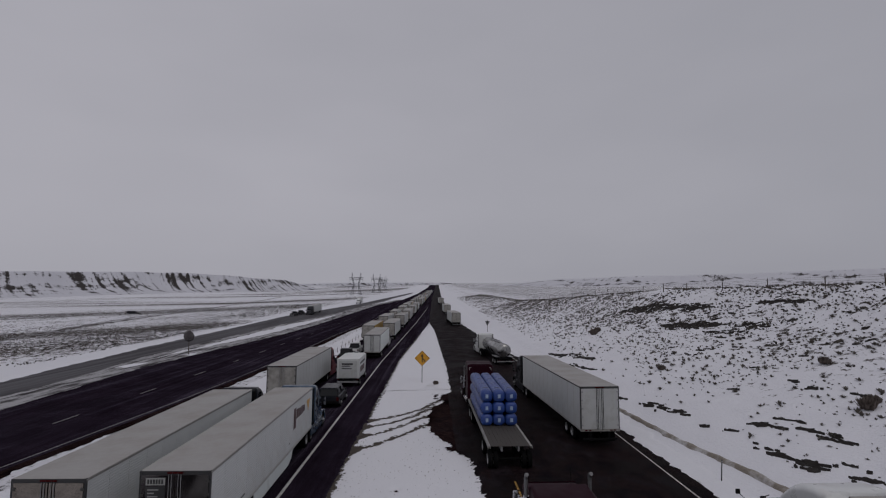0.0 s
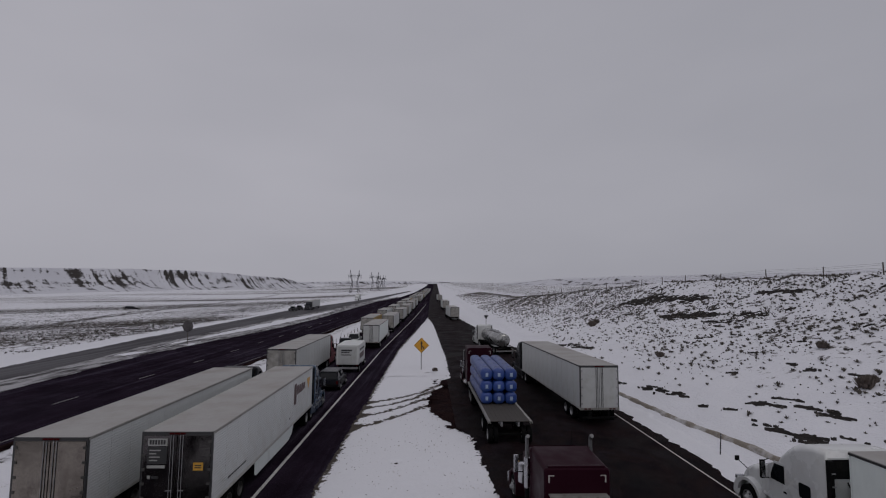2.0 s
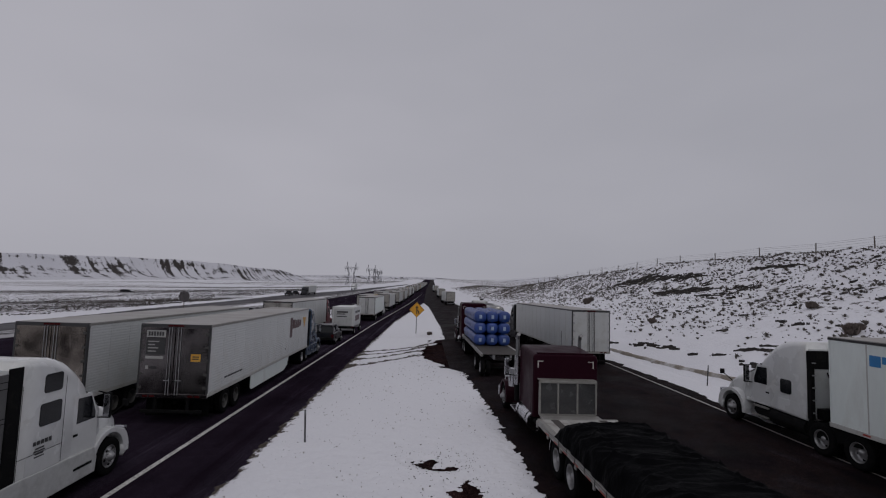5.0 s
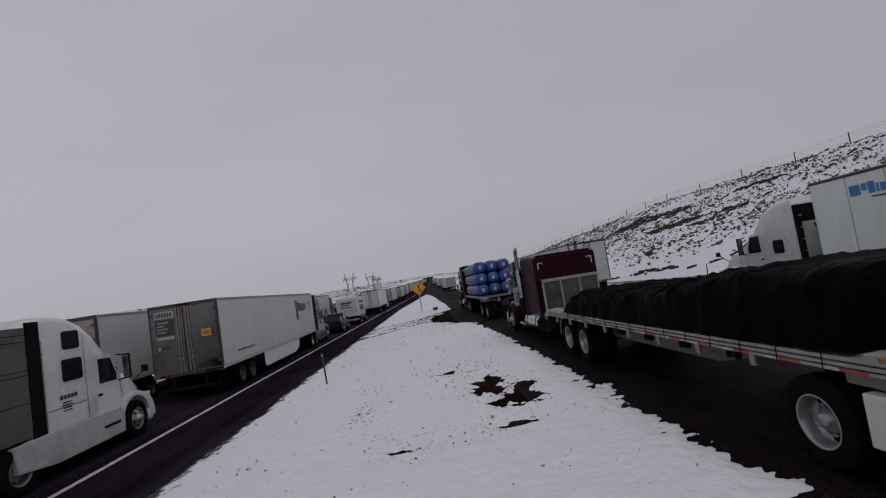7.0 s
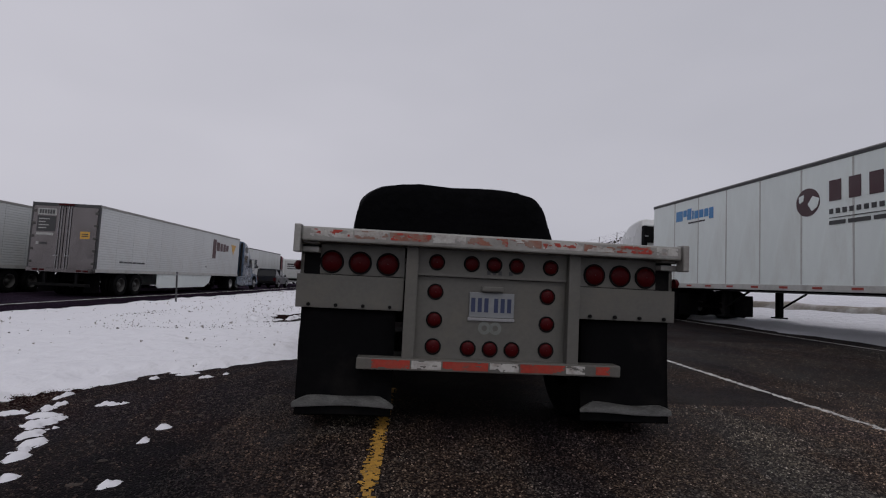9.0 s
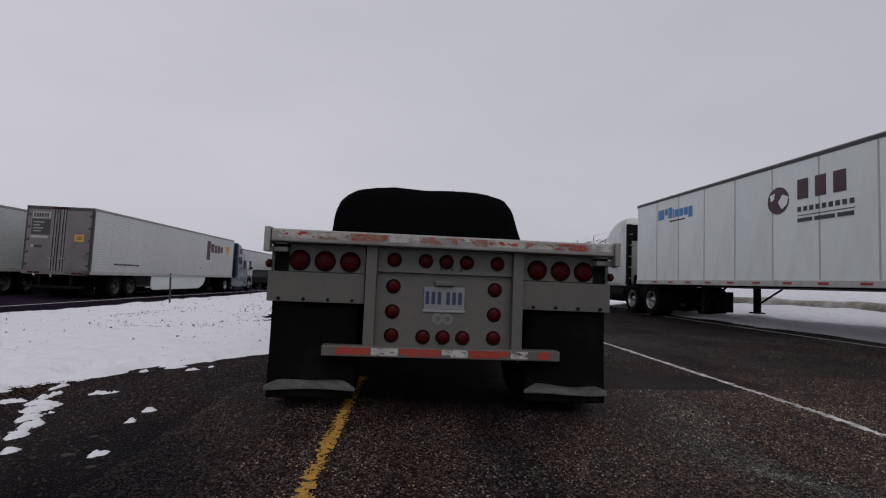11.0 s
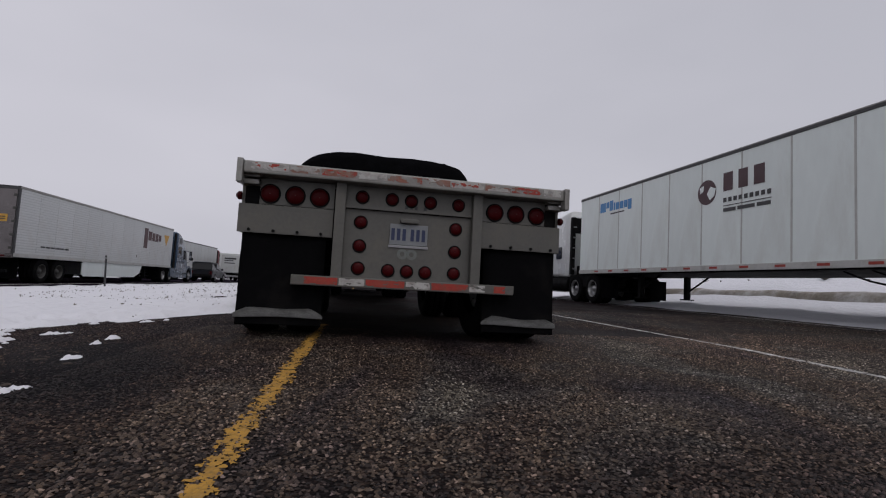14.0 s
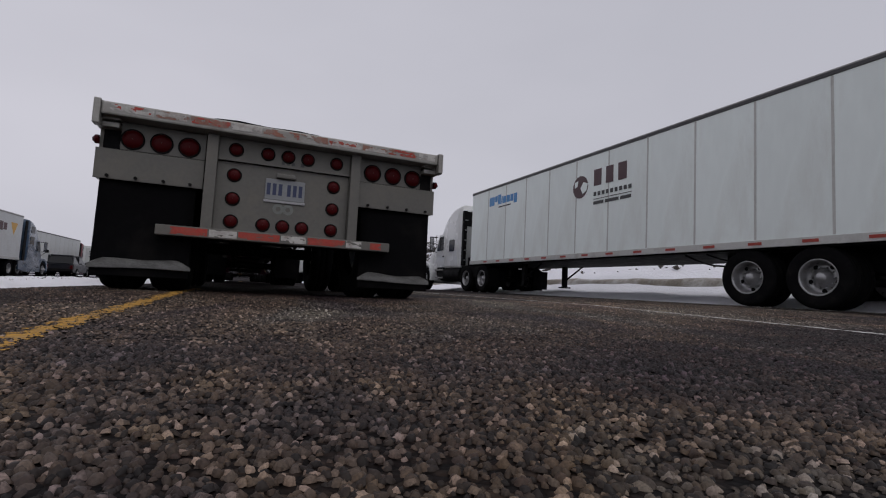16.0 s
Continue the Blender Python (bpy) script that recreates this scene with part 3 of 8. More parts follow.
ground = sheet("ground", gx, gy, ground_z, M["ground"], ground_bare)
tagged(ground, "snow-dusted sagebrush plain with bare brown soil patches", "ground", kind="structure")


def road_strip(name, lo, hi, mat, up=0.0, y0=-300, y1=2300, n=14, label="", step=None):
    ys = step or sorted({round(v, 2) for v in [-v for v in spread(0, -y0, 2, 1.2, 40)] + spread(0, y1, 1.0, 1.02, 30)})
    rows = []
    for y in ys:
        a, c = lerp_table(y, lo), lerp_table(y, hi)
        rows.append([(a + (c - a) * i / n, y, surf(a + (c - a) * i / n, y) + up) for i in range(n + 1)])
    me = bpy.data.meshes.new(name)
    k = n + 1
    me.from_pydata([p for r in rows for p in r], [], [(j * k + i, j * k + i + 1, (j + 1) * k + i + 1, (j + 1) * k + i) for j in range(len(rows) - 1) for i in range(n)])
    at = me.attributes.new("damp", 'FLOAT', 'POINT')
    at.data.foreach_set("value", [dampness(p[0], p[1]) for r in rows for p in r])
    me.materials.append(mat)
    me.shade_smooth()
    return new(name, me)


def dampness(x, y):
    """Meltwater soaks the slip road ahead and its edge beside the snow; the chips round the parked trailer's end have dried."""
    w = 1.2 * noise.noise((x * 0.25, y * 0.25, 14.0)) + 0.5 * noise.noise((x * 1.1, y * 1.1, 15.0))
    ahead = (y - 2.5 + 2.0 * w - (0.25 * x if x > 2 else 0)) / 9.0
    side = (-0.75 - x + 0.4 * w) / 1.0
    return max(0.0, min(1.0, max(ahead, side)))


for r_name, r_lo, r_hi, r_mat in ROADS:
    ob = road_strip(r_name, r_lo, r_hi, M[r_mat], n=44 if r_name == "road_ramp" else 14, y1=690 if r_name == "road_side" else 2300)
    tagged(ob, "dark wet asphalt road, cleared of snow" if r_mat == "far_asphalt" else "wheel-tracked side road, grey with slush" if r_mat == "tracked_slush" else "brown-grey chip seal asphalt road, damp in patches", "road", kind="structure")


def line(name, x_of, y0, y1, w, mat, label, dash=None):
    bm = bmesh.new()
    y = y0
    while y < y1:
        end = min(y1, y + dash[0]) if dash else y1
        s = y
        while s < end - 1e-6:
            e = min(end, s + max(1.0, s * 0.03))
            q = [bm.verts.new((x_of(a) + o, a, surf(x_of(a) + o, a) + 0.006)) for a, o in ((s, -w / 2), (s, w / 2), (e, w / 2), (e, -w / 2))]
            bm.faces.new(q)
            s = e
        y = end + (dash[1] if dash else 0)
    return tagged(part(name, bm, mat), label, "road marking", kind="structure")


line("yellow_line", lambda y: -0.64, 19, 25, 0.10, M["yellow_line"], "faint worn yellow edge line between the trucks")
line("yellow_line", lambda y: -0.64, -60, -3.75, 0.12, M["yellow_line"], "worn yellow edge line on the chip seal road")
line("white_line", lambda y: 2.9, -60, -3.0, 0.085, M["white_line"], "worn white lane line on the chip seal road")
line("white_line", lambda y: 7.9 - (max(0, y - 48) * 0.03 if y < 100 else 1.56 + (y - 100) * 0.04), -60, 150, 0.09, M["white_line"], "thin white edge line on the chip seal road")
line("white_line", lambda y: -12.75 if y < 75 else -12.75 + (y - 75) * 0.025, -80, 260, 0.16, M["white_line"], "white edge line beside the stopped trucks")
WEST_EDGE = ROADS[2][2]
shoulder = road_strip("gravel_shoulder", WEST_EDGE, tuple((y, x + 1.1) for y, x in WEST_EDGE), M["gravel"], up=0.02, y0=-60, y1=330, n=3)
tagged(shoulder, "gritty brown shoulder beside the empty carriageway", "gravel", kind="structure")
line("white_line", lambda y: lerp_table(y, WEST_EDGE) - 0.55, -60, 300, 0.11, M["faint_line"], "worn white edge line of the empty carriageway")
line("white_line", lambda y: -36.0, -80, 240, 0.13, M["faint_line"], "faint dashed white lane line of the empty carriageway", (3, 9))


# ---- vehicles: shared pieces ----
def place(x, y, yaw=0.0, lift=0.0):
    """The pose of a vehicle whose rear centre stands at x, y, tipped to the slope of the road."""
    rz = radians(yaw)
    dx, dy = -math.sin(rz), math.cos(rz)
    d = 8.0
    pitch = math.degrees(math.atan2(surf(x + dx * d, y + dy * d) - surf(x, y), d))
    return pose(x, y, surf(x, y) + lift, pitch, 0, yaw)


MESH = {}


def keep(key, maker, mat, smooth=False):
    """Builds a mesh once, to be shared between alike pieces."""
    if key not in MESH:
        bm = maker()
        me = bpy.data.meshes.new(key)
        bm.to_mesh(me)
        bm.free()
        me.materials.append(mat)
        if smooth:
            me.shade_smooth()
        MESH[key] = me
    return MESH[key]


def tyre_bm(r=0.5, w=0.28):
    h = w / 2
    b = lathe([(r * 0.57, -h * 0.80), (r * 0.70, -h), (r * 0.88, -h), (r * 0.965, -h * 0.86), (r, -h * 0.62), (r, -h * 0.30), (r * 0.975, -h * 0.27), (r * 0.975, -h * 0.2),
               (r, -h * 0.17), (r, h * 0.17), (r * 0.975, h * 0.2), (r * 0.975, h * 0.27), (r, h * 0.30), (r, h * 0.62), (r * 0.965, h * 0.86), (r * 0.88, h), (r * 0.70, h), (r * 0.57, h * 0.80)], 36)
    return b


def rim_bm(r=0.5, w=0.28, deep=True):
    """Wheel disc with hand holes and a hub; its outer side faces -x."""
    h = w / 2
    d = 0.15 if deep else -0.02
    b = lathe([(r * 0.585, -h * 0.92), (r * 0.56, -h * 0.96), (r * 0.53, -h * 0.80), (r * 0.50, -h * 0.4 + d * 0.3), (r * 0.46, -h + 0.05 + d), (r * 0.30, -h + 0.02 + d), (r * 0.27, -h + 0.0 + d),
               (r * 0.24, -h - 0.03 + d), (r * 0.17, -h - 0.075 + d), (r * 0.14, -h - 0.10 + d), (0.004, -h - 0.10 + d)], 30)
    for i in range(10):
        a = 2 * math.pi * i / 10
        disc(b, (-h + 0.005 + d, math.cos(a) * r * 0.33, math.sin(a) * r * 0.33), 0.016, 0.05, 'X', 6)
    return b


def holes_bm(r=0.5, w=0.28, deep=True):
    d = 0.15 if deep else -0.02
    return disc(bmesh.new(), (-w / 2 + 0.034 + d, 0, r * 0.41), 0.036, 0.02, 'X', 12)


def wheel(parent, x, y, side, r=0.5, w=0.28, deep=True, rim="rim", name="wheel", holes=True):
    """side: -1 shows its disc to the left, 1 to the right."""
    key = f"{r:.2f}{w:.2f}{deep}{rim}"
    t = share(name, keep("tyre" + key, lambda: tyre_bm(r, w), M["rubber"], True), pose(x, y, r, 0, 0, 0 if side < 0 else 180), parent)
    share("rim", keep("rim" + key, lambda: rim_bm(r, w, deep), M[rim], True), Matrix(), t)
    if holes:
        for i in range(5):
            share("hand_hole", keep("hole" + key, lambda: holes_bm(r, w, deep), M["black"]), pose(0, 0, 0, 72 * i + 36, 0, 0), t)
    return t


def tandem(parent, ys, half=1.22, r=0.5, rim="rim", dual=True):
    for y in ys:
        part("axle", rod((-half + 0.1, y, r), (half - 0.1, y, r), 0.07, 10), M["black"], parent)
        for s in (-1, 1):
            wheel(parent, s * (half - 0.14), y, s, r, 0.27, True, rim)
            if dual:
                wheel(parent, s * (half - 0.46), y, s, r, 0.27, True, rim, holes=False)


def bars(parent, rows, mat, name="print_bar"):
    """Unreadable print as plain bars. rows: (x0, x1, y0, y1, z0, z1)."""
    for r in rows:
        part(name, box(*r), mat, parent)


# ---- box trailers ----
def dry_van(m, label, L=16.15, W=2.59, H=3.75, side="white_panel", door="white_door", seams=13, ribs=0, skirt=False, axles=(1.9, 3.1), rim="rim",
            group="", detail=2, floor=1.10, tape=False, gear=True, grim=False):
    v = thing("box_trailer", m, label, "trailer", group)
    h = W / 2
    metal = M["black"]
    rim = "steel_rim" if grim else rim
    part("floor_frame", box(-h + 0.06, h - 0.06, 0.1, L - 0.06, floor - 0.12, floor), M["black"], v)
    part("roof", box(-h, h, 0.03, L, H - 0.03, H, 0.012), M["roof"], v, "dusty flat roof skin")
    part("front_wall", box(-h + 0.02, h - 0.02, L - 0.05, L, floor, H - 0.032), M[side], v)
    # side walls with separate sheets
    step = (L - 0.16) / seams
    for s in (-1, 1):
        me = keep(f"sheet{side}{seams}{L:.1f}{H:.2f}{ribs}{s}{floor}", lambda: side_sheet(step, H - 0.10 - (floor + 0.04), ribs, s), M[side])
        for i in range(seams):
            share("side_panel", me, pose(s * (h - 0.02), 0.08 + (i + 0.5) * step, (floor + 0.04 + H - 0.10) / 2), v)
        if detail > 1 and not ribs:
            sm = keep(f"seam{H:.2f}{floor}", lambda: box(-0.004, 0.004, -0.02, 0.02, -(H - 0.16 - floor) / 2, (H - 0.16 - floor) / 2), M["seam"])
            for i in range(1, seams):
                share("seam_strip", sm, pose(s * (h + 0.002), 0.08 + i * step, (floor + 0.04 + H - 0.10) / 2), v)
        part("top_rail", box(s * (h - 0.009) - 0.021, s * (h - 0.009) + 0.021, 0.02, L, H - 0.10, H - 0.032, 0.006), M["bar_dark" if ribs == 0 else "alu"], v)
        part("bottom_rail", box(s * (h - 0.008) - 0.022, s * (h - 0.008) + 0.022, 0.02, L, floor - 0.09, floor + 0.04, 0.006), M["seam"], v)
        if tape:
            tm = keep("tape_red", lambda: box(-0.003, 0.003, -0.12, 0.12, -0.025, 0.025), M["red_tape"])
            for i in range(int(L / 0.9)):
                share("reflective_tape", tm, pose(s * (h + 0.018), 0.5 + i * 0.9, floor - 0.02), v)
        if skirt:
            part("side_skirt", prism([(4.9, floor - 0.06), (4.9, 0.42), (5.1, 0.32), (L - 5.6, 0.32), (L - 4.9, 0.55), (L - 4.6, floor - 0.06)], s * (h - 0.045) - 0.015, s * (h - 0.045) + 0.015), M["white_panel"], v, "pale aerodynamic side skirt")
    # rear frame and doors
    for s in (-1, 1):
        part("rear_post", box(s * h - 0.07 if s > 0 else -h, h if s > 0 else -h + 0.07, 0.0, 0.10, floor - 0.1, H - 0.0, 0.01), M["bar_dark"], v)
        x0, x1 = (0.015, h - 0.075) if s > 0 else (-h + 0.075, -0.015)
        d = part("door", box(x0, x1, -0.012, 0.04, floor + 0.02, H - 0.14, 0.008), M[door], v)
        if detail > 0:
            for k in (0.10, 0.20):
                xr = s * (k + 0.02)
                part("lock_rod", rod((xr, -0.035, floor - 0.02), (xr, -0.035, H - 0.12), 0.014, 8), M["galv" if door != "white_door" else "black"], d)
            part("door_handle", box(s * 0.12 - 0.02, s * 0.12 + 0.20 * s if s > 0 else s * 0.12 + 0.02, -0.06, -0.04, floor + 0.5, floor + 0.53) if s > 0 else box(-0.32, -0.10, -0.06, -0.04, floor + 0.5, floor + 0.53), M["galv"], d)
            hg = keep("hinge_dark" if grim else "hinge", lambda: box(-0.06, 0.06, -0.02, 0.0, -0.05, 0.05, 0.008), M["steel_rim" if grim else "galv"])
            for k in range(5):
                share("hinge", hg, pose(s * (h - 0.11), -0.014, floor + 0.25 + k * (H - floor - 0.6) / 4), d)
    part("rear_header", box(-h + 0.07, h - 0.07, 0.0, 0.10, H - 0.14, H - 0.004, 0.01), M["bar_dark"], v)
    part("rear_sill", box(-h, h, -0.03, 0.12, floor - 0.14, floor + 0.02, 0.012), M["steel_door"] if grim else M["alu"], v)
    if detail > 0:
        lamp = keep("small_lamp", lambda: box(-0.09, 0.09, -0.02, 0.01, -0.035, 0.035, 0.01), M["red_lens"])
        for x in (-0.95, -0.7, 0.7, 0.95):
            share("tail_lamp", lamp, pose(x, -0.035, floor - 0.06), v)
        for x in (-0.2, 0, 0.2):
            share("clearance_lamp", lamp, pose(x, -0.01, H - 0.06), v)
        part("rear_bumper", box(-1.12, 1.12, -0.02, 0.08, 0.42, 0.53, 0.012), metal, v)
        for x in (-0.6, 0.6):
            part("bumper_strut", box(x - 0.05, x + 0.05, 0.0, 0.08, 0.52, floor - 0.13), metal, v)
        for s in (-1, 1):
            part("mud_flap", box(s * 0.88 - 0.30, s * 0.88 + 0.30, 0.55, 0.565, 0.18, floor - 0.13), M["flap"], v)
    part("slider_frame", box(-0.55, 0.55, axles[0] - 0.9, axles[-1] + 0.9, 0.62, floor - 0.125), M["black"], v)
    tandem(v, axles, h - 0.02, 0.5, rim)
    if gear:
        for s in (-1, 1):
            part("landing_leg", box(s * 0.8 - 0.07, s * 0.8 + 0.07, L - 3.15, L - 3.0, 0.30, floor - 0.12, 0.012), M["black"], v)
            part("landing_foot", box(s * 0.8 - 0.14, s * 0.8 + 0.14, L - 3.22, L - 2.93, 0.26, 0.30), M["black"], v)
            part("leg_brace", rod((s * 0.8, L - 3.08, 0.5), (s * 0.8, L - 4.0, floor - 0.13), 0.03, 6), M["black"], v)
    return v


def side_sheet(step, height, ribs, s):
    """One wall sheet, thin, plain or with pressed horizontal ribs."""
    g = 0.004
    if not ribs:
        return box(-0.02, 0.02, -step / 2 + g, step / 2 - g, -height / 2, height / 2, 0.003)
    pts = [(-0.012, -height / 2)]
    for i in range(ribs):
        z0 = -height / 2 + height * i / ribs
        dz = height / ribs
        pts += [(0.020, z0 + dz * 0.08), (0.020, z0 + dz * 0.80), (0.011, z0 + dz * 0.88), (0.011, z0 + dz * 0.97)]
    pts.append((-0.012, height / 2))
    b = bmesh.new()
    a = [b.verts.new((x * s, -step / 2 + g, z)) for x, z in pts]
    c = [b.verts.new((x * s, step / 2 - g, z)) for x, z in pts]
    b.faces.new(a)
    b.faces.new(c[::-1])
    for i in range(len(pts)):
        j = (i + 1) % len(pts)
        b.faces.new((a[j], a[i], c[i], c[j]))
    bmesh.ops.recalc_face_normals(b, faces=b.faces[:])
    return b


# ---- flatbed trailers ----
def deck_boards(v, W, L, top, n=9, wood=False):
    """Lengthwise deck extrusions with grooves between."""
    w = (W - 0.24) / n
    me = keep(f"deckboard{W:.2f}{L:.1f}{n}", lambda: box(-w / 2 + 0.004, w / 2 - 0.004, 0.13, L - 0.1, -0.03, 0.0, 0.003), M["deck"])
    dark = keep(f"decktimber{W:.2f}{L:.1f}{n}", lambda: box(-w / 2 + 0.004, w / 2 - 0.004, 0.13, L - 0.1, -0.034, -0.004, 0.003), M["timber_dark"])
    for i in range(n):
        share("deck_board", dark if wood or i in (1, n - 2) else me, pose(-W / 2 + 0.12 + (i + 0.5) * w, 0, top), v)


M["timber_dark"] = material("grey_nailing_strip", (0.046, 0.040, 0.036), 0.85, vary=0.35, scale=3, fine=20, stretch=(6, 0.6, 6))


def flatbed(m, label, L=14.4, W=2.40, top=1.225, axles=(0.55, 3.04), full=True, group=""):
    v = thing("flatbed_trailer", m, label, "trailer", group)
    h = W / 2
    deck_boards(v, W, L, top, wood=not full)
    for s in (-1, 1):
        # side rail of three slotted extrusions
        for z0, z1, out in ((top - 0.035, top + 0.004, 0.0), (top - 0.085, top - 0.05, 0.012), (top - 0.135, top - 0.10, 0.012)):
            part("side_rail", box(s * h - 0.12 if s > 0 else -h - out, h + out if s > 0 else -h + 0.12, -0.06 if full else 0.08, L, z0 - (0.02 if full else 0), z1 - (0.02 if full else 0), 0.006), M["alu"], v)
        part("rail_web", box(s * (h - 0.06) - 0.02, s * (h - 0.06) + 0.02, 0.08, L, top - 0.14, top - 0.03), M["black"], v)
        if full:
            tm = keep("rail_tape_r", lambda: box(-0.003, 0.003, -0.15, 0.15, -0.016, 0.016), M["red_tape"])
            tw = keep("rail_tape_w", lambda: box(-0.003, 0.003, -0.10, 0.10, -0.016, 0.016), M["white_tape"])
            y = 0.9
            while y < L - 0.5:
                share("reflective_tape", tm, pose(s * (h + 0.014), y, top - 0.137), v)
                share("reflective_tape", tw, pose(s * (h + 0.014), y + 0.26, top - 0.137), v)
                y += 0.78
            sp = keep("stake_pocket", lambda: box(-0.022, 0.022, -0.05, 0.05, -0.10, 0.09, 0.008), M["alu"])
            wn_ = keep("winch", lambda: lathe([(0.01, -0.09), (0.055, -0.09), (0.055, -0.07), (0.032, -0.06), (0.032, 0.06), (0.055, 0.07), (0.055, 0.09), (0.01, 0.09)], 12, 'Y'), M["black"])
            for i in range(9):
                y = 3.9 + i * 1.15
                share("stake_pocket", sp, pose(s * (h - 0.045), y, top - 0.2), v)
                share("strap_winch", wn_, pose(s * (h - 0.10), y + 0.45, top - 0.24), v)
    for x in (-0.48, 0.48):
        part("main_beam", prism([(0.14, top - 0.05), (0.14, top - 0.30), (4.4, top - 0.36), (5.6, top - 0.60), (L - 3.4, top - 0.60), (L - 2.6, top - 0.28), (L - 0.1, top - 0.26), (L - 0.1, top - 0.05)], x - 0.05, x + 0.05), M["pale_steel" if full else "galv"], v)
    cm = keep(f"cross_{W:.2f}{top:.2f}", lambda: box(-h + 0.1, h - 0.1, -0.03, 0.03, top - 0.14, top - 0.045), M["black"])
    for i in range(int(L / 0.6)):
        share("cross_member", cm, pose(0, 0.5 + i * 0.6, 0), v)
    part("nose_plate", box(-h, h, L - 0.1, L, top - 0.20, top + 0.004, 0.008), M["alu"], v)
    tandem(v, axles, h + 0.01, 0.48, "rim")
    for x in (-0.8, 0.8):
        part("landing_leg", box(x - 0.06, x + 0.06, L - 3.2, L - 3.05, 0.30, top - 0.18, 0.01), M["black"], v)
    return v


def worn_tape(x0, x1, y, z0, z1, wear, seed):
    """A strip of tape flaked and torn by weather."""
    b = bmesh.new()
    nx, nz = max(4, int((x1 - x0) / 0.006)), max(4, int((z1 - z0) / 0.006))
    g = [[b.verts.new((x0 + (x1 - x0) * i / nx, y - 0.0004 * noise.noise((i * 0.7, j * 0.7, seed)), z0 + (z1 - z0) * j / nz)) for j in range(nz + 1)] for i in range(nx + 1)]
    for i in range(nx):
        for j in range(nz):
            c = g[i][j].co
            rim = min(1.0, min(c.x - x0, x1 - c.x) / 0.02, min(c.z - z0 + 0.004, z1 - c.z) / 0.008)
            if noise.noise((c.x * 14, c.z * 34, seed)) + 0.5 * noise.noise((c.x * 45, c.z * 90, seed)) > wear - 0.22 * rim:
                b.faces.new((g[i][j], g[i + 1][j], g[i + 1][j + 1], g[i][j + 1]))
    bmesh.ops.delete(b, geom=[w_ for w_ in b.verts if not w_.link_faces], context='VERTS')
    return b


M["rust_tape"] = material("bleached_orange_tape", (0.22, 0.085, 0.055), 0.55, vary=0.3, scale=12, fine=60, dirt=(0.20, 0.17, 0.15), dirt_amount=0.6, dirt_scale=14)


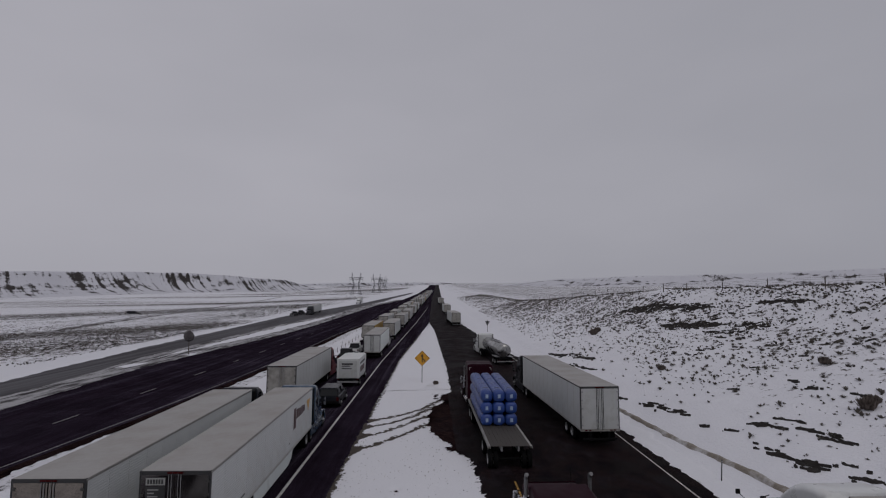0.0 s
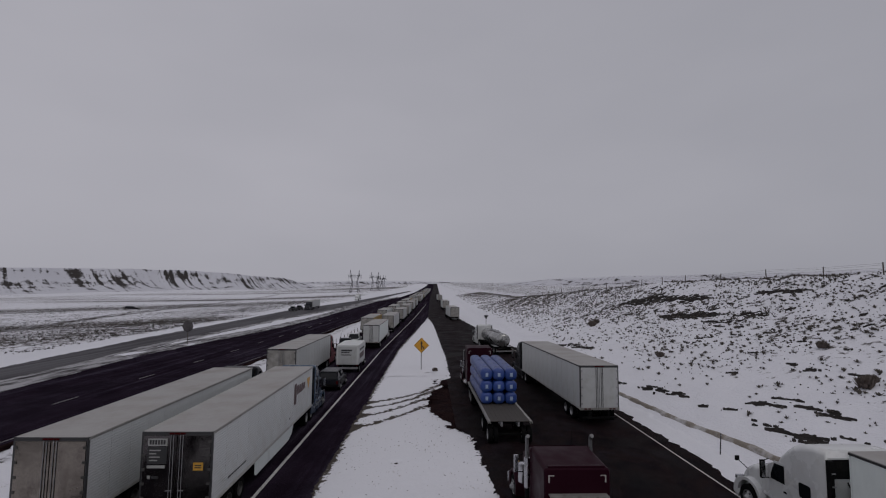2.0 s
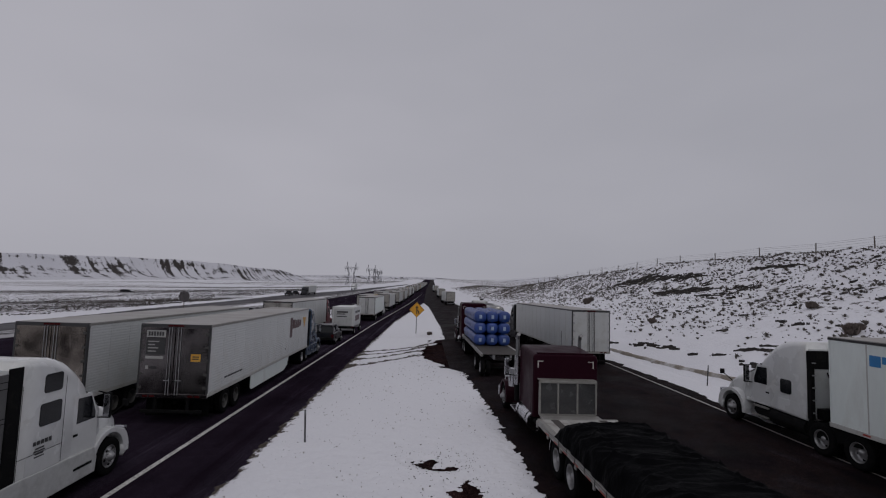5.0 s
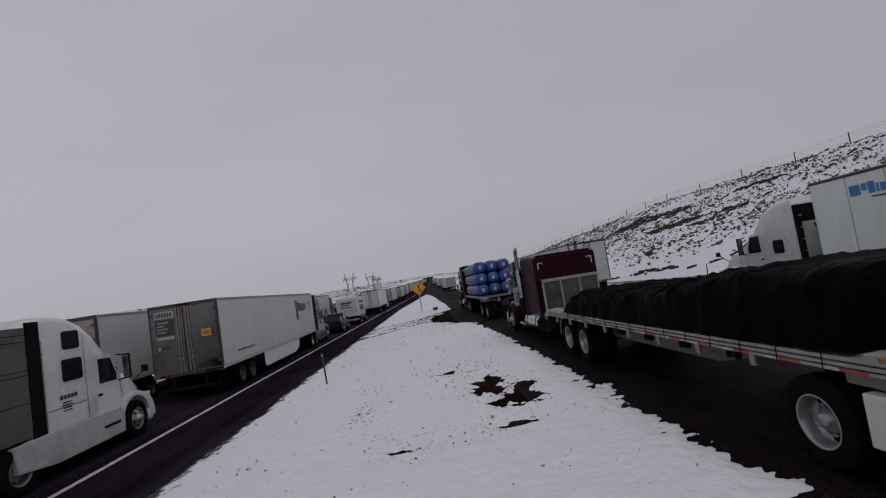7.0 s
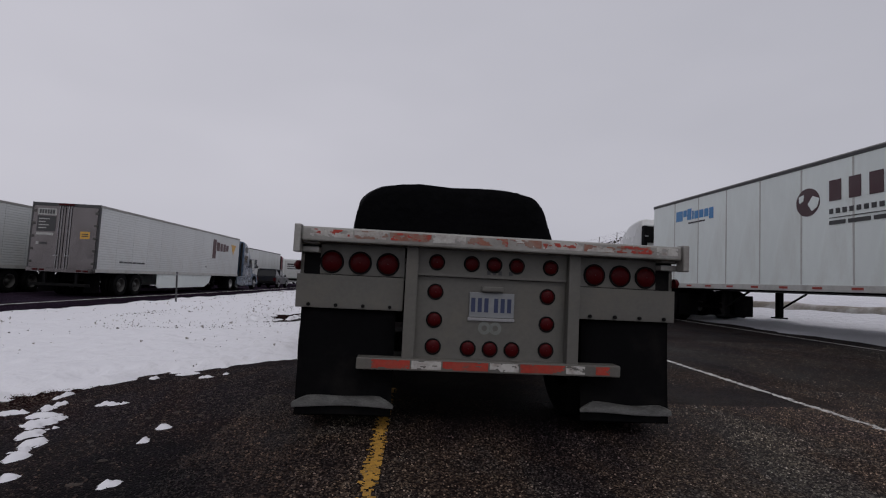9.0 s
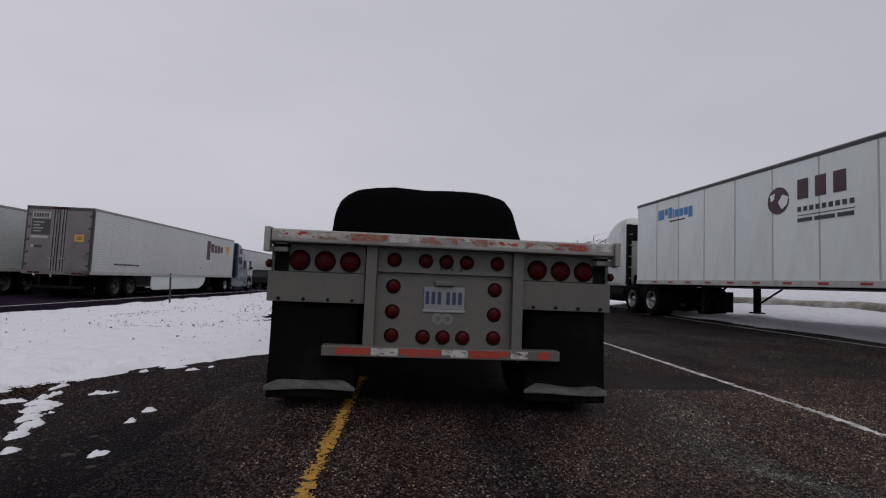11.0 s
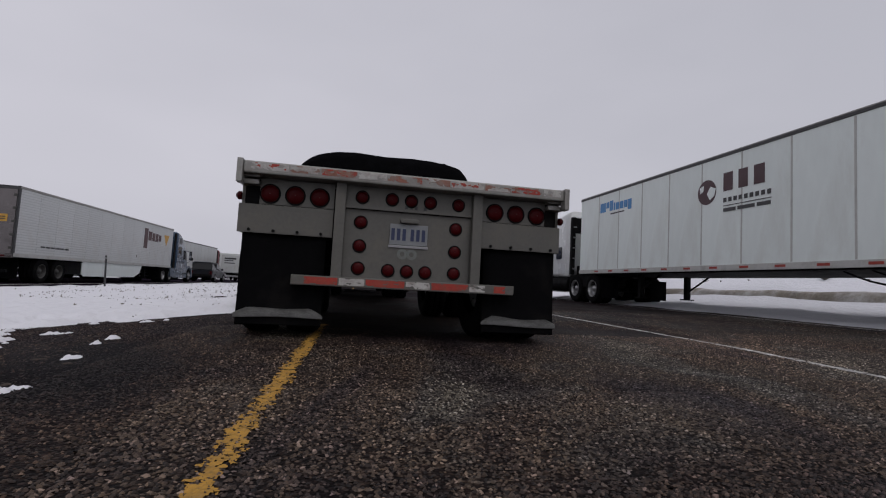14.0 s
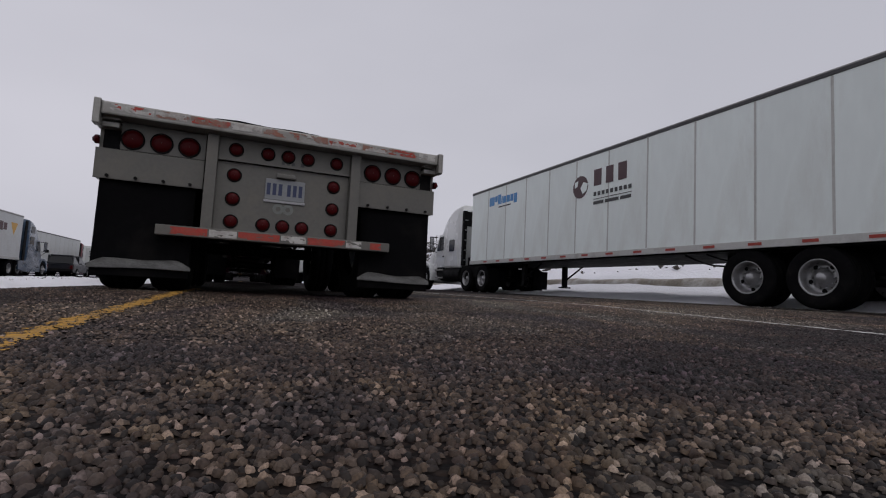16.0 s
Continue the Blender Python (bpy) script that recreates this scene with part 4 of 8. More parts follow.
def rear_of_flatbed(v, W=2.40, top=1.225):
    """The close rear end: plates, lamps, bumper, flaps."""
    h = W / 2
    part("rear_rail", box(-h + 0.021, h - 0.021, -0.13, 0.12, top - 0.090, top - 0.004, 0.012), M["alu"], v, "worn aluminium rear rail")
    x = -h + 0.07
    i = 0
    while x < h - 0.12:
        w = 0.25 if i % 2 == 0 else 0.20
        part("reflective_tape", worn_tape(x, min(x + w, h - 0.05), -0.1335, top - 0.062, top - 0.018, 0.40 if i % 2 == 0 else 0.16, i * 3.1), M["red_tape" if i % 2 == 0 else "white_tape"], v)
        part("reflective_tape", worn_tape(x, min(x + w, h - 0.05), -0.1326, top - 0.064, top - 0.016, 0.0, 50 + i * 3.1), M["rust_tape" if i % 3 else "white_tape"], v)
        x += w + 0.01
        i += 1
    for s in (-1, 1):
        part("corner_cap", box(s * h - 0.02, s * h + 0.02, -0.145, -0.062, top - 0.16, top + 0.006, 0.008), M["alu"], v)
        # recess with three tail lamps
        x0, x1 = (0.56, h - 0.02) if s > 0 else (-h + 0.02, -0.56)
        part("lamp_box", box(x0 - (0.018 if s < 0 else 0), x1 + (0.018 if s > 0 else 0), 0.022, 0.16, top - 0.31, top - 0.088, 0.004), M["black"], v)
        pl = part("lamp_plate", box(x0 + (0.0 if s > 0 else 0.10), x1 - (0.10 if s > 0 else 0.0), 0.006, 0.018, top - 0.282, top - 0.092, 0.003), M["pale_steel"], v)
        for k in range(3):
            cx = s * (0.665 + 0.172 * k)
            lens = part("tail_lamp", lathe([(0.062, 0.004), (0.063, -0.008), (0.058, -0.011), (0.054, -0.016), (0.032, -0.023), (0.003, -0.025)], 26, 'Y'), M["red_lens"], v, smooth=True)
            lens.location = (cx, 0.006, top - 0.205)
            part("lamp_grommet", lathe([(0.060, 0.004), (0.062, -0.011), (0.071, -0.009), (0.073, 0.004)], 26, 'Y'), M["black"], lens, smooth=True)
        # lower valance with bolts, and the mud flap below
        part("valance", box(x0 - (0.0 if s > 0 else 0.035), x1 + (0.03 if s > 0 else 0.0), 0.0, 0.012, top - 0.49, top - 0.286, 0.003), M["pale_steel"], v)
        bolt = keep("bolt", lambda: disc(bmesh.new(), (0, 0, 0), 0.012, 0.02, 'Y', 6), M["black"])
        for k in range(4):
            share("bolt", bolt, pose(s * (0.64 + k * 0.165), -0.006, top - 0.47), v)
        fx0, fx1 = (0.60, h - 0.02) if s > 0 else (-h + 0.02, -0.60)
        bm = bmesh.new()
        bmesh.ops.create_grid(bm, x_segments=6, y_segments=10, size=0.5)
        for w_ in bm.verts:
            u, t = w_.co.x + 0.5, w_.co.y + 0.5
            w_.co = Vector((fx0 + (fx1 - fx0) * u, 0.03 - 0.03 * (1 - t) ** 2 + 0.008 * math.sin(u * 5 + s), 0.10 + t * (top - 0.48 - 0.10)))
        bmesh.ops.solidify(bm, geom=bm.faces[:], thickness=0.010)
        fl = part("mud_flap", bm, M["flap"], v, smooth=True)
        # bent blade along the flap's foot, tapering to its inner end
        bm = bmesh.new()
        secs = []
        for i in range(15):
            u = i / 14
            t_ = u if s > 0 else 1 - u
            lo_ = 0.142 + 0.004 * math.sin(u * 5 + s) + 0.006 * (1 - t_)
            hi_ = lo_ + 0.064 * min(1.0, 0.35 + t_ * 5, 0.5 + (1 - t_) * 4) + 0.006 * math.sin(u * 9)
            yy_ = -0.012 + 0.012 * math.sin(u * 5 + s) - 0.016 * (1 - t_) ** 3
            x_ = fx0 - 0.012 + (fx1 - fx0 + 0.024) * u
            secs.append([(x_, yy_, lo_), (x_, yy_ - 0.007, lo_ + 0.004), (x_, yy_ - 0.004, hi_ - 0.004), (x_, yy_ + 0.006, hi_)])
        part("flap_weight", loft(secs, bm), M["scuffed"], fl, "scuffed aluminium flap weight")
        # side marker
        part("side_marker", lathe([(0.03, 0.0), (0.03, 0.02), (0.012, 0.035), (0.002, 0.036)], 14, 'X'), M["red_lens"], v).matrix_basis = pose(s * (h + 0.0), 0.0, top - 0.235, 0, 0, 0 if s > 0 else 180)
        # upright channel
        part("upright", box(s * 0.515 - 0.037, s * 0.515 + 0.037, -0.055, 0.02, 0.44, top - 0.088, 0.004), M["pale_steel"], v, "welded steel channel upright")
        # gusset at the corner of the side
        part("side_gusset", prism([(0.02, top - 0.14), (0.02, top - 0.49), (0.10, top - 0.49), (0.12, top - 0.26), (0.26, top - 0.14)], s * h - 0.02 if s > 0 else -h, h if s > 0 else -h + 0.02), M["pale_steel"], v)
    part("upper_plate", box(-0.478, 0.478, -0.008, 0.012, top - 0.255, top - 0.088, 0.004), M["pale_steel"], v)
    part("upper_plate_lip", box(-0.478, 0.478, -0.020, -0.010, top - 0.262, top - 0.250, 0.002), M["pale_steel"], v)
    part("centre_plate", box(-0.478, 0.478, 0.008, 0.024, top - 0.79, top - 0.264, 0.003), M["pale_steel"], v)
    lens = keep("round_lamp", lambda: lathe([(0.043, 0.006), (0.043, -0.006), (0.036, -0.013), (0.020, -0.019), (0.002, -0.020)], 22, 'Y'), M["red_lens"], True)
    grom = keep("round_grommet", lambda: lathe([(0.041, 0.006), (0.042, -0.008), (0.051, -0.006), (0.052, 0.006)], 22, 'Y'), M["black"], True)
    spots = [(x, top - 0.175, -0.008) for x in (-0.36, -0.14, 0.005, 0.15, 0.37)]
    spots += [(x, z, 0.008) for x in (-0.36, 0.36) for z in (top - 0.36, top - 0.535, top - 0.70)] + [(x, top - 0.705, 0.008) for x in (-0.14, 0.0, 0.14)]
    for x, z, y in spots:
        o = share("marker_lamp", lens, pose(x, y, z), v)
        share("lamp_grommet", grom, Matrix(), o)
    p = part("number_plate", box(-0.143, 0.143, -0.004, 0.004, top - 0.508, top - 0.352, 0.003), M["plate"], v, "grey-white registration plate with dark print")
    bars(p, [(-0.132 + i * 0.042, -0.132 + i * 0.042 + 0.026, -0.0065, -0.0035, top - 0.474, top - 0.386) for i in range(3)] +
         [(0.014 + i * 0.042, 0.014 + i * 0.042 + 0.026, -0.0065, -0.0035, top - 0.474, top - 0.386) for i in range(3)], M["logo_blue_dark"])
    part("plate_frame", box(-0.150, 0.150, -0.002, 0.007, top - 0.530, top - 0.510, 0.003), M["galv"], p)
    part("plate_lamp", box(-0.07, 0.07, -0.03, 0.008, top - 0.345, top - 0.312, 0.008), M["pale_steel"], v)
    bars(v, [(-0.04 + i * 0.036, -0.04 + i * 0.036 + 0.022, -0.0115, -0.0075, top - 0.238, top - 0.212) for i in range(3)] + [(0.10, 0.125, -0.0115, -0.0075, top - 0.238, top - 0.212)], M["bar_dark"], "stencil_bar")
    for x in (-0.04, 0.03):
        part("worn_emblem", lathe([(0.018, 0.0), (0.018, -0.002), (0.040, -0.002), (0.040, 0.0)], 20, 'Y'), M["ghost"], v, "ghost of a scraped-off decal").location = (x, 0.0075, top - 0.575)
    part("rear_bumper", box(-0.82, 0.82, -0.075, 0.03, 0.385, 0.455, 0.006), M["pale_steel"], v, "pale steel underride bumper")
    for x0, x1, c in ((-0.73, -0.50, 1), (-0.49, -0.31, 0), (-0.30, -0.02, 1), (-0.01, 0.17, 0), (0.18, 0.46, 1), (0.47, 0.59, 0), (0.66, 0.75, 1)):
        part("reflective_tape", worn_tape(x0, x1, -0.0765, 0.396, 0.446, -0.18, x0 * 7 + 3), M["red_tape" if c else "white_tape"], v)
    part("air_tank", lathe([(0.01, -0.42), (0.11, -0.40), (0.125, -0.36), (0.125, 0.36), (0.11, 0.40), (0.01, 0.42)], 18, 'X'), M["black"], v, smooth=True).location = (0, 1.75, 0.70)
    for s in (-1, 1):
        b = bmesh.new()
        prism([(0.95, top - 0.30), (0.95, 0.66), (2.35, 0.66), (2.35, top - 0.30)], s * 0.55 - 0.03, s * 0.55 + 0.03, bm=b)
        part("suspension_hanger", b, M["black"], v)
    # toolbox between the axles
    t = part("toolbox", box(-1.22, -0.72, 1.15, 2.42, 0.42, 0.91, 0.012), M["cream"], v, "cream steel side toolbox")
    # black sheet paints the shade on the end facing the rear tyre
    part("toolbox_end_shade", box(-1.217, -0.723, 1.138, 1.149, 0.425, 0.905, 0.003), M["black"], t, "black sheet for the shade on the rear end of the toolbox")
    part("toolbox_door", box(-1.232, -1.22, 1.17, 1.672, 0.435, 0.895, 0.004), M["cream"], t)
    part("toolbox_door", box(-1.232, -1.22, 1.688, 2.40, 0.435, 0.895, 0.004), M["cream"], t)
    for k in range(9):
        part("hinge_rivet", disc(bmesh.new(), (-1.234, 1.680, 0.46 + k * 0.052), 0.006, 0.008, 'X', 6), M["galv"], t)
    for z in (0.83, 0.49):
        lt = part("latch", box(-1.240, -1.230, 1.72, 1.81, z - 0.045, z + 0.045, 0.004), M["galv"], t)
        part("latch_paddle", box(-1.246, -1.239, 1.74, 1.79, z - 0.028, z + 0.030, 0.003), M["black"], lt)
    part("side_panel", box(-1.16, -1.10, 1.10, 2.62, 0.955, top - 0.165, 0.004), M["pale_steel"], v)


M["logo_blue_dark"] = material("navy_plate_print", (0.02, 0.03, 0.08), 0.5, vary=0.05)


# ---- tractors ----
def ring(y, hw, z0, z1, rc=0.15, lean=0.0, top=None):
    """A rounded rectangle across the vehicle; top: half width at its top edge."""
    tw = hw if top is None else top
    rc = min(rc, (z1 - z0) * 0.45, hw * 0.6)
    pts = []
    for cx, cz, a0, w in ((1, 1, 0, tw), (-1, 1, 90, tw), (-1, -1, 180, hw), (1, -1, 270, hw)):
        for k in range(5):
            a = radians(a0 + 22.5 * k)
            r = rc if cz > 0 else rc * 0.4
            x = cx * (w - r) + math.cos(a) * r
            z = (z1 - r if cz > 0 else z0 + r) + math.sin(a) * r
            pts.append((x, y + lean * (z - z0), z))
    return pts


def panel(parent, name, outline, x, side, mat, proud=0.012, label=""):
    """A flat pane or door skin with an outline of (y, z), on the side at x."""
    b = prism(outline, x * side - 0.02, x * side + proud * side if side > 0 else x * side - proud) if side > 0 else prism(outline, x * side - proud, x * side + 0.02)
    return part(name, b, mat, parent, label)


def rrect(y0, y1, z0, z1, r=0.07):
    pts = []
    for cy, cz, a0 in ((y1 - r, z1 - r, 0), (y0 + r, z1 - r, 90), (y0 + r, z0 + r, 180), (y1 - r, z0 + r, 270)):
        for k in range(4):
            a = radians(a0 + 30 * k)
            pts.append((cy + math.cos(a) * r, cz + math.sin(a) * r))
    return pts


def mirror_set(v, x, y, z, paint):
    for s in (-1, 1):
        m_ = part("mirror", box(s * x - 0.09, s * x + 0.09, y - 0.05, y + 0.05, z - 0.36, z + 0.30, 0.03), paint, v)
        part("mirror_glass", box(s * x - 0.075, s * x + 0.075, y - 0.056, y - 0.05, z - 0.32, z + 0.26, 0.01), M["chrome"], m_)
        part("mirror_arm", tube([(s * (x - 0.05), y, z + 0.28), (s * (x - 0.32), y + 0.10, z + 0.30)], 0.018, 6), M["black"], m_)
        part("mirror_arm", tube([(s * (x - 0.05), y, z - 0.34), (s * (x - 0.32), y + 0.10, z - 0.38)], 0.018, 6), M["black"], m_)


def chassis(v, drive, front, nose, r=0.5, half=1.22, rim="rim"):
    for x in (-0.43, 0.43):
        part("frame_rail", box(x - 0.045, x + 0.045, drive[-1] - 0.75, nose - 0.5, 0.62, 0.88), M["black"], v)
    tandem(v, drive, half, r, rim)
    for s in (-1, 1):
        wheel(v, s * (half - 0.16), front, s, r, 0.29, False, rim)
    part("front_axle", rod((-half + 0.1, front, r), (half - 0.1, front, r), 0.06, 8), M["black"], v)
    part("fifth_wheel", box(-0.45, 0.45, (drive[0] + drive[-1]) / 2 - 0.5, (drive[0] + drive[-1]) / 2 + 0.4, 0.88, 0.99, 0.02), M["black"], v)
    for s in (-1, 1):
        part("drive_flap", box(s * 0.9 - 0.3, s * 0.9 + 0.3, drive[-1] - 0.68, drive[-1] - 0.665, 0.2, 0.85), M["flap"], v)


def aero_tractor(m, label, paint="white_paint", H=3.55, front=3.25, nose=4.15, drive=(-0.75, -2.0), windows=2, fairing=True, group="stopped tractors", extender=True, tank="chrome", step="alu"):
    """A smooth sleeper tractor. Its origin lies on the ground under the sleeper's back."""
    p = M[paint]
    v = thing("semi_tractor", m, label, "truck", group)
    k = front / 3.25
    ws = 2.98 * (0.5 + 0.5 * k)
    body = loft([ring(0.0, 1.22, 0.92, H, 0.16), ring(0.45, 1.22, 0.92, H, 0.18), ring(0.95, 1.21, 0.92, H - 0.05, 0.24), ring(1.4, 1.19, 0.92, H - 0.2, 0.3), ring(1.8, 1.16, 0.92, H - 0.46, 0.32),
                 ring(2.15, 1.12, 0.92, H - 0.78, 0.3), ring(2.38, 1.10, 0.92, H - 1.02, 0.2, top=1.0), ring(2.46, 1.09, 0.92, H - 1.12, 0.14, top=0.98), ring(ws, 1.04, 0.92, 1.92, 0.10, top=0.98)])
    cab = part("cab", body, p, v, smooth=True)
    zt = H - 1.14
    gl = bmesh.new()
    loft([[(x * 0.93, 2.50, zt) for x in (-1, -0.5, 0.5, 1)] + [(x * 0.93, 2.47, zt + 0.015) for x in (1, 0.5, -0.5, -1)],
          [(-0.95, ws + 0.005, 1.95), (-0.5, ws + 0.06, 1.95), (0.5, ws + 0.06, 1.95), (0.95, ws + 0.005, 1.95), (0.95, ws - 0.02, 1.97), (0.5, ws + 0.03, 1.97), (-0.5, ws + 0.03, 1.97), (-0.95, ws - 0.02, 1.97)]], gl)
    part("windscreen", gl, M["glass"], cab)
    hood = loft([ring(ws - 0.12, 0.98, 0.75, 1.93, 0.16), ring(ws + (nose - ws) * 0.45, 0.93, 0.70, 1.76, 0.24), ring(ws + (nose - ws) * 0.8, 0.86, 0.62, 1.50, 0.3), ring(nose - 0.04, 0.76, 0.60, 1.28, 0.28), ring(nose, 0.70, 0.62, 1.18, 0.26)])
    hd = part("hood", hood, p, v, smooth=True)
    part("grille", box(-0.45, 0.45, nose - 0.01, nose + 0.02, 0.66, 1.12, 0.03), M["black"], hd)
    for i in range(5):
        part("grille_bar", box(-0.44, 0.44, nose + 0.018, nose + 0.03, 0.70 + i * 0.085, 0.725 + i * 0.085), M["chrome"], hd)
    part("bumper", loft([ring(nose - 0.30, 1.20, 0.32, 0.66, 0.08), ring(nose + 0.0, 1.12, 0.32, 0.66, 0.1), ring(nose + 0.10, 0.85, 0.34, 0.62, 0.1)]), p, v, smooth=True)
    for s in (-1, 1):
        # fender as an arch over the front wheel
        arc = [(front + math.cos(radians(a)) * 0.62, 0.5 + math.sin(radians(a)) * 0.62) for a in range(-8, 189, 14)]
        outer = [(front + math.cos(radians(a)) * 0.78 + (0.10 if a < 60 else 0), 0.52 + math.sin(radians(a)) * 0.74) for a in range(188, -12, -14)]
        x0, x1 = (0.72, 1.20) if s > 0 else (-1.20, -0.72)
        part("fender", prism(arc + outer, x0, x1, 0.02), p, v, smooth=False)
        part("headlamp", box(s * 0.98 - 0.16, s * 0.98 + 0.16, nose - 0.24, nose - 0.06, 0.86, 1.12, 0.05), M["chrome"], v)
        # door skin, panes and handle
        d = panel(v, "door", [(1.68, 0.98), (1.68, 2.42), (2.36, 2.40), (2.62, 1.86), (2.66, 0.98)], 1.145, s, p, 0.02)
        panel(d, "door_window", [(1.86, 1.72), (1.86, 2.34), (2.34, 2.32), (2.54, 1.88), (2.54, 1.72)], 1.15, s, M["glass"], 0.024)
        part("door_handle", box(s * 1.17 - 0.012, s * 1.17 + 0.012, 1.76, 1.92, 1.42, 1.48, 0.01), M["black"], d)
        if windows > 1:
            panel(cab, "sleeper_window", rrect(0.62, 1.18, H - 0.80, H - 0.38), 1.205, s, M["glass"], 0.022)
        panel(cab, "sleeper_window", rrect(0.55 if windows > 1 else 0.62, 1.2 if windows > 1 else 1.12, H - 1.52 if windows > 1 else 1.62, H - 1.02 if windows > 1 else 2.10), 1.222, s, M["glass"], 0.012)
        panel(cab, "locker_door", rrect(0.25, 1.25, 1.02, 1.42, 0.04), 1.222, s, p, 0.006)
        if fairing:
            part("chassis_fairing", prism([(-0.85, 0.45), (-0.95, 0.98), (0.0, 1.02), (2.5, 0.98), (2.62, 0.70), (2.58, 0.34), (0.2, 0.32)], s * 1.22 - 0.09 if s > 0 else -1.25, 1.25 if s > 0 else -1.13, 0.02), M["grimy_white"] if paint == "white_paint" else p, v)
            part("step_slot", box(s * 1.26 - 0.006, s * 1.26 + 0.006, 1.75, 2.4, 0.62, 0.68), M["black"], v)
        else:
            part("fuel_tank", rod((s * 0.93, 0.1, 0.66), (s * 0.93, 1.7, 0.66), 0.30, 20), M[tank], v, smooth=False)
            part("step", box(s * 1.0 - 0.2, s * 1.0 + 0.2, 1.8, 2.6, 0.50, 0.56, 0.01), M[step], v)
            part("step", box(s * 1.0 - 0.2, s * 1.0 + 0.2, 1.8, 2.6, 0.84, 0.90, 0.01), M[step], v)
        if extender:
            part("sleeper_extender", box(s * 1.20 - 0.02, s * 1.20 + 0.02, -0.36, -0.003, 0.98, H - 0.10, 0.01), M["black"], v)
        part("hood_mirror", tube([(s * 0.86, nose - 0.5, 1.45), (s * 1.15, nose - 0.25, 1.78)], 0.015, 6), M["black"], v)
        part("hood_mirror_head", box(s * 1.15 - 0.09, s * 1.15 + 0.09, nose - 0.29, nose - 0.22, 1.70, 1.90, 0.03), M["black"], v)
    mirror_set(v, 1.42, 2.62, 2.05, M["black"])
    part("cab_back", box(-1.1, 1.1, -0.03, 0.0, 1.0, H - 0.2), p, v)
    # air and power lines behind the sleeper
    for i, x in enumerate((-0.35, -0.2, 0.25)):
        pts = [(x, -0.06, 2.1), (x + 0.05, -0.35, 1.5), (x, -0.6, 1.25 + 0.05 * i), (x - 0.05, -0.9, 1.5)]
        part("air_line", tube(pts, 0.014, 6), M["black" if i != 1 else "red_tape"], v)
    part("deck_plate", box(-0.5, 0.5, -0.9, -0.05, 0.89, 0.92), M["alu"], v)
    chassis(v, drive, front, nose)
    return v


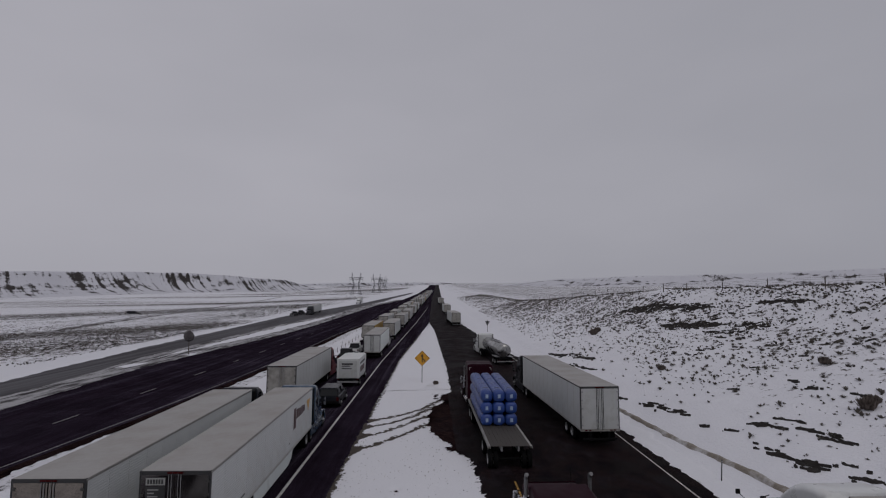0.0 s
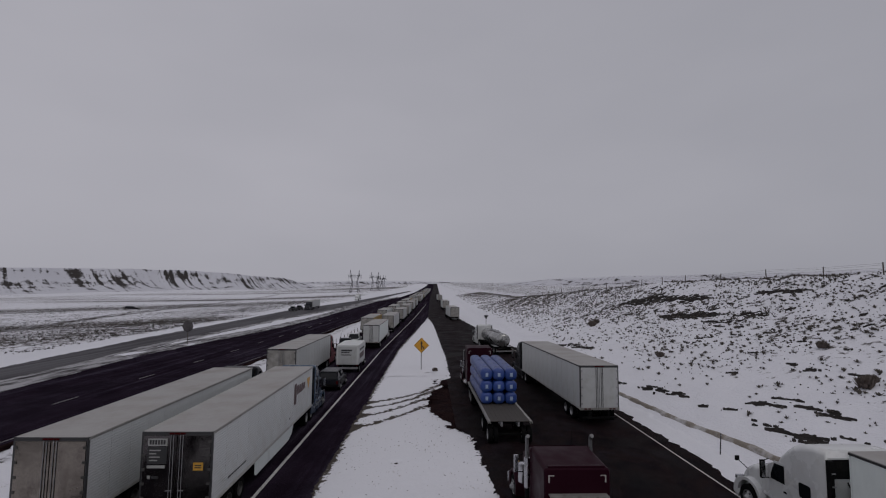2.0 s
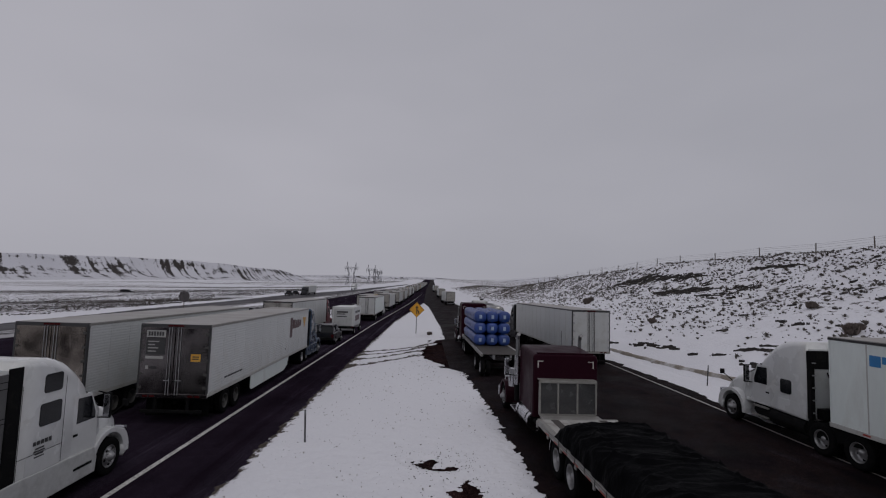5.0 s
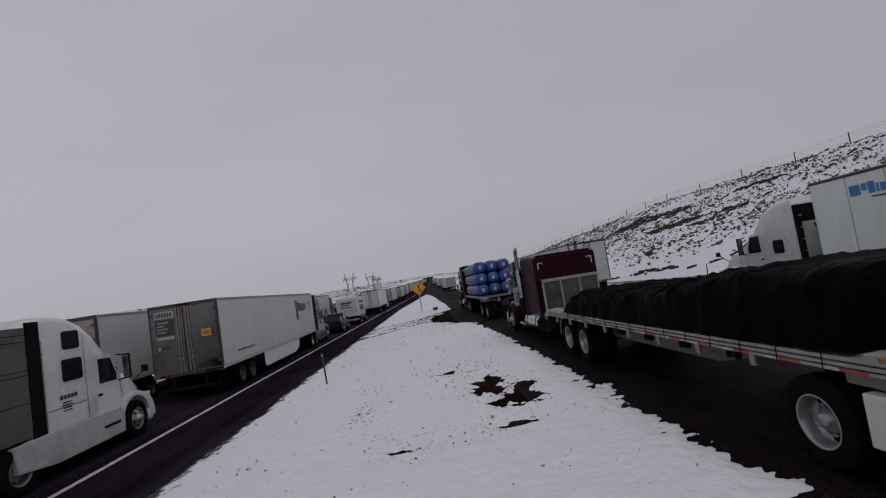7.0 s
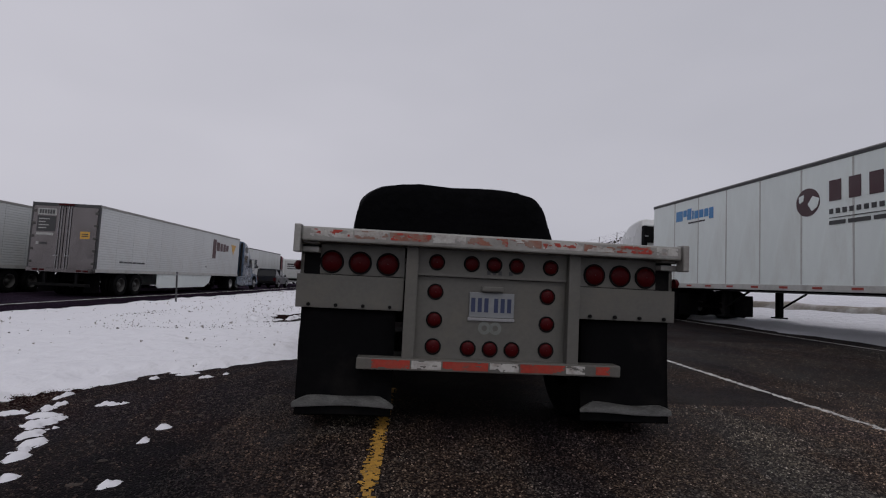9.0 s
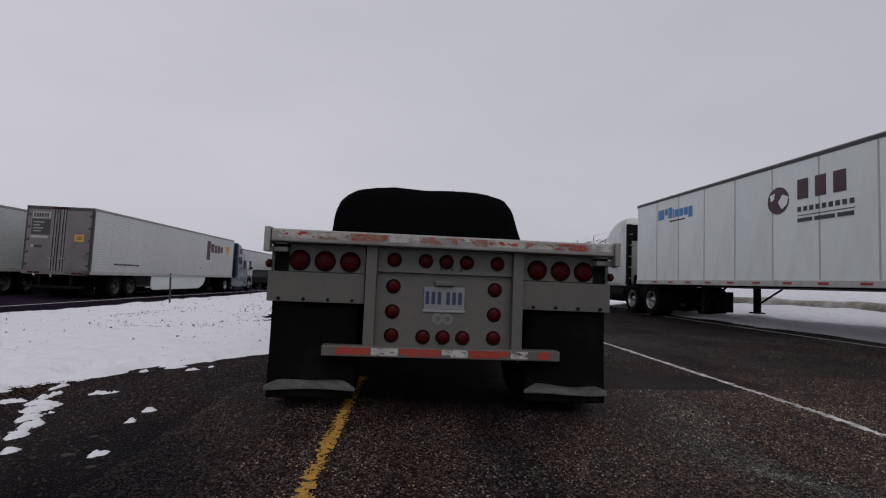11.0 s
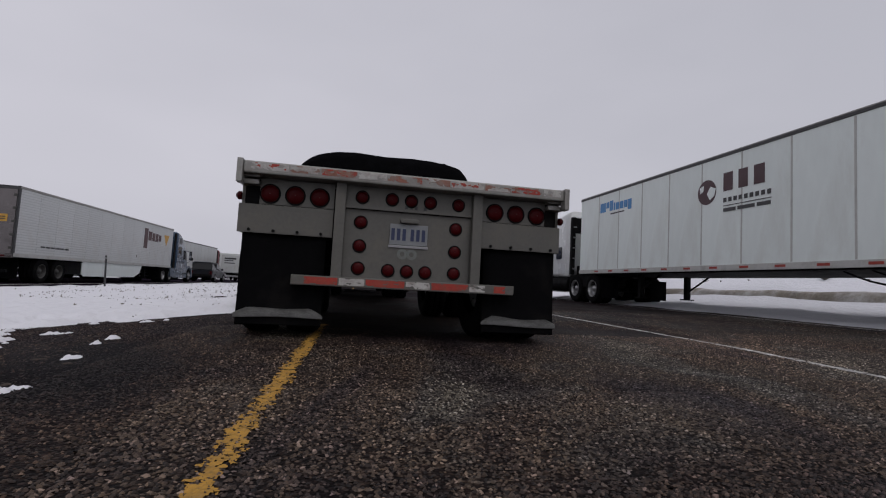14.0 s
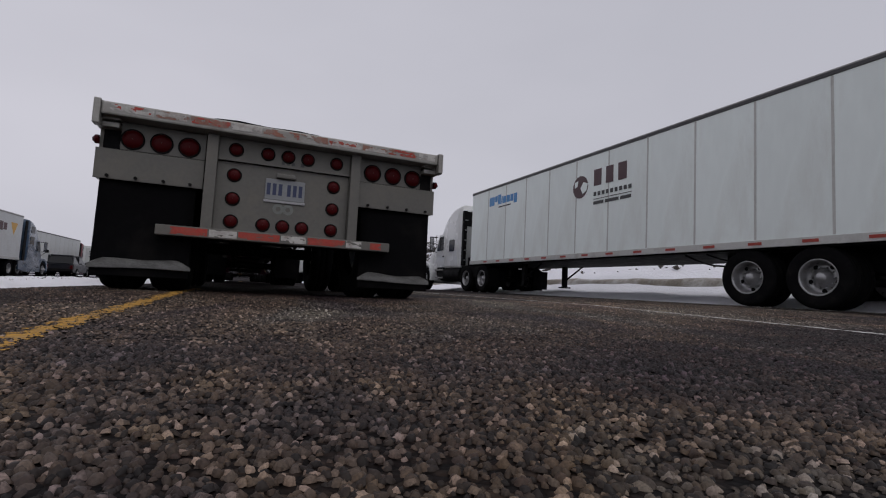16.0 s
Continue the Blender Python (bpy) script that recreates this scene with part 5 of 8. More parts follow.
def long_nose_tractor(m, label, paint="maroon", rack=True, group="stopped tractors", tall=0.0):
    """A square-cut tractor with a long hood, twin stacks and a window rack behind the sleeper."""
    p = M[paint]
    v = thing("semi_tractor", m, label, "truck", group)
    sl = part("sleeper", loft([ring(0.0, 1.06, 0.85, 2.84 + tall, 0.10), ring(0.06, 1.09, 0.82, 2.88 + tall, 0.12), ring(2.0, 1.09, 0.82, 2.98 + tall, 0.14), ring(2.05, 1.05, 0.85, 2.94 + tall, 0.14)]), p, v, smooth=False)
    cab = part("cab", loft([ring(2.05, 1.0, 0.85, 2.66, 0.14), ring(3.0, 1.0, 0.85, 2.66, 0.16), ring(3.25, 0.98, 0.85, 2.52, 0.14), ring(3.5, 0.96, 0.85, 1.92, 0.08)]), p, v)
    part("windscreen", prism([(3.27, 2.47), (3.30, 2.49), (3.52, 1.96), (3.49, 1.94)], -0.88, 0.88), M["glass"], cab)
    part("sun_visor", prism([(3.14, 2.62), (3.55, 2.44), (3.55, 2.47), (3.14, 2.66)], -0.95, 0.95), p, cab)
    hood = part("hood", loft([ring(3.42, 0.84, 0.80, 1.95, 0.16), ring(4.6, 0.72, 0.80, 1.86, 0.18), ring(5.6, 0.60, 0.70, 1.74, 0.16), ring(5.66, 0.56, 0.74, 1.68, 0.14)]), p, v)
    part("grille", box(-0.50, 0.50, 5.64, 5.70, 0.72, 1.66, 0.03), M["chrome"], hood)
    part("bumper", box(-1.22, 1.22, 5.78, 5.88, 0.34, 0.78, 0.04), M["chrome"], v)
    for s in (-1, 1):
        arc = [(4.85 + math.cos(radians(a)) * 0.60, 0.5 + math.sin(radians(a)) * 0.60) for a in range(-10, 191, 20)]
        outer = [(4.85 + math.cos(radians(a)) * 0.74 + (0.15 if a < 50 else 0), 0.5 + math.sin(radians(a)) * 0.70) for a in range(190, -14, -20)]
        part("fender", prism(arc + outer, 0.62 if s > 0 else -1.2, 1.2 if s > 0 else -0.62, 0.02), p, v)
        part("headlamp", box(s * 0.86 - 0.14, s * 0.86 + 0.14, 5.40, 5.58, 1.02, 1.24, 0.05), M["chrome"], v)
        d = panel(v, "door", [(2.25, 0.92), (2.25, 2.5), (3.1, 2.48), (3.3, 1.9), (3.3, 0.92)], 1.0, s, p, 0.014)
        panel(d, "door_window", [(2.38, 1.78), (2.38, 2.40), (3.02, 2.38), (3.18, 1.92), (3.18, 1.78)], 1.0, s, M["glass"], 0.02)
        panel(sl, "sleeper_panel", rrect(0.25, 1.85, 0.95, 1.45, 0.04), 1.09, s, p, 0.008)
        # stack
        st = part("exhaust_stack", rod((s * 1.18, 2.12, 0.9), (s * 1.18, 2.12, 1.5), 0.09, 16), M["black"], v)
        part("heat_guard", rod((s * 1.18, 2.12, 1.5), (s * 1.18, 2.12, 2.55), 0.105, 18), M["chrome"], st, "perforated chrome guard")
        part("stack_tip", tube([(s * 1.18, 2.12, 2.55), (s * 1.18, 2.12, 3.18), (s * 1.18, 2.06, 3.30), (s * 1.18, 1.93, 3.36)], 0.068, 14), M["stack"], st)
        part("fuel_tank", rod((s * 0.93, 0.15, 0.66), (s * 0.93, 2.0, 0.66), 0.31, 22), M["chrome"], v)
        for y in (0.45, 1.7):
            part("tank_strap", rod((s * 0.93, y - 0.03, 0.66), (s * 0.93, y + 0.03, 0.66), 0.318, 22), M["black"], v)
        part("air_cleaner", rod((s * 1.03, 3.62, 1.15), (s * 1.03, 3.62, 1.85), 0.17, 18), M["chrome"], v)
        part("step", box(s * 1.0 - 0.2, s * 1.0 + 0.2, 2.25, 3.2, 0.46, 0.52, 0.01), M["chrome"], v)
        arcq = [(-3.05 + math.cos(radians(a)) * 0.60, 0.5 + math.sin(radians(a)) * 0.60) for a in range(5, 91, 17)]
        arcq += [(-3.05 + math.cos(radians(a)) * 0.625, 0.5 + math.sin(radians(a)) * 0.625) for a in range(90, 4, -17)]
        part("quarter_fender", prism(arcq, 0.62 if s > 0 else -1.2, 1.2 if s > 0 else -0.62), M["chrome"], v, "curved chrome quarter fender")
        # corner brackets of white tape on the back
        part("bracket_tape", box(s * 0.92 - 0.16 if s > 0 else -0.95, 0.95 if s > 0 else -0.76, -0.006, 0.004, 2.64 + tall, 2.675 + tall), M["white_tape"], sl)
        part("bracket_tape", box(s * 0.93 - 0.02, s * 0.93 + 0.02, -0.006, 0.004, 2.44 + tall, 2.637 + tall), M["white_tape"], sl)
    part("roof_spoiler_edge", box(-0.95, 0.95, 0.05, 0.20, 2.88 + tall, 2.94 + tall, 0.02), p, sl)
    part("aerial", rod((0.5, 2.2, 2.6), (0.5, 2.2, 3.5), 0.008, 6), M["black"], cab)
    mirror_set(v, 1.36, 3.25, 2.0, M["chrome"])
    if rack:
        r = part("window_rack", box(-0.93, 0.93, -0.30, -0.22, 0.95, 1.02), M["alu"], v, "aluminium headache rack with smoky panes")
        part("rack_rail", box(-0.95, 0.95, -0.32, -0.20, 2.00, 2.07, 0.01), M["alu"], r)
        for x in (-0.93, -0.33, 0.31, 0.93):
            part("rack_post", box(x - 0.028, x + 0.028, -0.30, -0.22, 1.0, 2.02), M["alu"], r)
        for x0, x1 in ((-0.90, -0.36), (-0.30, 0.28), (0.34, 0.90)):
            part("rack_pane", box(x0, x1, -0.27, -0.25, 1.02, 2.0), M["smoky"], r)
        part("rack_roof", box(-0.95, 0.95, -0.30, 0.0, 2.07, 2.10), M["alu"], r)
    part("frame_deck", box(-0.55, 0.55, -4.7, -0.2, 0.885, 0.92), M["alu"], v)
    part("deck_box", box(-0.95, 0.95, -1.5, -0.4, 0.93, 1.0, 0.02), M["alu"], v)
    part("cab_marker_bar", box(-0.5, 0.5, 2.3, 2.36, 2.66, 2.70, 0.01), M["amber_lens"], cab)
    chassis(v, (-3.05, -4.25), 4.85, 5.7, 0.5, 1.2)
    return v


M["smoky"] = material("smoky_rack_pane", (0.05, 0.05, 0.052), 0.2, vary=0.3, scale=3, fine=20, bump=0.03)


# ---- loads ----
def tarp_load(m, L, label):
    """A humped tarpaulin over a long low load."""
    b = bmesh.new()
    n, k = 210, 44
    rings = []
    for j in range(n + 1):
        y = L * j / n
        end = min(1.0, (y + 0.03) / 0.09, (L - y + 0.02) / 0.5) ** 0.5
        fall = lerp_table(y, ((0, 0.78), (0.3, 0.84), (1.6, 0.82), (2.8, 0.73), (4.0, 0.62), (5.6, 0.54), (L, 0.50)))
        half = lerp_table(y, ((0, 1.05), (0.4, 1.09), (3.5, 1.10), (L, 1.12)))
        row = []
        for i in range(k + 1):
            u = i / k * 2 - 1
            a = abs(u)
            th = math.pi * (1 - (u + 1) / 2)
            prof = abs(math.sin(th)) ** (0.34 if u < 0 else 0.20)
            x = half * math.copysign(abs(math.cos(th)) ** 0.40, math.cos(th)) * (1 + 0.08 * (1 - prof))
            crease = max(0.0, 0.16 - abs(noise.noise((x * 1.1 + y * 0.7, y * 1.1 - x * 0.4, 2.0)))) + 0.8 * max(0.0, 0.14 - abs(noise.noise((x * 2.4 - y * 0.9, y * 2.1, 6.0))))
            strap = max(0.0, 1 - abs((y + 0.2) % 1.22 - 0.61) / 0.07)
            fold = 0.30 * crease - 0.01 + 0.025 * noise.noise((x * 0.9, y * 0.9, 8.0)) * min(1, y) + 0.022 * math.sin(y * 6 + 2.2 * u + 3 * noise.noise((y, u, 0))) * (0.3 + a) - 0.018 * strap
            fold *= lerp_table(y, ((0, 0.25), (0.8, 0.4), (2.5, 1.0)))
            z = fall * end * prof + fold * (0.25 + prof)
            if a > 0.985:
                z = 0.0
            if u > 0.3 and y < 0.5:
                x += (0.5 - y) * 0.42 * (u - 0.3) * (1 - prof)
            row.append(b.verts.new((x + 0.03 * noise.noise((y * 3, u * 4, 7)) + (0.05 * (0.16 - abs(noise.noise((y * 2.2, z * 1.4, 4)))) * min(1, a * 1.4) * (1 if u > 0 else -1)), y + (0.05 * noise.noise((u * 3, 1, 1)) if j in (0, n) else 0), max(0.006, z))))
        rings.append(row)
    for a, c in zip(rings[:-1], rings[1:]):
        for i in range(k):
            b.faces.new((a[i], a[i + 1], c[i + 1], c[i]))
    b.faces.new(rings[0][::-1])
    b.faces.new(rings[-1])
    ob = part("tarpaulin_load", b, M["tarp"], smooth=True)
    ob.matrix_basis = m
    for s in (-1, 1):
        for q in range(int(L / 0.61)):
            y = 0.25 + q * 0.61
            part("rubber_strap", tube([(s * 1.17, y, 0.20 + 0.05 * (q % 2)), (s * 1.215, y + 0.02, 0.02), (s * 1.218, y + 0.03, -0.15)], 0.007, 5), M["flap"], ob, "thin black rubber tie-down strap")
    return tagged(ob, label, "tarpaulin")


def bundle(m, L=7.0, r=0.40):
    """One bundle of pipes wrapped in blue plastic, with puckered ends."""
    v = thing("wrapped_bundle", m, "blue plastic wrapped bundle stacked on the flatbed trailer", "bundle", "blue bundles")
    b = bmesh.new()
    rings = []
    prof = [(-0.02, 0.02), (0.0, r * 0.55), (0.03, r * 0.82), (0.12, r * 0.97)] + [(0.12 + (L - 0.24) * i / 14, r * (0.985 if i % 2 else 1.0)) for i in range(1, 14)] + [(L - 0.12, r * 0.97), (L - 0.03, r * 0.82), (L, r * 0.5), (L + 0.02, 0.02)]
    for y, q in prof:
        rings.append([(math.copysign(abs(math.cos(2 * math.pi * i / 20)) ** 0.72, math.cos(2 * math.pi * i / 20)) * q, y, math.copysign(abs(math.sin(2 * math.pi * i / 20)) ** 0.72, math.sin(2 * math.pi * i / 20)) * q * 0.94) for i in range(20)])
    loft(rings, b)
    part("wrap", b, M["blue_wrap"], v, smooth=True)
    part("end_label", box(-0.085, 0.085, -0.035, -0.012, -0.12, 0.12, 0.004), M["pale_label"], v, "pale blue paper label")
    for y in (0.9, 2.6, 4.4, 6.1):
        part("strap", lathe([(r * 0.99, y - 0.025), (r * 1.02, y - 0.02), (r * 1.02, y + 0.02), (r * 0.99, y + 0.025)], 20, 'Y'), M["bar_dark"], v)
    return v


# ---- tanker ----
def tanker(m, label):
    v = thing("tank_trailer", m, label, "trailer", "stopped trailers")
    L = 11.5
    shell = lathe([(0.02, 0.0), (0.5, 0.03), (0.82, 0.14), (0.9, 0.3), (0.9, L - 0.3), (0.82, L - 0.14), (0.5, L - 0.03), (0.02, L)], 32, 'Y')
    part("tank", shell, M["alu_bright"], v, "dull bare metal tank shell", smooth=True).location = (0, 0.2, 1.95)
    for y in (1.2, 3.4, 5.8, 8.2, 10.4):
        part("tank_band", lathe([(0.90, y - 0.04), (0.93, y - 0.03), (0.93, y + 0.03), (0.90, y + 0.04)], 32, 'Y'), M["galv"], v).location = (0, 0.2, 1.95)
    part("walkway", box(-0.3, 0.3, 3.0, 8.8, 2.86, 2.92, 0.01), M["galv"], v)
    for y in (4.2, 6.0, 7.8):
        part("hatch", rod((0, y, 2.90), (0, y, 3.05), 0.24, 16), M["galv"], v)
    part("ladder", tube([(-0.2, 0.1, 1.2), (-0.2, 0.1, 2.8)], 0.02, 6), M["galv"], v)
    part("ladder", tube([(0.2, 0.1, 1.2), (0.2, 0.1, 2.8)], 0.02, 6), M["galv"], v)
    part("sub_frame", box(-0.5, 0.5, 0.3, L - 0.5, 0.85, 1.08), M["black"], v)
    part("rear_bumper", box(-1.2, 1.2, -0.1, 0.0, 0.48, 0.62, 0.01), M["galv"], v)
    for s in (-1, 1):
        part("fender", box(s * 0.92 - 0.32, s * 0.92 + 0.32, 0.6, 3.2, 1.06, 1.10, 0.02), M["galv"], v)
        part("landing_leg", box(s * 0.7 - 0.06, s * 0.7 + 0.06, 8.0, 8.14, 0.3, 0.9), M["black"], v)
        part("tail_lamp", box(s * 0.9 - 0.1, s * 0.9 + 0.1, -0.13, -0.1, 0.66, 0.76, 0.01), M["red_lens"], v)
    tandem(v, (1.25, 2.5), 1.22)
    return v


M["alu_bright"] = material("bare_tank_metal", (0.30, 0.30, 0.295), 0.24, metal=0.95, vary=0.1, scale=1.0, fine=20, dirt=(0.3, 0.28, 0.25), dirt_amount=0.35, dirt_scale=1.2, stretch=(1, 0.2, 1))


# ---- small vehicles ----
def light_vehicle(m, kind, paint, label, group=""):
    v = thing({"pickup": "pickup_truck", "suv": "car", "car": "car"}[kind], m, label, "pickup" if kind == "pickup" else "car", group)
    p = M[paint]
    L = {"pickup": 5.7, "suv": 4.8, "car": 4.6}[kind]
    belt, roof = {"pickup": (1.15, 1.88), "suv": (1.08, 1.78), "car": (0.92, 1.45)}[kind]
    low = 0.38 if kind != "car" else 0.26
    part("body", loft([ring(0.0, 0.86, low + 0.12, belt - 0.06, 0.1), ring(0.10, 0.93, low, belt, 0.1), ring(L * 0.30, 0.95, low, belt, 0.08), ring(L * 0.66, 0.95, low, belt - 0.01, 0.08), ring(L * 0.72, 0.94, low, belt - 0.04, 0.12),
                       ring(L - 0.25, 0.90, low, belt - 0.16, 0.14), ring(L, 0.80, low + 0.08, belt - 0.32, 0.14)]), p, v, smooth=False)
    c0, c1 = {"pickup": (0.34, 0.72), "suv": (0.01, 0.70), "car": (0.12, 0.70)}[kind]
    part("cabin_glass", loft([ring(L * c0 + 0.0, 0.86, belt - 0.02, belt + 0.02, 0.01), ring(L * c0 + 0.22, 0.84, belt - 0.02, roof - 0.07, 0.1, top=0.72), ring(L * (c1 - 0.14), 0.84, belt - 0.02, roof - 0.06, 0.1, top=0.72), ring(L * c1, 0.84, belt - 0.03, belt + 0.01, 0.01)]), M["glass"], v)
    part("roof", loft([ring(L * c0 + 0.16, 0.72, roof - 0.10, roof - 0.02, 0.04), ring(L * c0 + 0.4, 0.74, roof - 0.10, roof, 0.05), ring(L * (c1 - 0.14), 0.72, roof - 0.10, roof - 0.02, 0.05), ring(L * (c1 - 0.10), 0.70, roof - 0.14, roof - 0.08, 0.04)]), p, v)
    for s in (-1, 1):
        for y in (L * c0 + 0.14, L * (c0 + c1) / 2 - 0.1):
            part("pillar", box(s * 0.79 - 0.05, s * 0.79 + 0.05, y, y + 0.12, belt - 0.02, roof - 0.06), p, v)
        part("tail_lamp", box(s * 0.80 - 0.10, s * 0.80 + 0.10, -0.012, 0.06, belt - 0.42, belt - 0.12, 0.02), M["red_lens"], v)
        part("headlamp", box(s * 0.66 - 0.16, s * 0.66 + 0.16, L - 0.10, L + 0.0, belt - 0.52, belt - 0.36, 0.03), M["chrome"], v)
        part("mirror", box(s * 1.02 - 0.09, s * 1.02 + 0.09, L * c1 - 0.5, L * c1 - 0.38, belt, belt + 0.2, 0.03), p, v)
        for y in (L * 0.2, L * 0.80):
            wheel(v, s * 0.84, y, s, 0.38 if kind != "car" else 0.32, 0.24, False)
    part("rear_bumper", box(-0.88, 0.88, -0.10, 0.05, low + 0.08, low + 0.30, 0.03), M["chrome" if kind == "pickup" else "black"], v)
    if kind == "pickup":
        part("bed_liner", box(-0.82, 0.82, 0.10, L * 0.33, belt - 0.06, belt + 0.012), M["black"], v)
    return v


def moving_truck(m, label):
    v = thing("moving_truck", m, label, "truck", "stopped trucks")
    part("cargo_box", box(-1.22, 1.22, 0, 5.4, 0.95, 3.05, 0.04), M["ribbed_panel"], v)
    part("attic", loft([ring(5.38, 1.20, 2.0, 3.03, 0.08), ring(6.2, 1.16, 2.15, 3.0, 0.2), ring(6.35, 1.0, 2.4, 2.9, 0.2)]), M["white_panel"], v)
    part("cab", loft([ring(5.4, 1.0, 0.5, 2.1, 0.12), ring(6.3, 1.0, 0.5, 2.1, 0.14), ring(6.7, 0.96, 0.5, 1.45, 0.1), ring(7.5, 0.88, 0.5, 1.2, 0.14)]), M["white_paint"], v)
    for s in (-1, 1):
        panel(v, "door_window", [(5.65, 1.4), (5.65, 2.0), (6.25, 1.98), (6.5, 1.45), (6.5, 1.4)], 0.99, s, M["glass"], 0.02)
        part("side_graphic", box(s * 1.222 - 0.004, s * 1.222 + 0.004, 0.8, 4.2, 1.5, 2.1), M["logo_red"], v)
        part("side_bar", box(s * 1.222 - 0.004, s * 1.222 + 0.004, 0.8, 4.6, 2.35, 2.6), M["bar_dark"], v)
        wheel(v, s * 1.02, 1.3, s, 0.40, 0.26)
        wheel(v, s * 0.94, 6.6, s, 0.40, 0.24, False)
        part("tail_lamp", box(s * 1.05 - 0.08, s * 1.05 + 0.08, -0.02, 0.02, 0.80, 0.92, 0.01), M["red_lens"], v)
    part("rear_door", box(-1.0, 1.0, -0.02, 0.0, 1.0, 2.85, 0.01), M["white_door"], v)
    bars(v, [(-0.7, 0.5, -0.026, -0.020, 2.40, 2.58), (-0.7, 0.2, -0.026, -0.020, 2.22, 2.32), (-0.7, 0.4, -0.026, -0.020, 1.95, 2.05)], M["bar_dark"])
    part("rear_bumper", box(-1.15, 1.15, -0.15, 0.0, 0.50, 0.68, 0.02), M["galv"], v)
    part("frame", box(-0.5, 0.5, 0.1, 6.9, 0.55, 0.93), M["black"], v)
    return v


# ---- far trucks, only a few pieces each ----
def far_wheel(v, x, y, s):
    share("wheel", keep("far_tyre", lambda: lathe([(0.02, -0.15), (0.28, -0.15), (0.30, -0.10), (0.46, -0.15), (0.5, -0.10), (0.5, 0.10), (0.46, 0.15), (0.02, 0.15)], 16), M["rubber"]), pose(x, y, 0.5), v)


def far_trailer(m, label, L=16.15, H=3.8, side="white_panel", door="white_door"):
    v = thing("box_trailer", m, label, "trailer", "far trailers")
    part("body", box(-1.29, 1.29, 0.05, L, 1.02, H - 0.03, 0.02), M[side], v)
    part("roof", box(-1.295, 1.295, 0.03, L + 0.005, H - 0.03, H, 0.01), M["roof"], v)
    for s in (-1, 1):
        part("door", box(0.03 if s > 0 else -1.2, 1.2 if s > 0 else -0.03, -0.01, 0.046, 1.12, H - 0.15, 0.006), M[door], v)
        for y in (1.9, 3.1):
            far_wheel(v, s * 1.05, y, s)
    part("rear_frame", box(-1.29, 1.29, 0.0, 0.05, 0.98, H - 0.01), M["bar_dark"], v)
    part("chassis", box(-0.6, 0.6, 0.2, L - 0.4, 0.72, 1.0), M["black"], v)
    part("rear_bumper", box(-1.1, 1.1, 0.0, 0.1, 0.45, 0.56), M["galv"], v)
    return v


def far_tractor(m, label, paint="white_paint", H=3.5):
    v = thing("semi_tractor", m, label, "truck", "far tractors")
    part("cab", loft([ring(0.0, 1.2, 0.9, H, 0.16), ring(0.95, 1.2, 0.9, H - 0.05, 0.24), ring(1.8, 1.16, 0.9, H - 0.46, 0.32), ring(2.46, 1.09, 0.9, H - 1.1, 0.14), ring(3.0, 1.04, 0.9, 1.92, 0.1)]), M[paint], v)
    part("hood", loft([ring(2.9, 0.98, 0.6, 1.9, 0.16), ring(3.7, 0.9, 0.5, 1.6, 0.3), ring(4.3, 0.75, 0.5, 1.2, 0.26)]), M[paint], v)
    part("frame", box(-0.5, 0.5, -2.8, 3.6, 0.6, 0.95), M["black"], v)
    part("windscreen", prism([(2.5, H - 1.15), (2.56, H - 1.15), (3.04, 1.97), (2.98, 1.95)], -0.92, 0.92), M["glass"], v)
    for s in (-1, 1):
        panel(v, "door_window", [(1.86, 1.72), (1.86, 2.3), (2.34, 2.28), (2.54, 1.88), (2.54, 1.72)], 1.12, s, M["glass"], 0.03)
        for y in (-0.7, -1.95, 3.3):
            far_wheel(v, s * 1.03, y, s)
    return v


# ---- the lines of vehicles ----
# flatbed nearest the end of the walk, with its tractor and load
fb_a = place(0.02, 0.0, 2.1)
flat_a = flatbed(fb_a, "aluminium flatbed trailer with spread axles and a cream toolbox", L=12.9, W=2.40, top=1.225, group="stopped trailers")
rear_of_flatbed(flat_a)
tarp_load(fb_a @ pose(-0.02, 2.5, 1.23), 8.6, "black tarpaulin lashed over a long load on the flatbed")
lum = part("dunnage_board", box(-0.95, 1.05, -0.05, 0.05, 0.0, 0.05, 0.006), M["timber"])
lum.matrix_basis = fb_a @ pose(-0.35, 2.2, 1.229, 0, 0, 9)
tagged(lum, "raw timber board lying on the flatbed deck", "timber")
long_nose_tractor(place(-0.34, 14.6, 1.6), "maroon long-nose tractor with chrome stacks and window rack")

# the flatbed with the blue bundles
fb_b = place(-0.6, 26.6, 1.2)
flatbed(fb_b, "flatbed trailer loaded with blue wrapped bundles", L=12.6, full=False, W=2.5, top=1.3, group="stopped trailers")
for i in range(3):
    for j in range(3):
        bundle(fb_b @ pose(-0.80 + i * 0.80, 4.2, 1.3 + 0.40 + j * 0.755), 7.4)
long_nose_tractor(place(-0.95, 41.2, 1.2), "dark maroon tractor ahead of the blue bundles", rack=False, tall=0.85)


def truck_prints(v, x, rows, mat):
    bars(v, [(x - 0.006, x + 0.004, y0, y1, z0, z1) if x < 0 else (x - 0.004, x + 0.006, y0, y1, z0, z1) for y0, y1, z0, z1 in rows], mat)


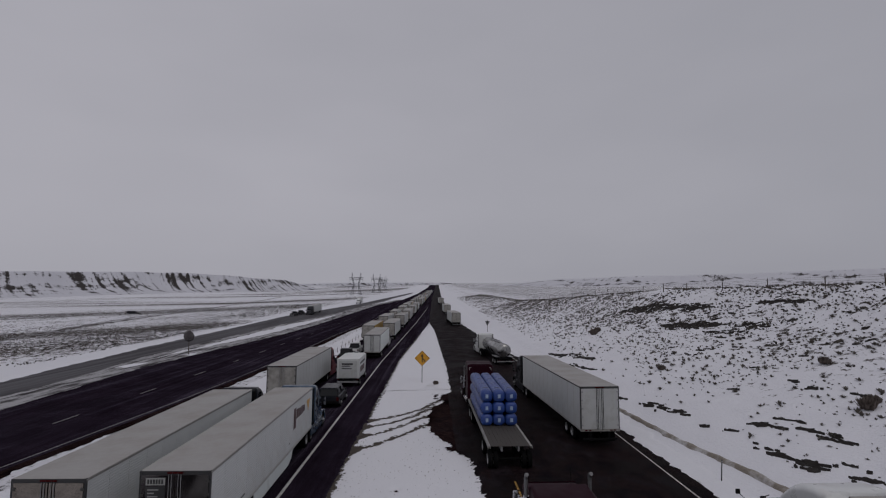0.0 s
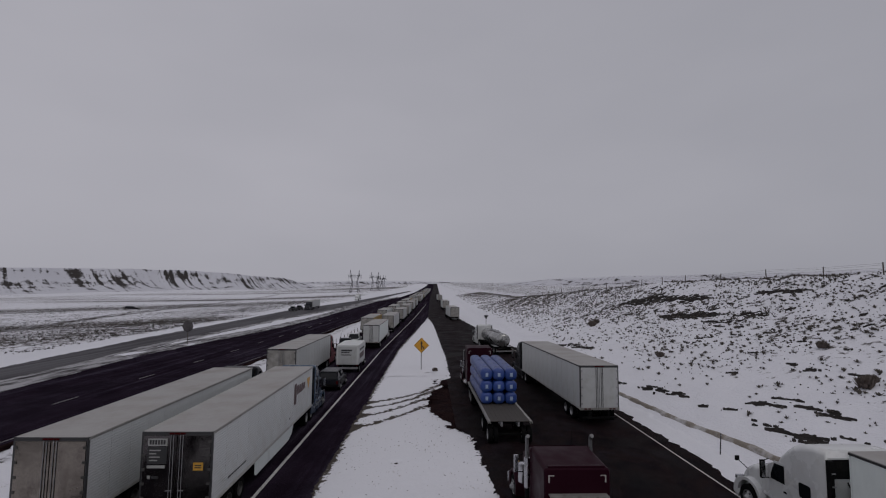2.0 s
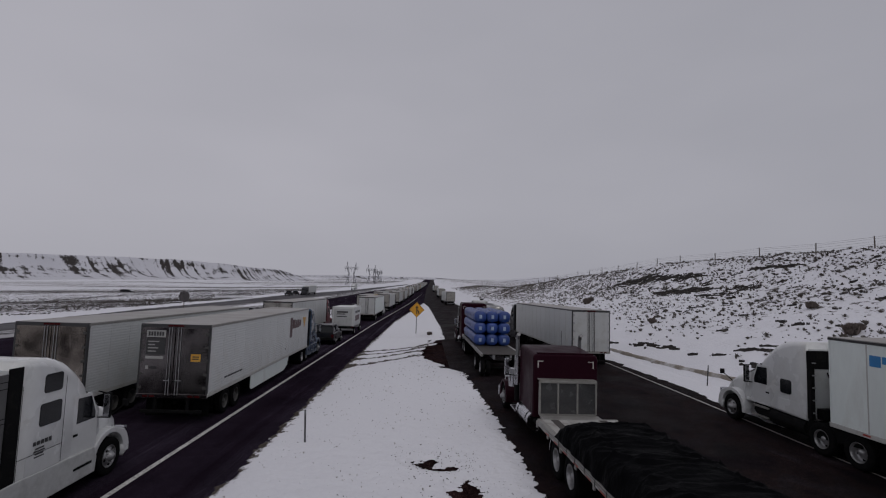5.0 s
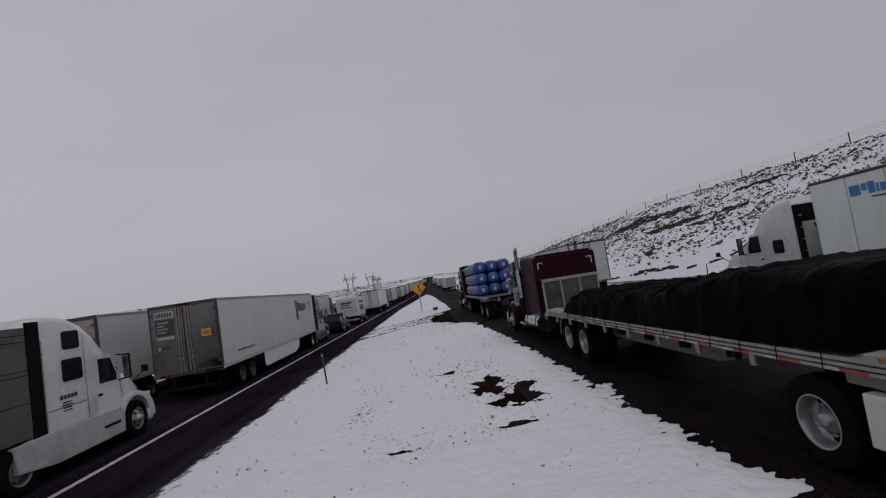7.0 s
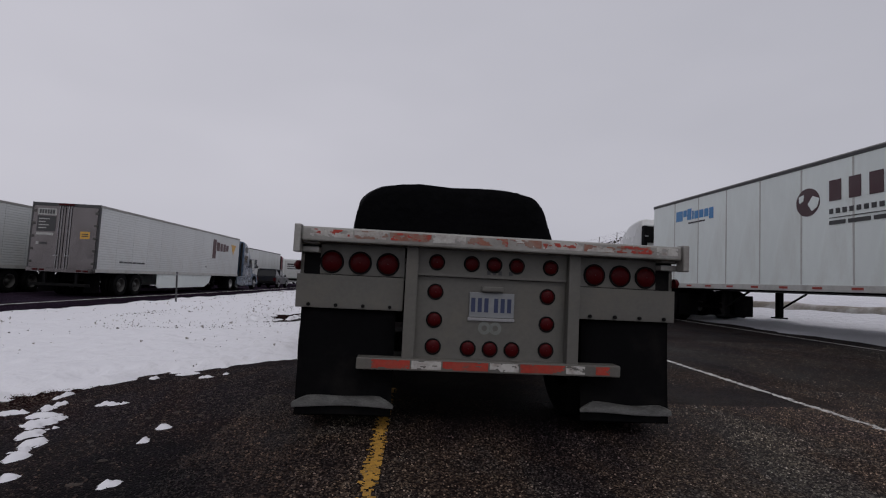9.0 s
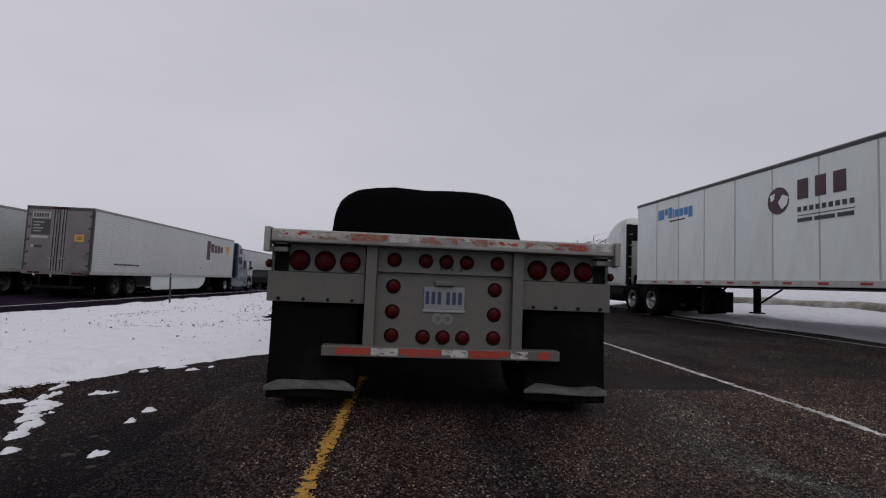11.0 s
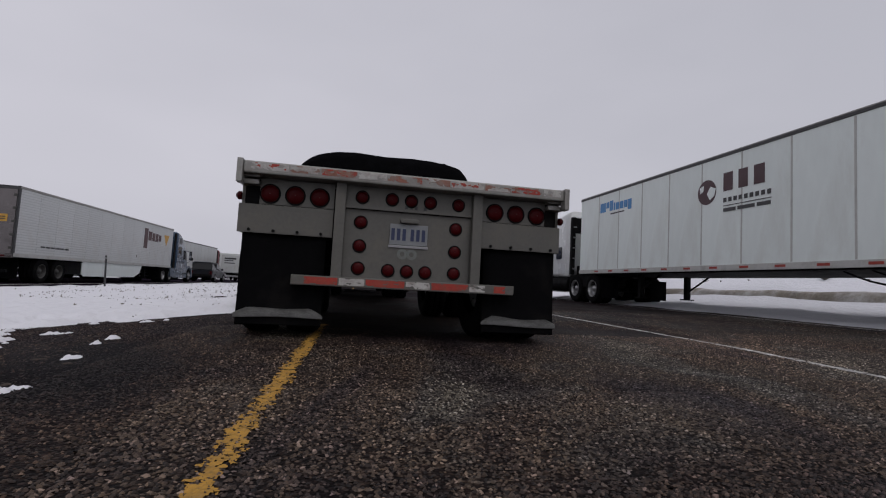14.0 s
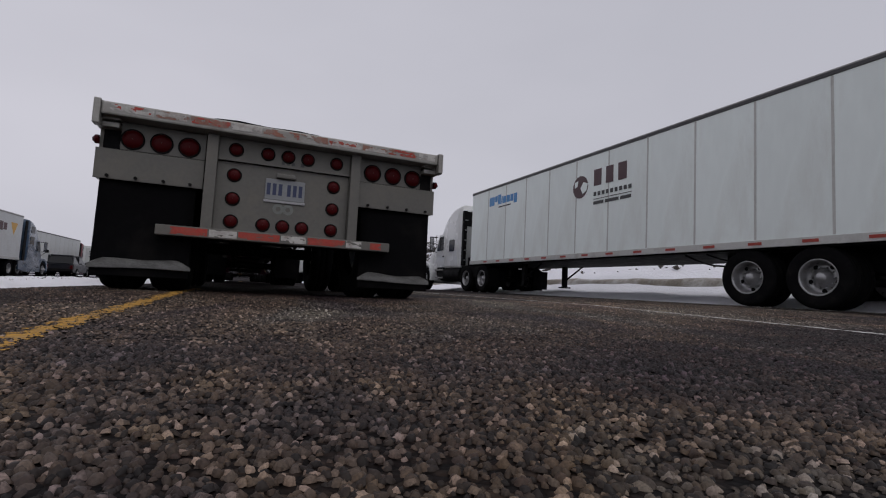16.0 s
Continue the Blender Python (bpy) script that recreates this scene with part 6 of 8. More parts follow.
# left queue, lane beside the edge line
v = dry_van(place(-14.45, 17.1, 0.7), "white box trailer with dark steel doors and a side skirt", H=3.7, side="ribbed_panel", door="steel_door", ribs=24, skirt=True, group="stopped trailers", grim=True)
bars(v, [(-1.05, -0.35, -0.022, -0.014, 3.20, 3.46)], M["bar_pale"], "door_sign")
bars(v, [(-1.05, -0.35, -0.022, -0.014, 2.55, 3.16)], M["bar_dark"], "door_sign")
bars(v, [(-0.99 + i * 0.10, -0.99 + i * 0.10 + 0.07, -0.028, -0.020, 3.25, 3.41) for i in range(6)], M["bar_dark"])
bars(v, [(-0.98, -0.98 + w, -0.028, -0.020, 3.02 - k * 0.12, 3.06 - k * 0.12) for k, w in enumerate((0.40, 0.25, 0.38, 0.30))], M["bar_pale"])
bars(v, [(-1.05, -0.40, -0.022, -0.014, 2.40, 2.50), (-1.02, -0.92, -0.022, -0.014, 2.02, 2.14)], M["bar_pale"])
bars(v, [(-0.88, -0.62, -0.022, -0.014, 2.03, 2.12)], M["bar_dark"])
bars(v, [(0.62, 0.98, -0.022, -0.014, 2.32, 2.60)], M["logo_gold"], "warning_sign")
bars(v, [(0.68, 0.92, -0.028, -0.020, 2.40, 2.44), (0.68, 0.92, -0.028, -0.020, 2.48, 2.52)], M["bar_dark"])
for k, (y0, y1, z0, z1) in enumerate(((11.4, 11.9, 2.1, 3.3), (12.0, 12.5, 2.6, 3.15), (12.6, 13.0, 2.6, 3.1), (13.1, 13.5, 2.6, 3.1), (13.6, 14.0, 2.65, 3.05))):
    truck_prints(v, 1.300, [(y0, y1, z0, z1)], M["logo_red"])
b = prism([(14.5, 3.15), (15.4, 3.15), (14.95, 2.45)], 1.294, 1.304)
part("shield_emblem", b, M["logo_gold"], v)
truck_prints(v, 1.300, [(1.6 + k * 0.34, 1.88 + k * 0.34, 1.45, 1.52) for k in range(6)], M["bar_dark"])
aero_tractor(place(-14.65, 34.2, 0.7), "steel blue sleeper tractor behind a dark pickup", "blue_paint", H=3.6)

light_vehicle(place(-14.3, 43.2, 0.5), "suv", "dark_paint", "black estate car with a red tail lamp", "stopped cars")
moving_truck(place(-14.3, 53.2, 0.5), "white moving truck with dark and red print")
dry_van(place(-14.6, 76.5, 0.3), "white box trailer with pale doors", H=3.75, group="stopped trailers", detail=1)
aero_tractor(place(-14.7, 93.6, 0.3), "white sleeper tractor in the stopped queue", H=3.5)
truck_prints(v, 1.300, [(10.5, 10.6, 1.5, 1.6)], M["bar_dark"])

# white sleeper tractor and its trailer, behind
cab = aero_tractor(place(-14.75, 8.95, 0.4), "white smooth sleeper tractor with dark sleeper windows", H=3.52)
bars(cab, [(1.226, 1.232, 0.42 + k * 0.115, 0.50 + k * 0.115, 1.62, 1.71) for k in range(5)], M["bar_dark"])
bars(cab, [(1.226, 1.232, 0.62 - w, 0.62 + w, 1.53 - k * 0.06, 1.56 - k * 0.06) for k, w in enumerate((0.13, 0.16, 0.12, 0.14))], M["bar_dark"])
for y_ in (0.0, 1.30):
    part("panel_gap", box(1.2235, 1.2275, y_, y_ + 0.012, 1.02, 3.0), M["bar_dark"], cab)
for s_ in (-1, 1):
    gp = part("gap_panel", box(s_ * 1.18 - 0.02, s_ * 1.18 + 0.02, -1.32, -0.364, 1.05, 3.32, 0.008), M["gap_grey"], cab, "dull grey panel closing the gap behind the sleeper")
    for z_ in (1.75, 2.32, 2.42, 3.02, 3.16):
        part("panel_rib", box(s_ * 1.20 - 0.006, s_ * 1.20 + 0.006, -1.31, -0.37, z_, z_ + 0.014), M["black"], gp)
part("belt_gap", box(1.2235, 1.2275, 0.014, 1.298, 1.44, 1.452), M["bar_dark"], cab)
v = dry_van(place(-14.7, -8.9, 0.4), "cream box trailer close behind a white tractor", H=3.6, group="stopped trailers")

# left queue, far lane
dry_van(place(-18.45, 16.3, 0.3), "pale grey ribbed box trailer with polished tan doors", H=3.72, side="ribbed_panel", door="tan_door", ribs=24, group="stopped trailers", grim=True)
aero_tractor(place(-18.55, 33.4, 0.3), "near-black sleeper tractor with snow on its roof", "dark_paint", H=3.6)
dry_van(place(-18.4, 42.8, 0.5), "grey box trailer hitched to a dark red tractor", H=3.8, side="ribbed_panel", door="grey_door", group="stopped trailers", L=15.6, grim=True)
aero_tractor(place(-18.55, 59.2, 0.5), "dark red sleeper tractor in the stopped queue", "red_paint", H=3.6)
light_vehicle(place(-18.2, 72.0, 0.5), "pickup", "dark_paint", "dark pickup truck waiting in the queue", "stopped cars")
light_vehicle(place(-18.2, 80.5, 0.5), "pickup", "white_paint", "white pickup truck waiting in the queue", "stopped cars")

# right side
dry_van(place(5.85, 30.7, 3.0), "grey-white box trailer with off-white double doors", H=3.8, group="stopped trailers", side="ribbed_panel")
aero_tractor(place(4.95, 47.9, 3.0), "black sleeper tractor with a white box trailer", "dark_paint", H=3.6)
v = dry_van(place(9.46, -2.78, 2.2), "long white box trailer with vertical seams and vinyl logos", H=3.75, group="stopped trailers", tape=True, axles=(4.03, 5.18))
# blue logo blocks, then the maroon emblem and its blocks
y = 14.75
for w, z0, z1 in ((0.34, 3.05, 3.36), (0.16, 3.16, 3.36), (0.20, 3.05, 3.38), (0.07, 3.05, 3.30), (0.19, 3.05, 3.28), (0.19, 3.05, 3.28), (0.18, 3.05, 3.28), (0.18, 2.97, 3.28)):
    truck_prints(v, -1.300, [(y - w, y, z0, z1)], M["logo_blue"])
    y -= w + 0.045
truck_prints(v, -1.300, [(13.3, 14.1, 2.93, 2.97)], M["bar_dark"])
part("round_emblem", disc(bmesh.new(), (-1.300, 9.75, 2.90), 0.30, 0.012, 'X', 30), M["logo_maroon"], v)
part("emblem_patch", prism([(9.62, 3.02), (9.45, 2.95), (9.50, 2.78), (9.64, 2.70), (9.74, 2.86)], -1.310, -1.305), M["white_panel"], v)
part("emblem_patch", prism([(9.98, 3.04), (9.84, 3.08), (9.86, 2.94), (9.96, 2.90)], -1.310, -1.305), M["white_panel"], v)
for y1, w in ((9.22, 0.27), (8.78, 0.25), (8.36, 0.27)):
    truck_prints(v, -1.300, [(y1 - w, y1, 2.84, 3.26)], M["logo_maroon"])
y = 9.22
for i in range(9):
    truck_prints(v, -1.300, [(y - 0.09, y, 2.58, 2.68)], M["bar_dark"])
    y -= 0.15
truck_prints(v, -1.300, [(7.92, 9.22, 2.49, 2.505)], M["bar_dark"])
y = 9.22
for w in (0.36, 0.46, 0.34):
    truck_prints(v, -1.300, [(y - w, y, 2.36, 2.44)], M["bar_dark"])
    y -= w + 0.06
txt = bpy.data.curves.new("unit_number", 'FONT')
txt.body, txt.size, txt.extrude = "553894", 0.24, 0.002
txt.materials.append(M["bar_dark"])
num = new("unit_number", txt)
num.parent = v
num.matrix_basis = Matrix(((0, 0, -1, -1.302), (-1, 0, 0, 3.0), (0, 1, 0, 1.38), (0, 0, 0, 1)))
# sagging brake hose under the floor
part("hanging_hose", tube([(-1.1, 6.6 - i * 0.22, 0.96 - 0.24 * math.sin(math.pi * i / 8)) for i in range(9)], 0.018, 6), M["black"], v)
part("hanging_hose", tube([(-1.0, 6.2 - i * 0.16, 0.98 - 0.16 * math.sin(math.pi * i / 8)) for i in range(9)], 0.014, 6), M["black"], v)
cab = aero_tractor(place(8.76, 14.30, 2.0), "white sleeper tractor with open gap to its trailer", H=3.45, front=3.85, nose=4.75, drive=(-0.55, -1.85), windows=1, fairing=False, extender=False, tank="black")
part("rear_wall", box(-1.02, 1.02, -0.045, -0.031, 1.05, 2.60, 0.006), M["white_door"], cab, "grey-white rear wall of the sleeper")
# solid black sheet stands in for the shaded hollow of the roof fairing
part("rear_opening_shade", box(-1.10, 1.10, -0.06, -0.031, 2.604, 3.20, 0.006), M["black"], cab, "black sheet for the shade in the open back of the roof fairing")
for s_ in (-1, 1):
    part("rear_post", box(s_ * 1.13 - 0.07, s_ * 1.13 + 0.07, -0.20, -0.031, 1.0, 3.20, 0.012), M["black"], cab)
    for k in range(5):
        part("post_rung", box(s_ * 1.06 - 0.10, s_ * 1.06 + 0.02, -0.23, -0.201, 1.2 + k * 0.4, 1.24 + k * 0.4, 0.006), M["galv"], cab)
for x, pts in ((-0.5, ((0, 2.5), (-0.12, 2.1), (-0.30, 1.7), (-0.25, 1.25))), (-0.35, ((0, 2.3), (-0.20, 1.9), (-0.36, 1.5), (-0.4, 1.2))), (0.1, ((0, 2.2), (-0.16, 1.8), (-0.30, 1.45), (-0.5, 1.3)))):
    part("air_line", tube([(x + 0.08 * k, -0.05 + y_, z_) for k, (y_, z_) in enumerate(pts)], 0.022, 6), M["black"], cab)
part("battery_box", box(-0.9, -0.2, -0.35, -0.06, 1.0, 1.35, 0.02), M["black"], cab)
for s_ in (-1, 1):
    part("side_skirt", prism([(-1.9, 0.62), (-1.9, 0.98), (2.55, 0.98), (2.6, 0.70), (2.4, 0.46), (0.1, 0.44)], s_ * 1.10 - 0.03, s_ * 1.10 + 0.03), M["black"], cab, "black chassis skirt")

# ahead on the slip road
tk = place(4.9, 66.5, 6.0)
tanker(tk, "bare metal tank trailer behind a pale tractor")
aero_tractor(place(3.5, 79.5, 6.0), "pale grey sleeper tractor hauling a tank trailer", H=3.3)
far_van = far_trailer(place(1.5, 141, 3), "pale grey box trailer far along the slip road", side="ribbed_panel", door="grey_door")

# the queue in the distance
far_cab = far_tractor(place(0.6, 158, 3), "white sleeper tractor far along the road")
far_vans = [(far_van, "pale grey box trailer far along the stopped queue"),
            (far_trailer(place(-14.55, 97 + 8, -0.3), "pale grey box trailer with dark doors in the queue", side="ribbed_panel", door="grey_door", H=3.7), "grey box trailer with dark doors far along the queue"),
            (far_trailer(place(-18.3, 100, -0.3), "mustard yellow box trailer in the queue", side="yellow_paint", door="grey_door", H=3.5), "mustard yellow box trailer far along the queue"),
            (far_van, "pale grey box trailer far along the stopped queue")]
far_cabs = [(far_cab, "white sleeper tractor far along the stopped queue"), (far_tractor(place(-14.4, 122.3, -0.3), "near-black sleeper tractor in the queue", "dark_paint"), "near-black sleeper tractor far along the queue"),
            (far_tractor(place(-18.2, 117.2, -0.3), "dark red sleeper tractor in the queue", "red_paint"), "dark red sleeper tractor far along the queue")]
rnd = random.Random(11)
yy = 130.0
for k in range(20):
    for lane in (0, 1):
        y = yy + lane * 7 + rnd.uniform(-2, 2)
        x = (-14.6 if lane else -18.4) + max(0, y - 120) * 0.012
        if rnd.random() < 0.85:
            a, c = rnd.choice(far_vans), rnd.choice(far_cabs)
            copy_thing(a[0], place(x, y, -0.6))["label"] = a[1]
            copy_thing(c[0], place(x + 0.15, y + 17.1, -0.6))["label"] = c[1]
    yy += 25 + rnd.uniform(0, 6)
for y, x in ((196, 0.5), (286, -0.5)):
    copy_thing(far_van, place(x, y, 2))
    copy_thing(far_cab, place(x - 0.4, y + 17.1, 2))
# on the far carriageways
light_vehicle(place(-61.0, 196, -3), "pickup", "dark_paint", "dark pickup truck stopped on the side road", "far vehicles")
light_vehicle(place(-60.6, 204, -3), "pickup", "dark_paint", "dark pickup truck stopped on the side road", "far vehicles")
tr = copy_thing(far_van, place(-57.0, 224, 182))
tr["label"] = "pale grey box trailer stopped on the side road"
aero_tractor(place(-56.5, 207.5, 182), "near-black sleeper tractor on the side road", "dark_paint", H=3.5)
copy_thing(far_van, place(-54.5, 335, 185))["label"] = "pale grey box trailer stopped on the side road"
copy_thing(far_cab, place(-53.2, 318, 185))["label"] = "pale tractor stopped on the side road"
for x, y in ((-168, 268), (-172, 272)):
    light_vehicle(pose(x, y, surf(x, y), 0, 0, -70), "suv", "dark_paint", "dark car on the distant track", "far vehicles")


# ---- median snow: a real layer with ragged edges over gravel ----
gravel = road_strip("gravel_apron", ((-300, -9.7), (300, -9.7)), ((-300, -2.8), (300, -2.8)), M["gravel"], up=-0.012, y0=-60, y1=50, n=20)
tagged(gravel, "dark wet gravel apron between the roads", "gravel", kind="structure")

RIGHT_EDGE = ((-60, -4.6), (-3, -5.2), (0.0, -4.5), (0.5, -4.15), (1.0, -3.8), (1.5, -3.55), (2.0, -3.2), (2.35, -2.75), (2.65, -2.2), (2.8, -1.78), (4, -1.85), (9.6, -2.1), (20, -2.3), (24, -2.5), (29, -2.85), (31.5, -3.1), (33, -4.5), (36, -5.4), (40, -5.5), (43, -5.0), (46, -3.9), (50, -3.2),
              (54, -3.3), (66, -3.3), (128, -4.8), (150, -6.0))
LEFT_EDGE = ((-60, -10.2), (20, -10.3), (40, -10.3), (76, -10.2), (123, -8.0), (150, -6.2))
HOLES = ((-4.95, 13.1, 0.5, 0.35), (-4.4, 12.6, 0.5, 0.25), (-3.85, 11.1, 0.45, 0.7), (-4.1, 9.9, 0.55, 0.4), (-3.55, 8.7, 0.62, 0.75), (-3.2, 9.7, 0.35, 0.4), (-3.9, 6.9, 0.45, 0.22), (-5.8, 6.6, 0.32, 0.2), (-7.0, 9.45, 0.18, 0.12),
         (-6.9, 24.5, 0.25, 0.2), (-5.2, 52.5, 0.9, 1.2), (-4.2, 47.5, 1.0, 1.5), (-2.6, 30.2, 0.5, 0.7), (-3.4, 31.2, 0.7, 1.0))
TRACKS = (((-10.3, 31.0), (-9.0, 32.0), (-7.2, 34.3), (-5.2, 37.5)), ((-10.2, 34.0), (-8.6, 35.2), (-7.0, 37.2), (-5.0, 40.5)), ((-10.2, 36.5), (-8.4, 37.6), (-6.6, 39.6), (-4.7, 43.5)), ((-10.0, 38.4), (-8.0, 39.8), (-6.0, 42.0), (-4.0, 46.5)))


def seg_dist(x, y, pts):
    best = 9.0
    for (ax, ay), (bx, by) in zip(pts[:-1], pts[1:]):
        t = max(0, min(1, ((x - ax) * (bx - ax) + (y - ay) * (by - ay)) / ((bx - ax) ** 2 + (by - ay) ** 2)))
        best = min(best, math.hypot(x - ax - t * (bx - ax), y - ay - t * (by - ay)))
    return best


def snow_depth(x, y):
    """Thickness of the median's snow; below zero the gravel shows."""
    d = min(x - lerp_table(y, LEFT_EDGE), lerp_table(y, RIGHT_EDGE) - x)
    big = noise.noise((x * 0.8, y * 0.8, 1.7))
    mid = noise.noise((x * 2.6, y * 2.6, 5.1))
    small = noise.noise((x * 8.0, y * 8.0, 9.4))
    tiny = noise.noise((x * 19.0, y * 19.0, 2.4))
    e = d + 0.10 + 0.12 * big + 0.13 * mid + 0.13 * small + 0.08 * tiny
    if y < 3:
        e += 0.12 * mid
    t = min(0.085, 0.16 * e)
    for cx, cy, rx, ry in HOLES:
        q = ((x - cx) / (1.25 * rx)) ** 2 + ((y - cy) / (1.25 * ry)) ** 2
        if q < 4:
            t -= 0.13 * max(0.0, 1.25 - q + 1.1 * mid + 0.9 * small + 0.5 * big)
    if 29 < y < 48:
        for tr_ in TRACKS:
            s = seg_dist(x, y, tr_)
            if s < 0.42:
                t -= (0.42 - s) * 0.09 * (0.8 + 0.6 * mid + 0.5 * small)
    if x < -9.2:
        t -= 0.05 * max(0.0, small + 0.3) * (-9.2 - x)
    if t > 0.0:
        t += 0.034 * mid + 0.020 * small + 0.05 * noise.noise((x * 0.5, y * 0.5, 4)) * min(1, t * 12)
    if -10.3 < x < -9.3:
        t += 0.05 * max(0.0, big + 0.3)
    # thin grass and grit poking through
    if t > 0.02 and y > 7 and noise.noise((x * 5.0, y * 3.5, 21.0)) + 0.4 * noise.noise((x * 16, y * 16, 3)) > 0.82:
        t = -0.01
    return t


def track_dirt(x, y):
    """Slush pressed grey by tyres."""
    if not 29 < y < 48:
        return 0.0
    return max(0.0, max(0.46 - 0.62 * seg_dist(x, y, tr_) for tr_ in TRACKS))


def snow_layer(name, xs, ys, mat, label):
    nx = len(xs)
    depth = [[snow_depth(x, y) for x in xs] for y in ys]
    verts, index, faces = [], {}, []

    def vert(i, j):
        if (i, j) not in index:
            x, y = xs[i], ys[j]
            index[(i, j)] = len(verts)
            verts.append((x, y, surf(x, y) + max(-0.03, depth[j][i])))
        return index[(i, j)]
    for j in range(len(ys) - 1):
        for i in range(nx - 1):
            if max(depth[j][i], depth[j][i + 1], depth[j + 1][i], depth[j + 1][i + 1]) > 0.0:
                faces.append((vert(i, j), vert(i + 1, j), vert(i + 1, j + 1), vert(i, j + 1)))
    me = bpy.data.meshes.new(name)
    me.from_pydata(verts, [], faces)
    at = me.attributes.new("bare", 'FLOAT', 'POINT')
    at.data.foreach_set("value", [(max(0.0, 0.42 - 0.5 * (x - lerp_table(y, LEFT_EDGE))) if x < -8 else 0.0) + track_dirt(x, y) for x, y, z in verts])
    me.materials.append(mat)
    me.shade_smooth()
    return tagged(new(name, me), label, "snow", kind="structure")


snow_layer("snow_median", [-10.8 + 0.07 * i for i in range(136)], [9.0 + 0.07 * j for j in range(146)], M["median"], "trampled snow with ragged melting edges over gravel")
snow_layer("snow_median", [-10.8 + 0.045 * i for i in range(212)], [-2.97 + 0.045 * j for j in range(267)], M["median"], "trampled snow with ragged melting edges over gravel")
snow_layer("snow_median", [-10.8 + 0.13 * i for i in range(74)], [19.10 + 0.14 * j for j in range(225)], M["median"], "trampled snow crossed by curved tyre tracks")
snow_layer("snow_median", [-10.8 + 0.25 * i for i in range(34)], [50.6 + 0.5 * j for j in range(200)], M["median"], "snow tapering to the point between two roads")

# thin patches of snow left on the gravel
PATCHES = ((-3.35, 1.25, 0.06, 0.13), (-3.18, 0.85, 0.08, 0.2), (-3.05, 0.6, 0.12, 0.12), (-2.92, 0.4, 0.15, 0.2), (-2.78, 0.15, 0.12, 0.16), (-2.62, -0.1, 0.1, 0.15), (-2.55, -0.3, 0.09, 0.1),
           (-3.15, -0.05, 0.19, 0.10), (-2.76, 0.89, 0.18, 0.07), (-2.96, 1.94, 0.09, 0.07), (-2.72, 2.1, 0.13, 0.08), (-2.45, 1.84, 0.1, 0.05), (-2.3, 1.95, 0.05, 0.04), (-1.98, 0.09, 0.07, 0.05),
           (-1.96, -0.15, 0.05, 0.05), (-3.8, 0.2, 0.16, 0.05), (-3.7, 0.36, 0.12, 0.05), (-3.35, 0.7, 0.16, 0.05), (-1.68, -1.52, 0.17, 0.09), (-1.8, -0.75, 0.06, 0.05), (-2.35, -0.6, 0.06, 0.05))


def patch_depth(x, y):
    best = -1.0
    for cx, cy, rx, ry in PATCHES:
        q = ((x - cx) / (0.8 * rx)) ** 2 + ((y - cy) / (0.85 * ry)) ** 2
        if q < 4:
            best = max(best, 0.62 - q)
    if best < -0.99:
        return -1.0
    best = min(best, 0.6) + 0.9 * noise.noise((x * 13, y * 11, 3)) + 0.8 * noise.noise((x * 31, y * 31, 7))
    return min(0.022, 0.03 * best)


verts, index, faces = [], {}, []
px_, py_ = [-4.1 + 0.018 * i for i in range(148)], [-1.8 + 0.018 * j for j in range(230)]
deep = [[patch_depth(x, y) for x in px_] for y in py_]
for j in range(len(py_) - 1):
    for i in range(len(px_) - 1):
        if max(deep[j][i], deep[j][i + 1], deep[j + 1][i], deep[j + 1][i + 1]) > 0:
            quad = []
            for q in ((i, j), (i + 1, j), (i + 1, j + 1), (i, j + 1)):
                if q not in index:
                    index[q] = len(verts)
                    d = deep[q[1]][q[0]]
                    verts.append((px_[q[0]], py_[q[1]], surf(px_[q[0]], py_[q[1]]) + (d + 0.004 if d > 0 else -0.006)))
                quad.append(index[q])
            faces.append(quad)
me = bpy.data.meshes.new("snow_patches")
me.from_pydata(verts, [], faces)
me.materials.append(M["median"])
me.shade_smooth()
tagged(new("snow_patches", me), "small melting patches of snow on the muddy gravel", "snow", kind="stuff")

# crumbs of soil scattered over the median snow, thickest round the bare holes
rng = np.random.default_rng(31)
gv, gf = [], []
while len(gf) < 4 * 1500:
    if rng.random() < 0.55:
        cx, cy, rx, ry = HOLES[rng.integers(0, 9)]
        x, y = cx + rng.normal(0, 1.3) * rx, cy + rng.normal(0, 1.5) * max(ry, 0.4)
    else:
        x, y = rng.uniform(-9.9, -2.2), rng.uniform(1.0, 34.0)
    d = snow_depth(x, y)
    if d < 0.01 or noise.noise((x * 0.7, y * 0.5, 17)) < rng.uniform(-0.5, 0.3):
        continue
    r = rng.uniform(0.006, 0.020) * (1 + 0.03 * y) * (1.5 if rng.random() < 0.1 else 1)
    i, a = len(gv), rng.uniform(0, 6.28)
    gv += [(x + math.cos(a + q * 1.571) * r * rng.uniform(0.6, 1.5), y + math.sin(a + q * 1.571) * r * rng.uniform(0.6, 1.5), surf(x, y) + d - 0.012) for q in range(4)] + [(x, y, surf(x, y) + d + r * 0.7)]
    gf += [(i + q, i + (q + 1) % 4, i + 4) for q in range(4)]
me = bpy.data.meshes.new("soil_crumbs")
me.from_pydata(gv, [], gf)
me.materials.append(M["soil_crumb"])
tagged(new("soil_crumbs", me), "dark crumbs of soil scattered on the snow", "soil", kind="stuff")

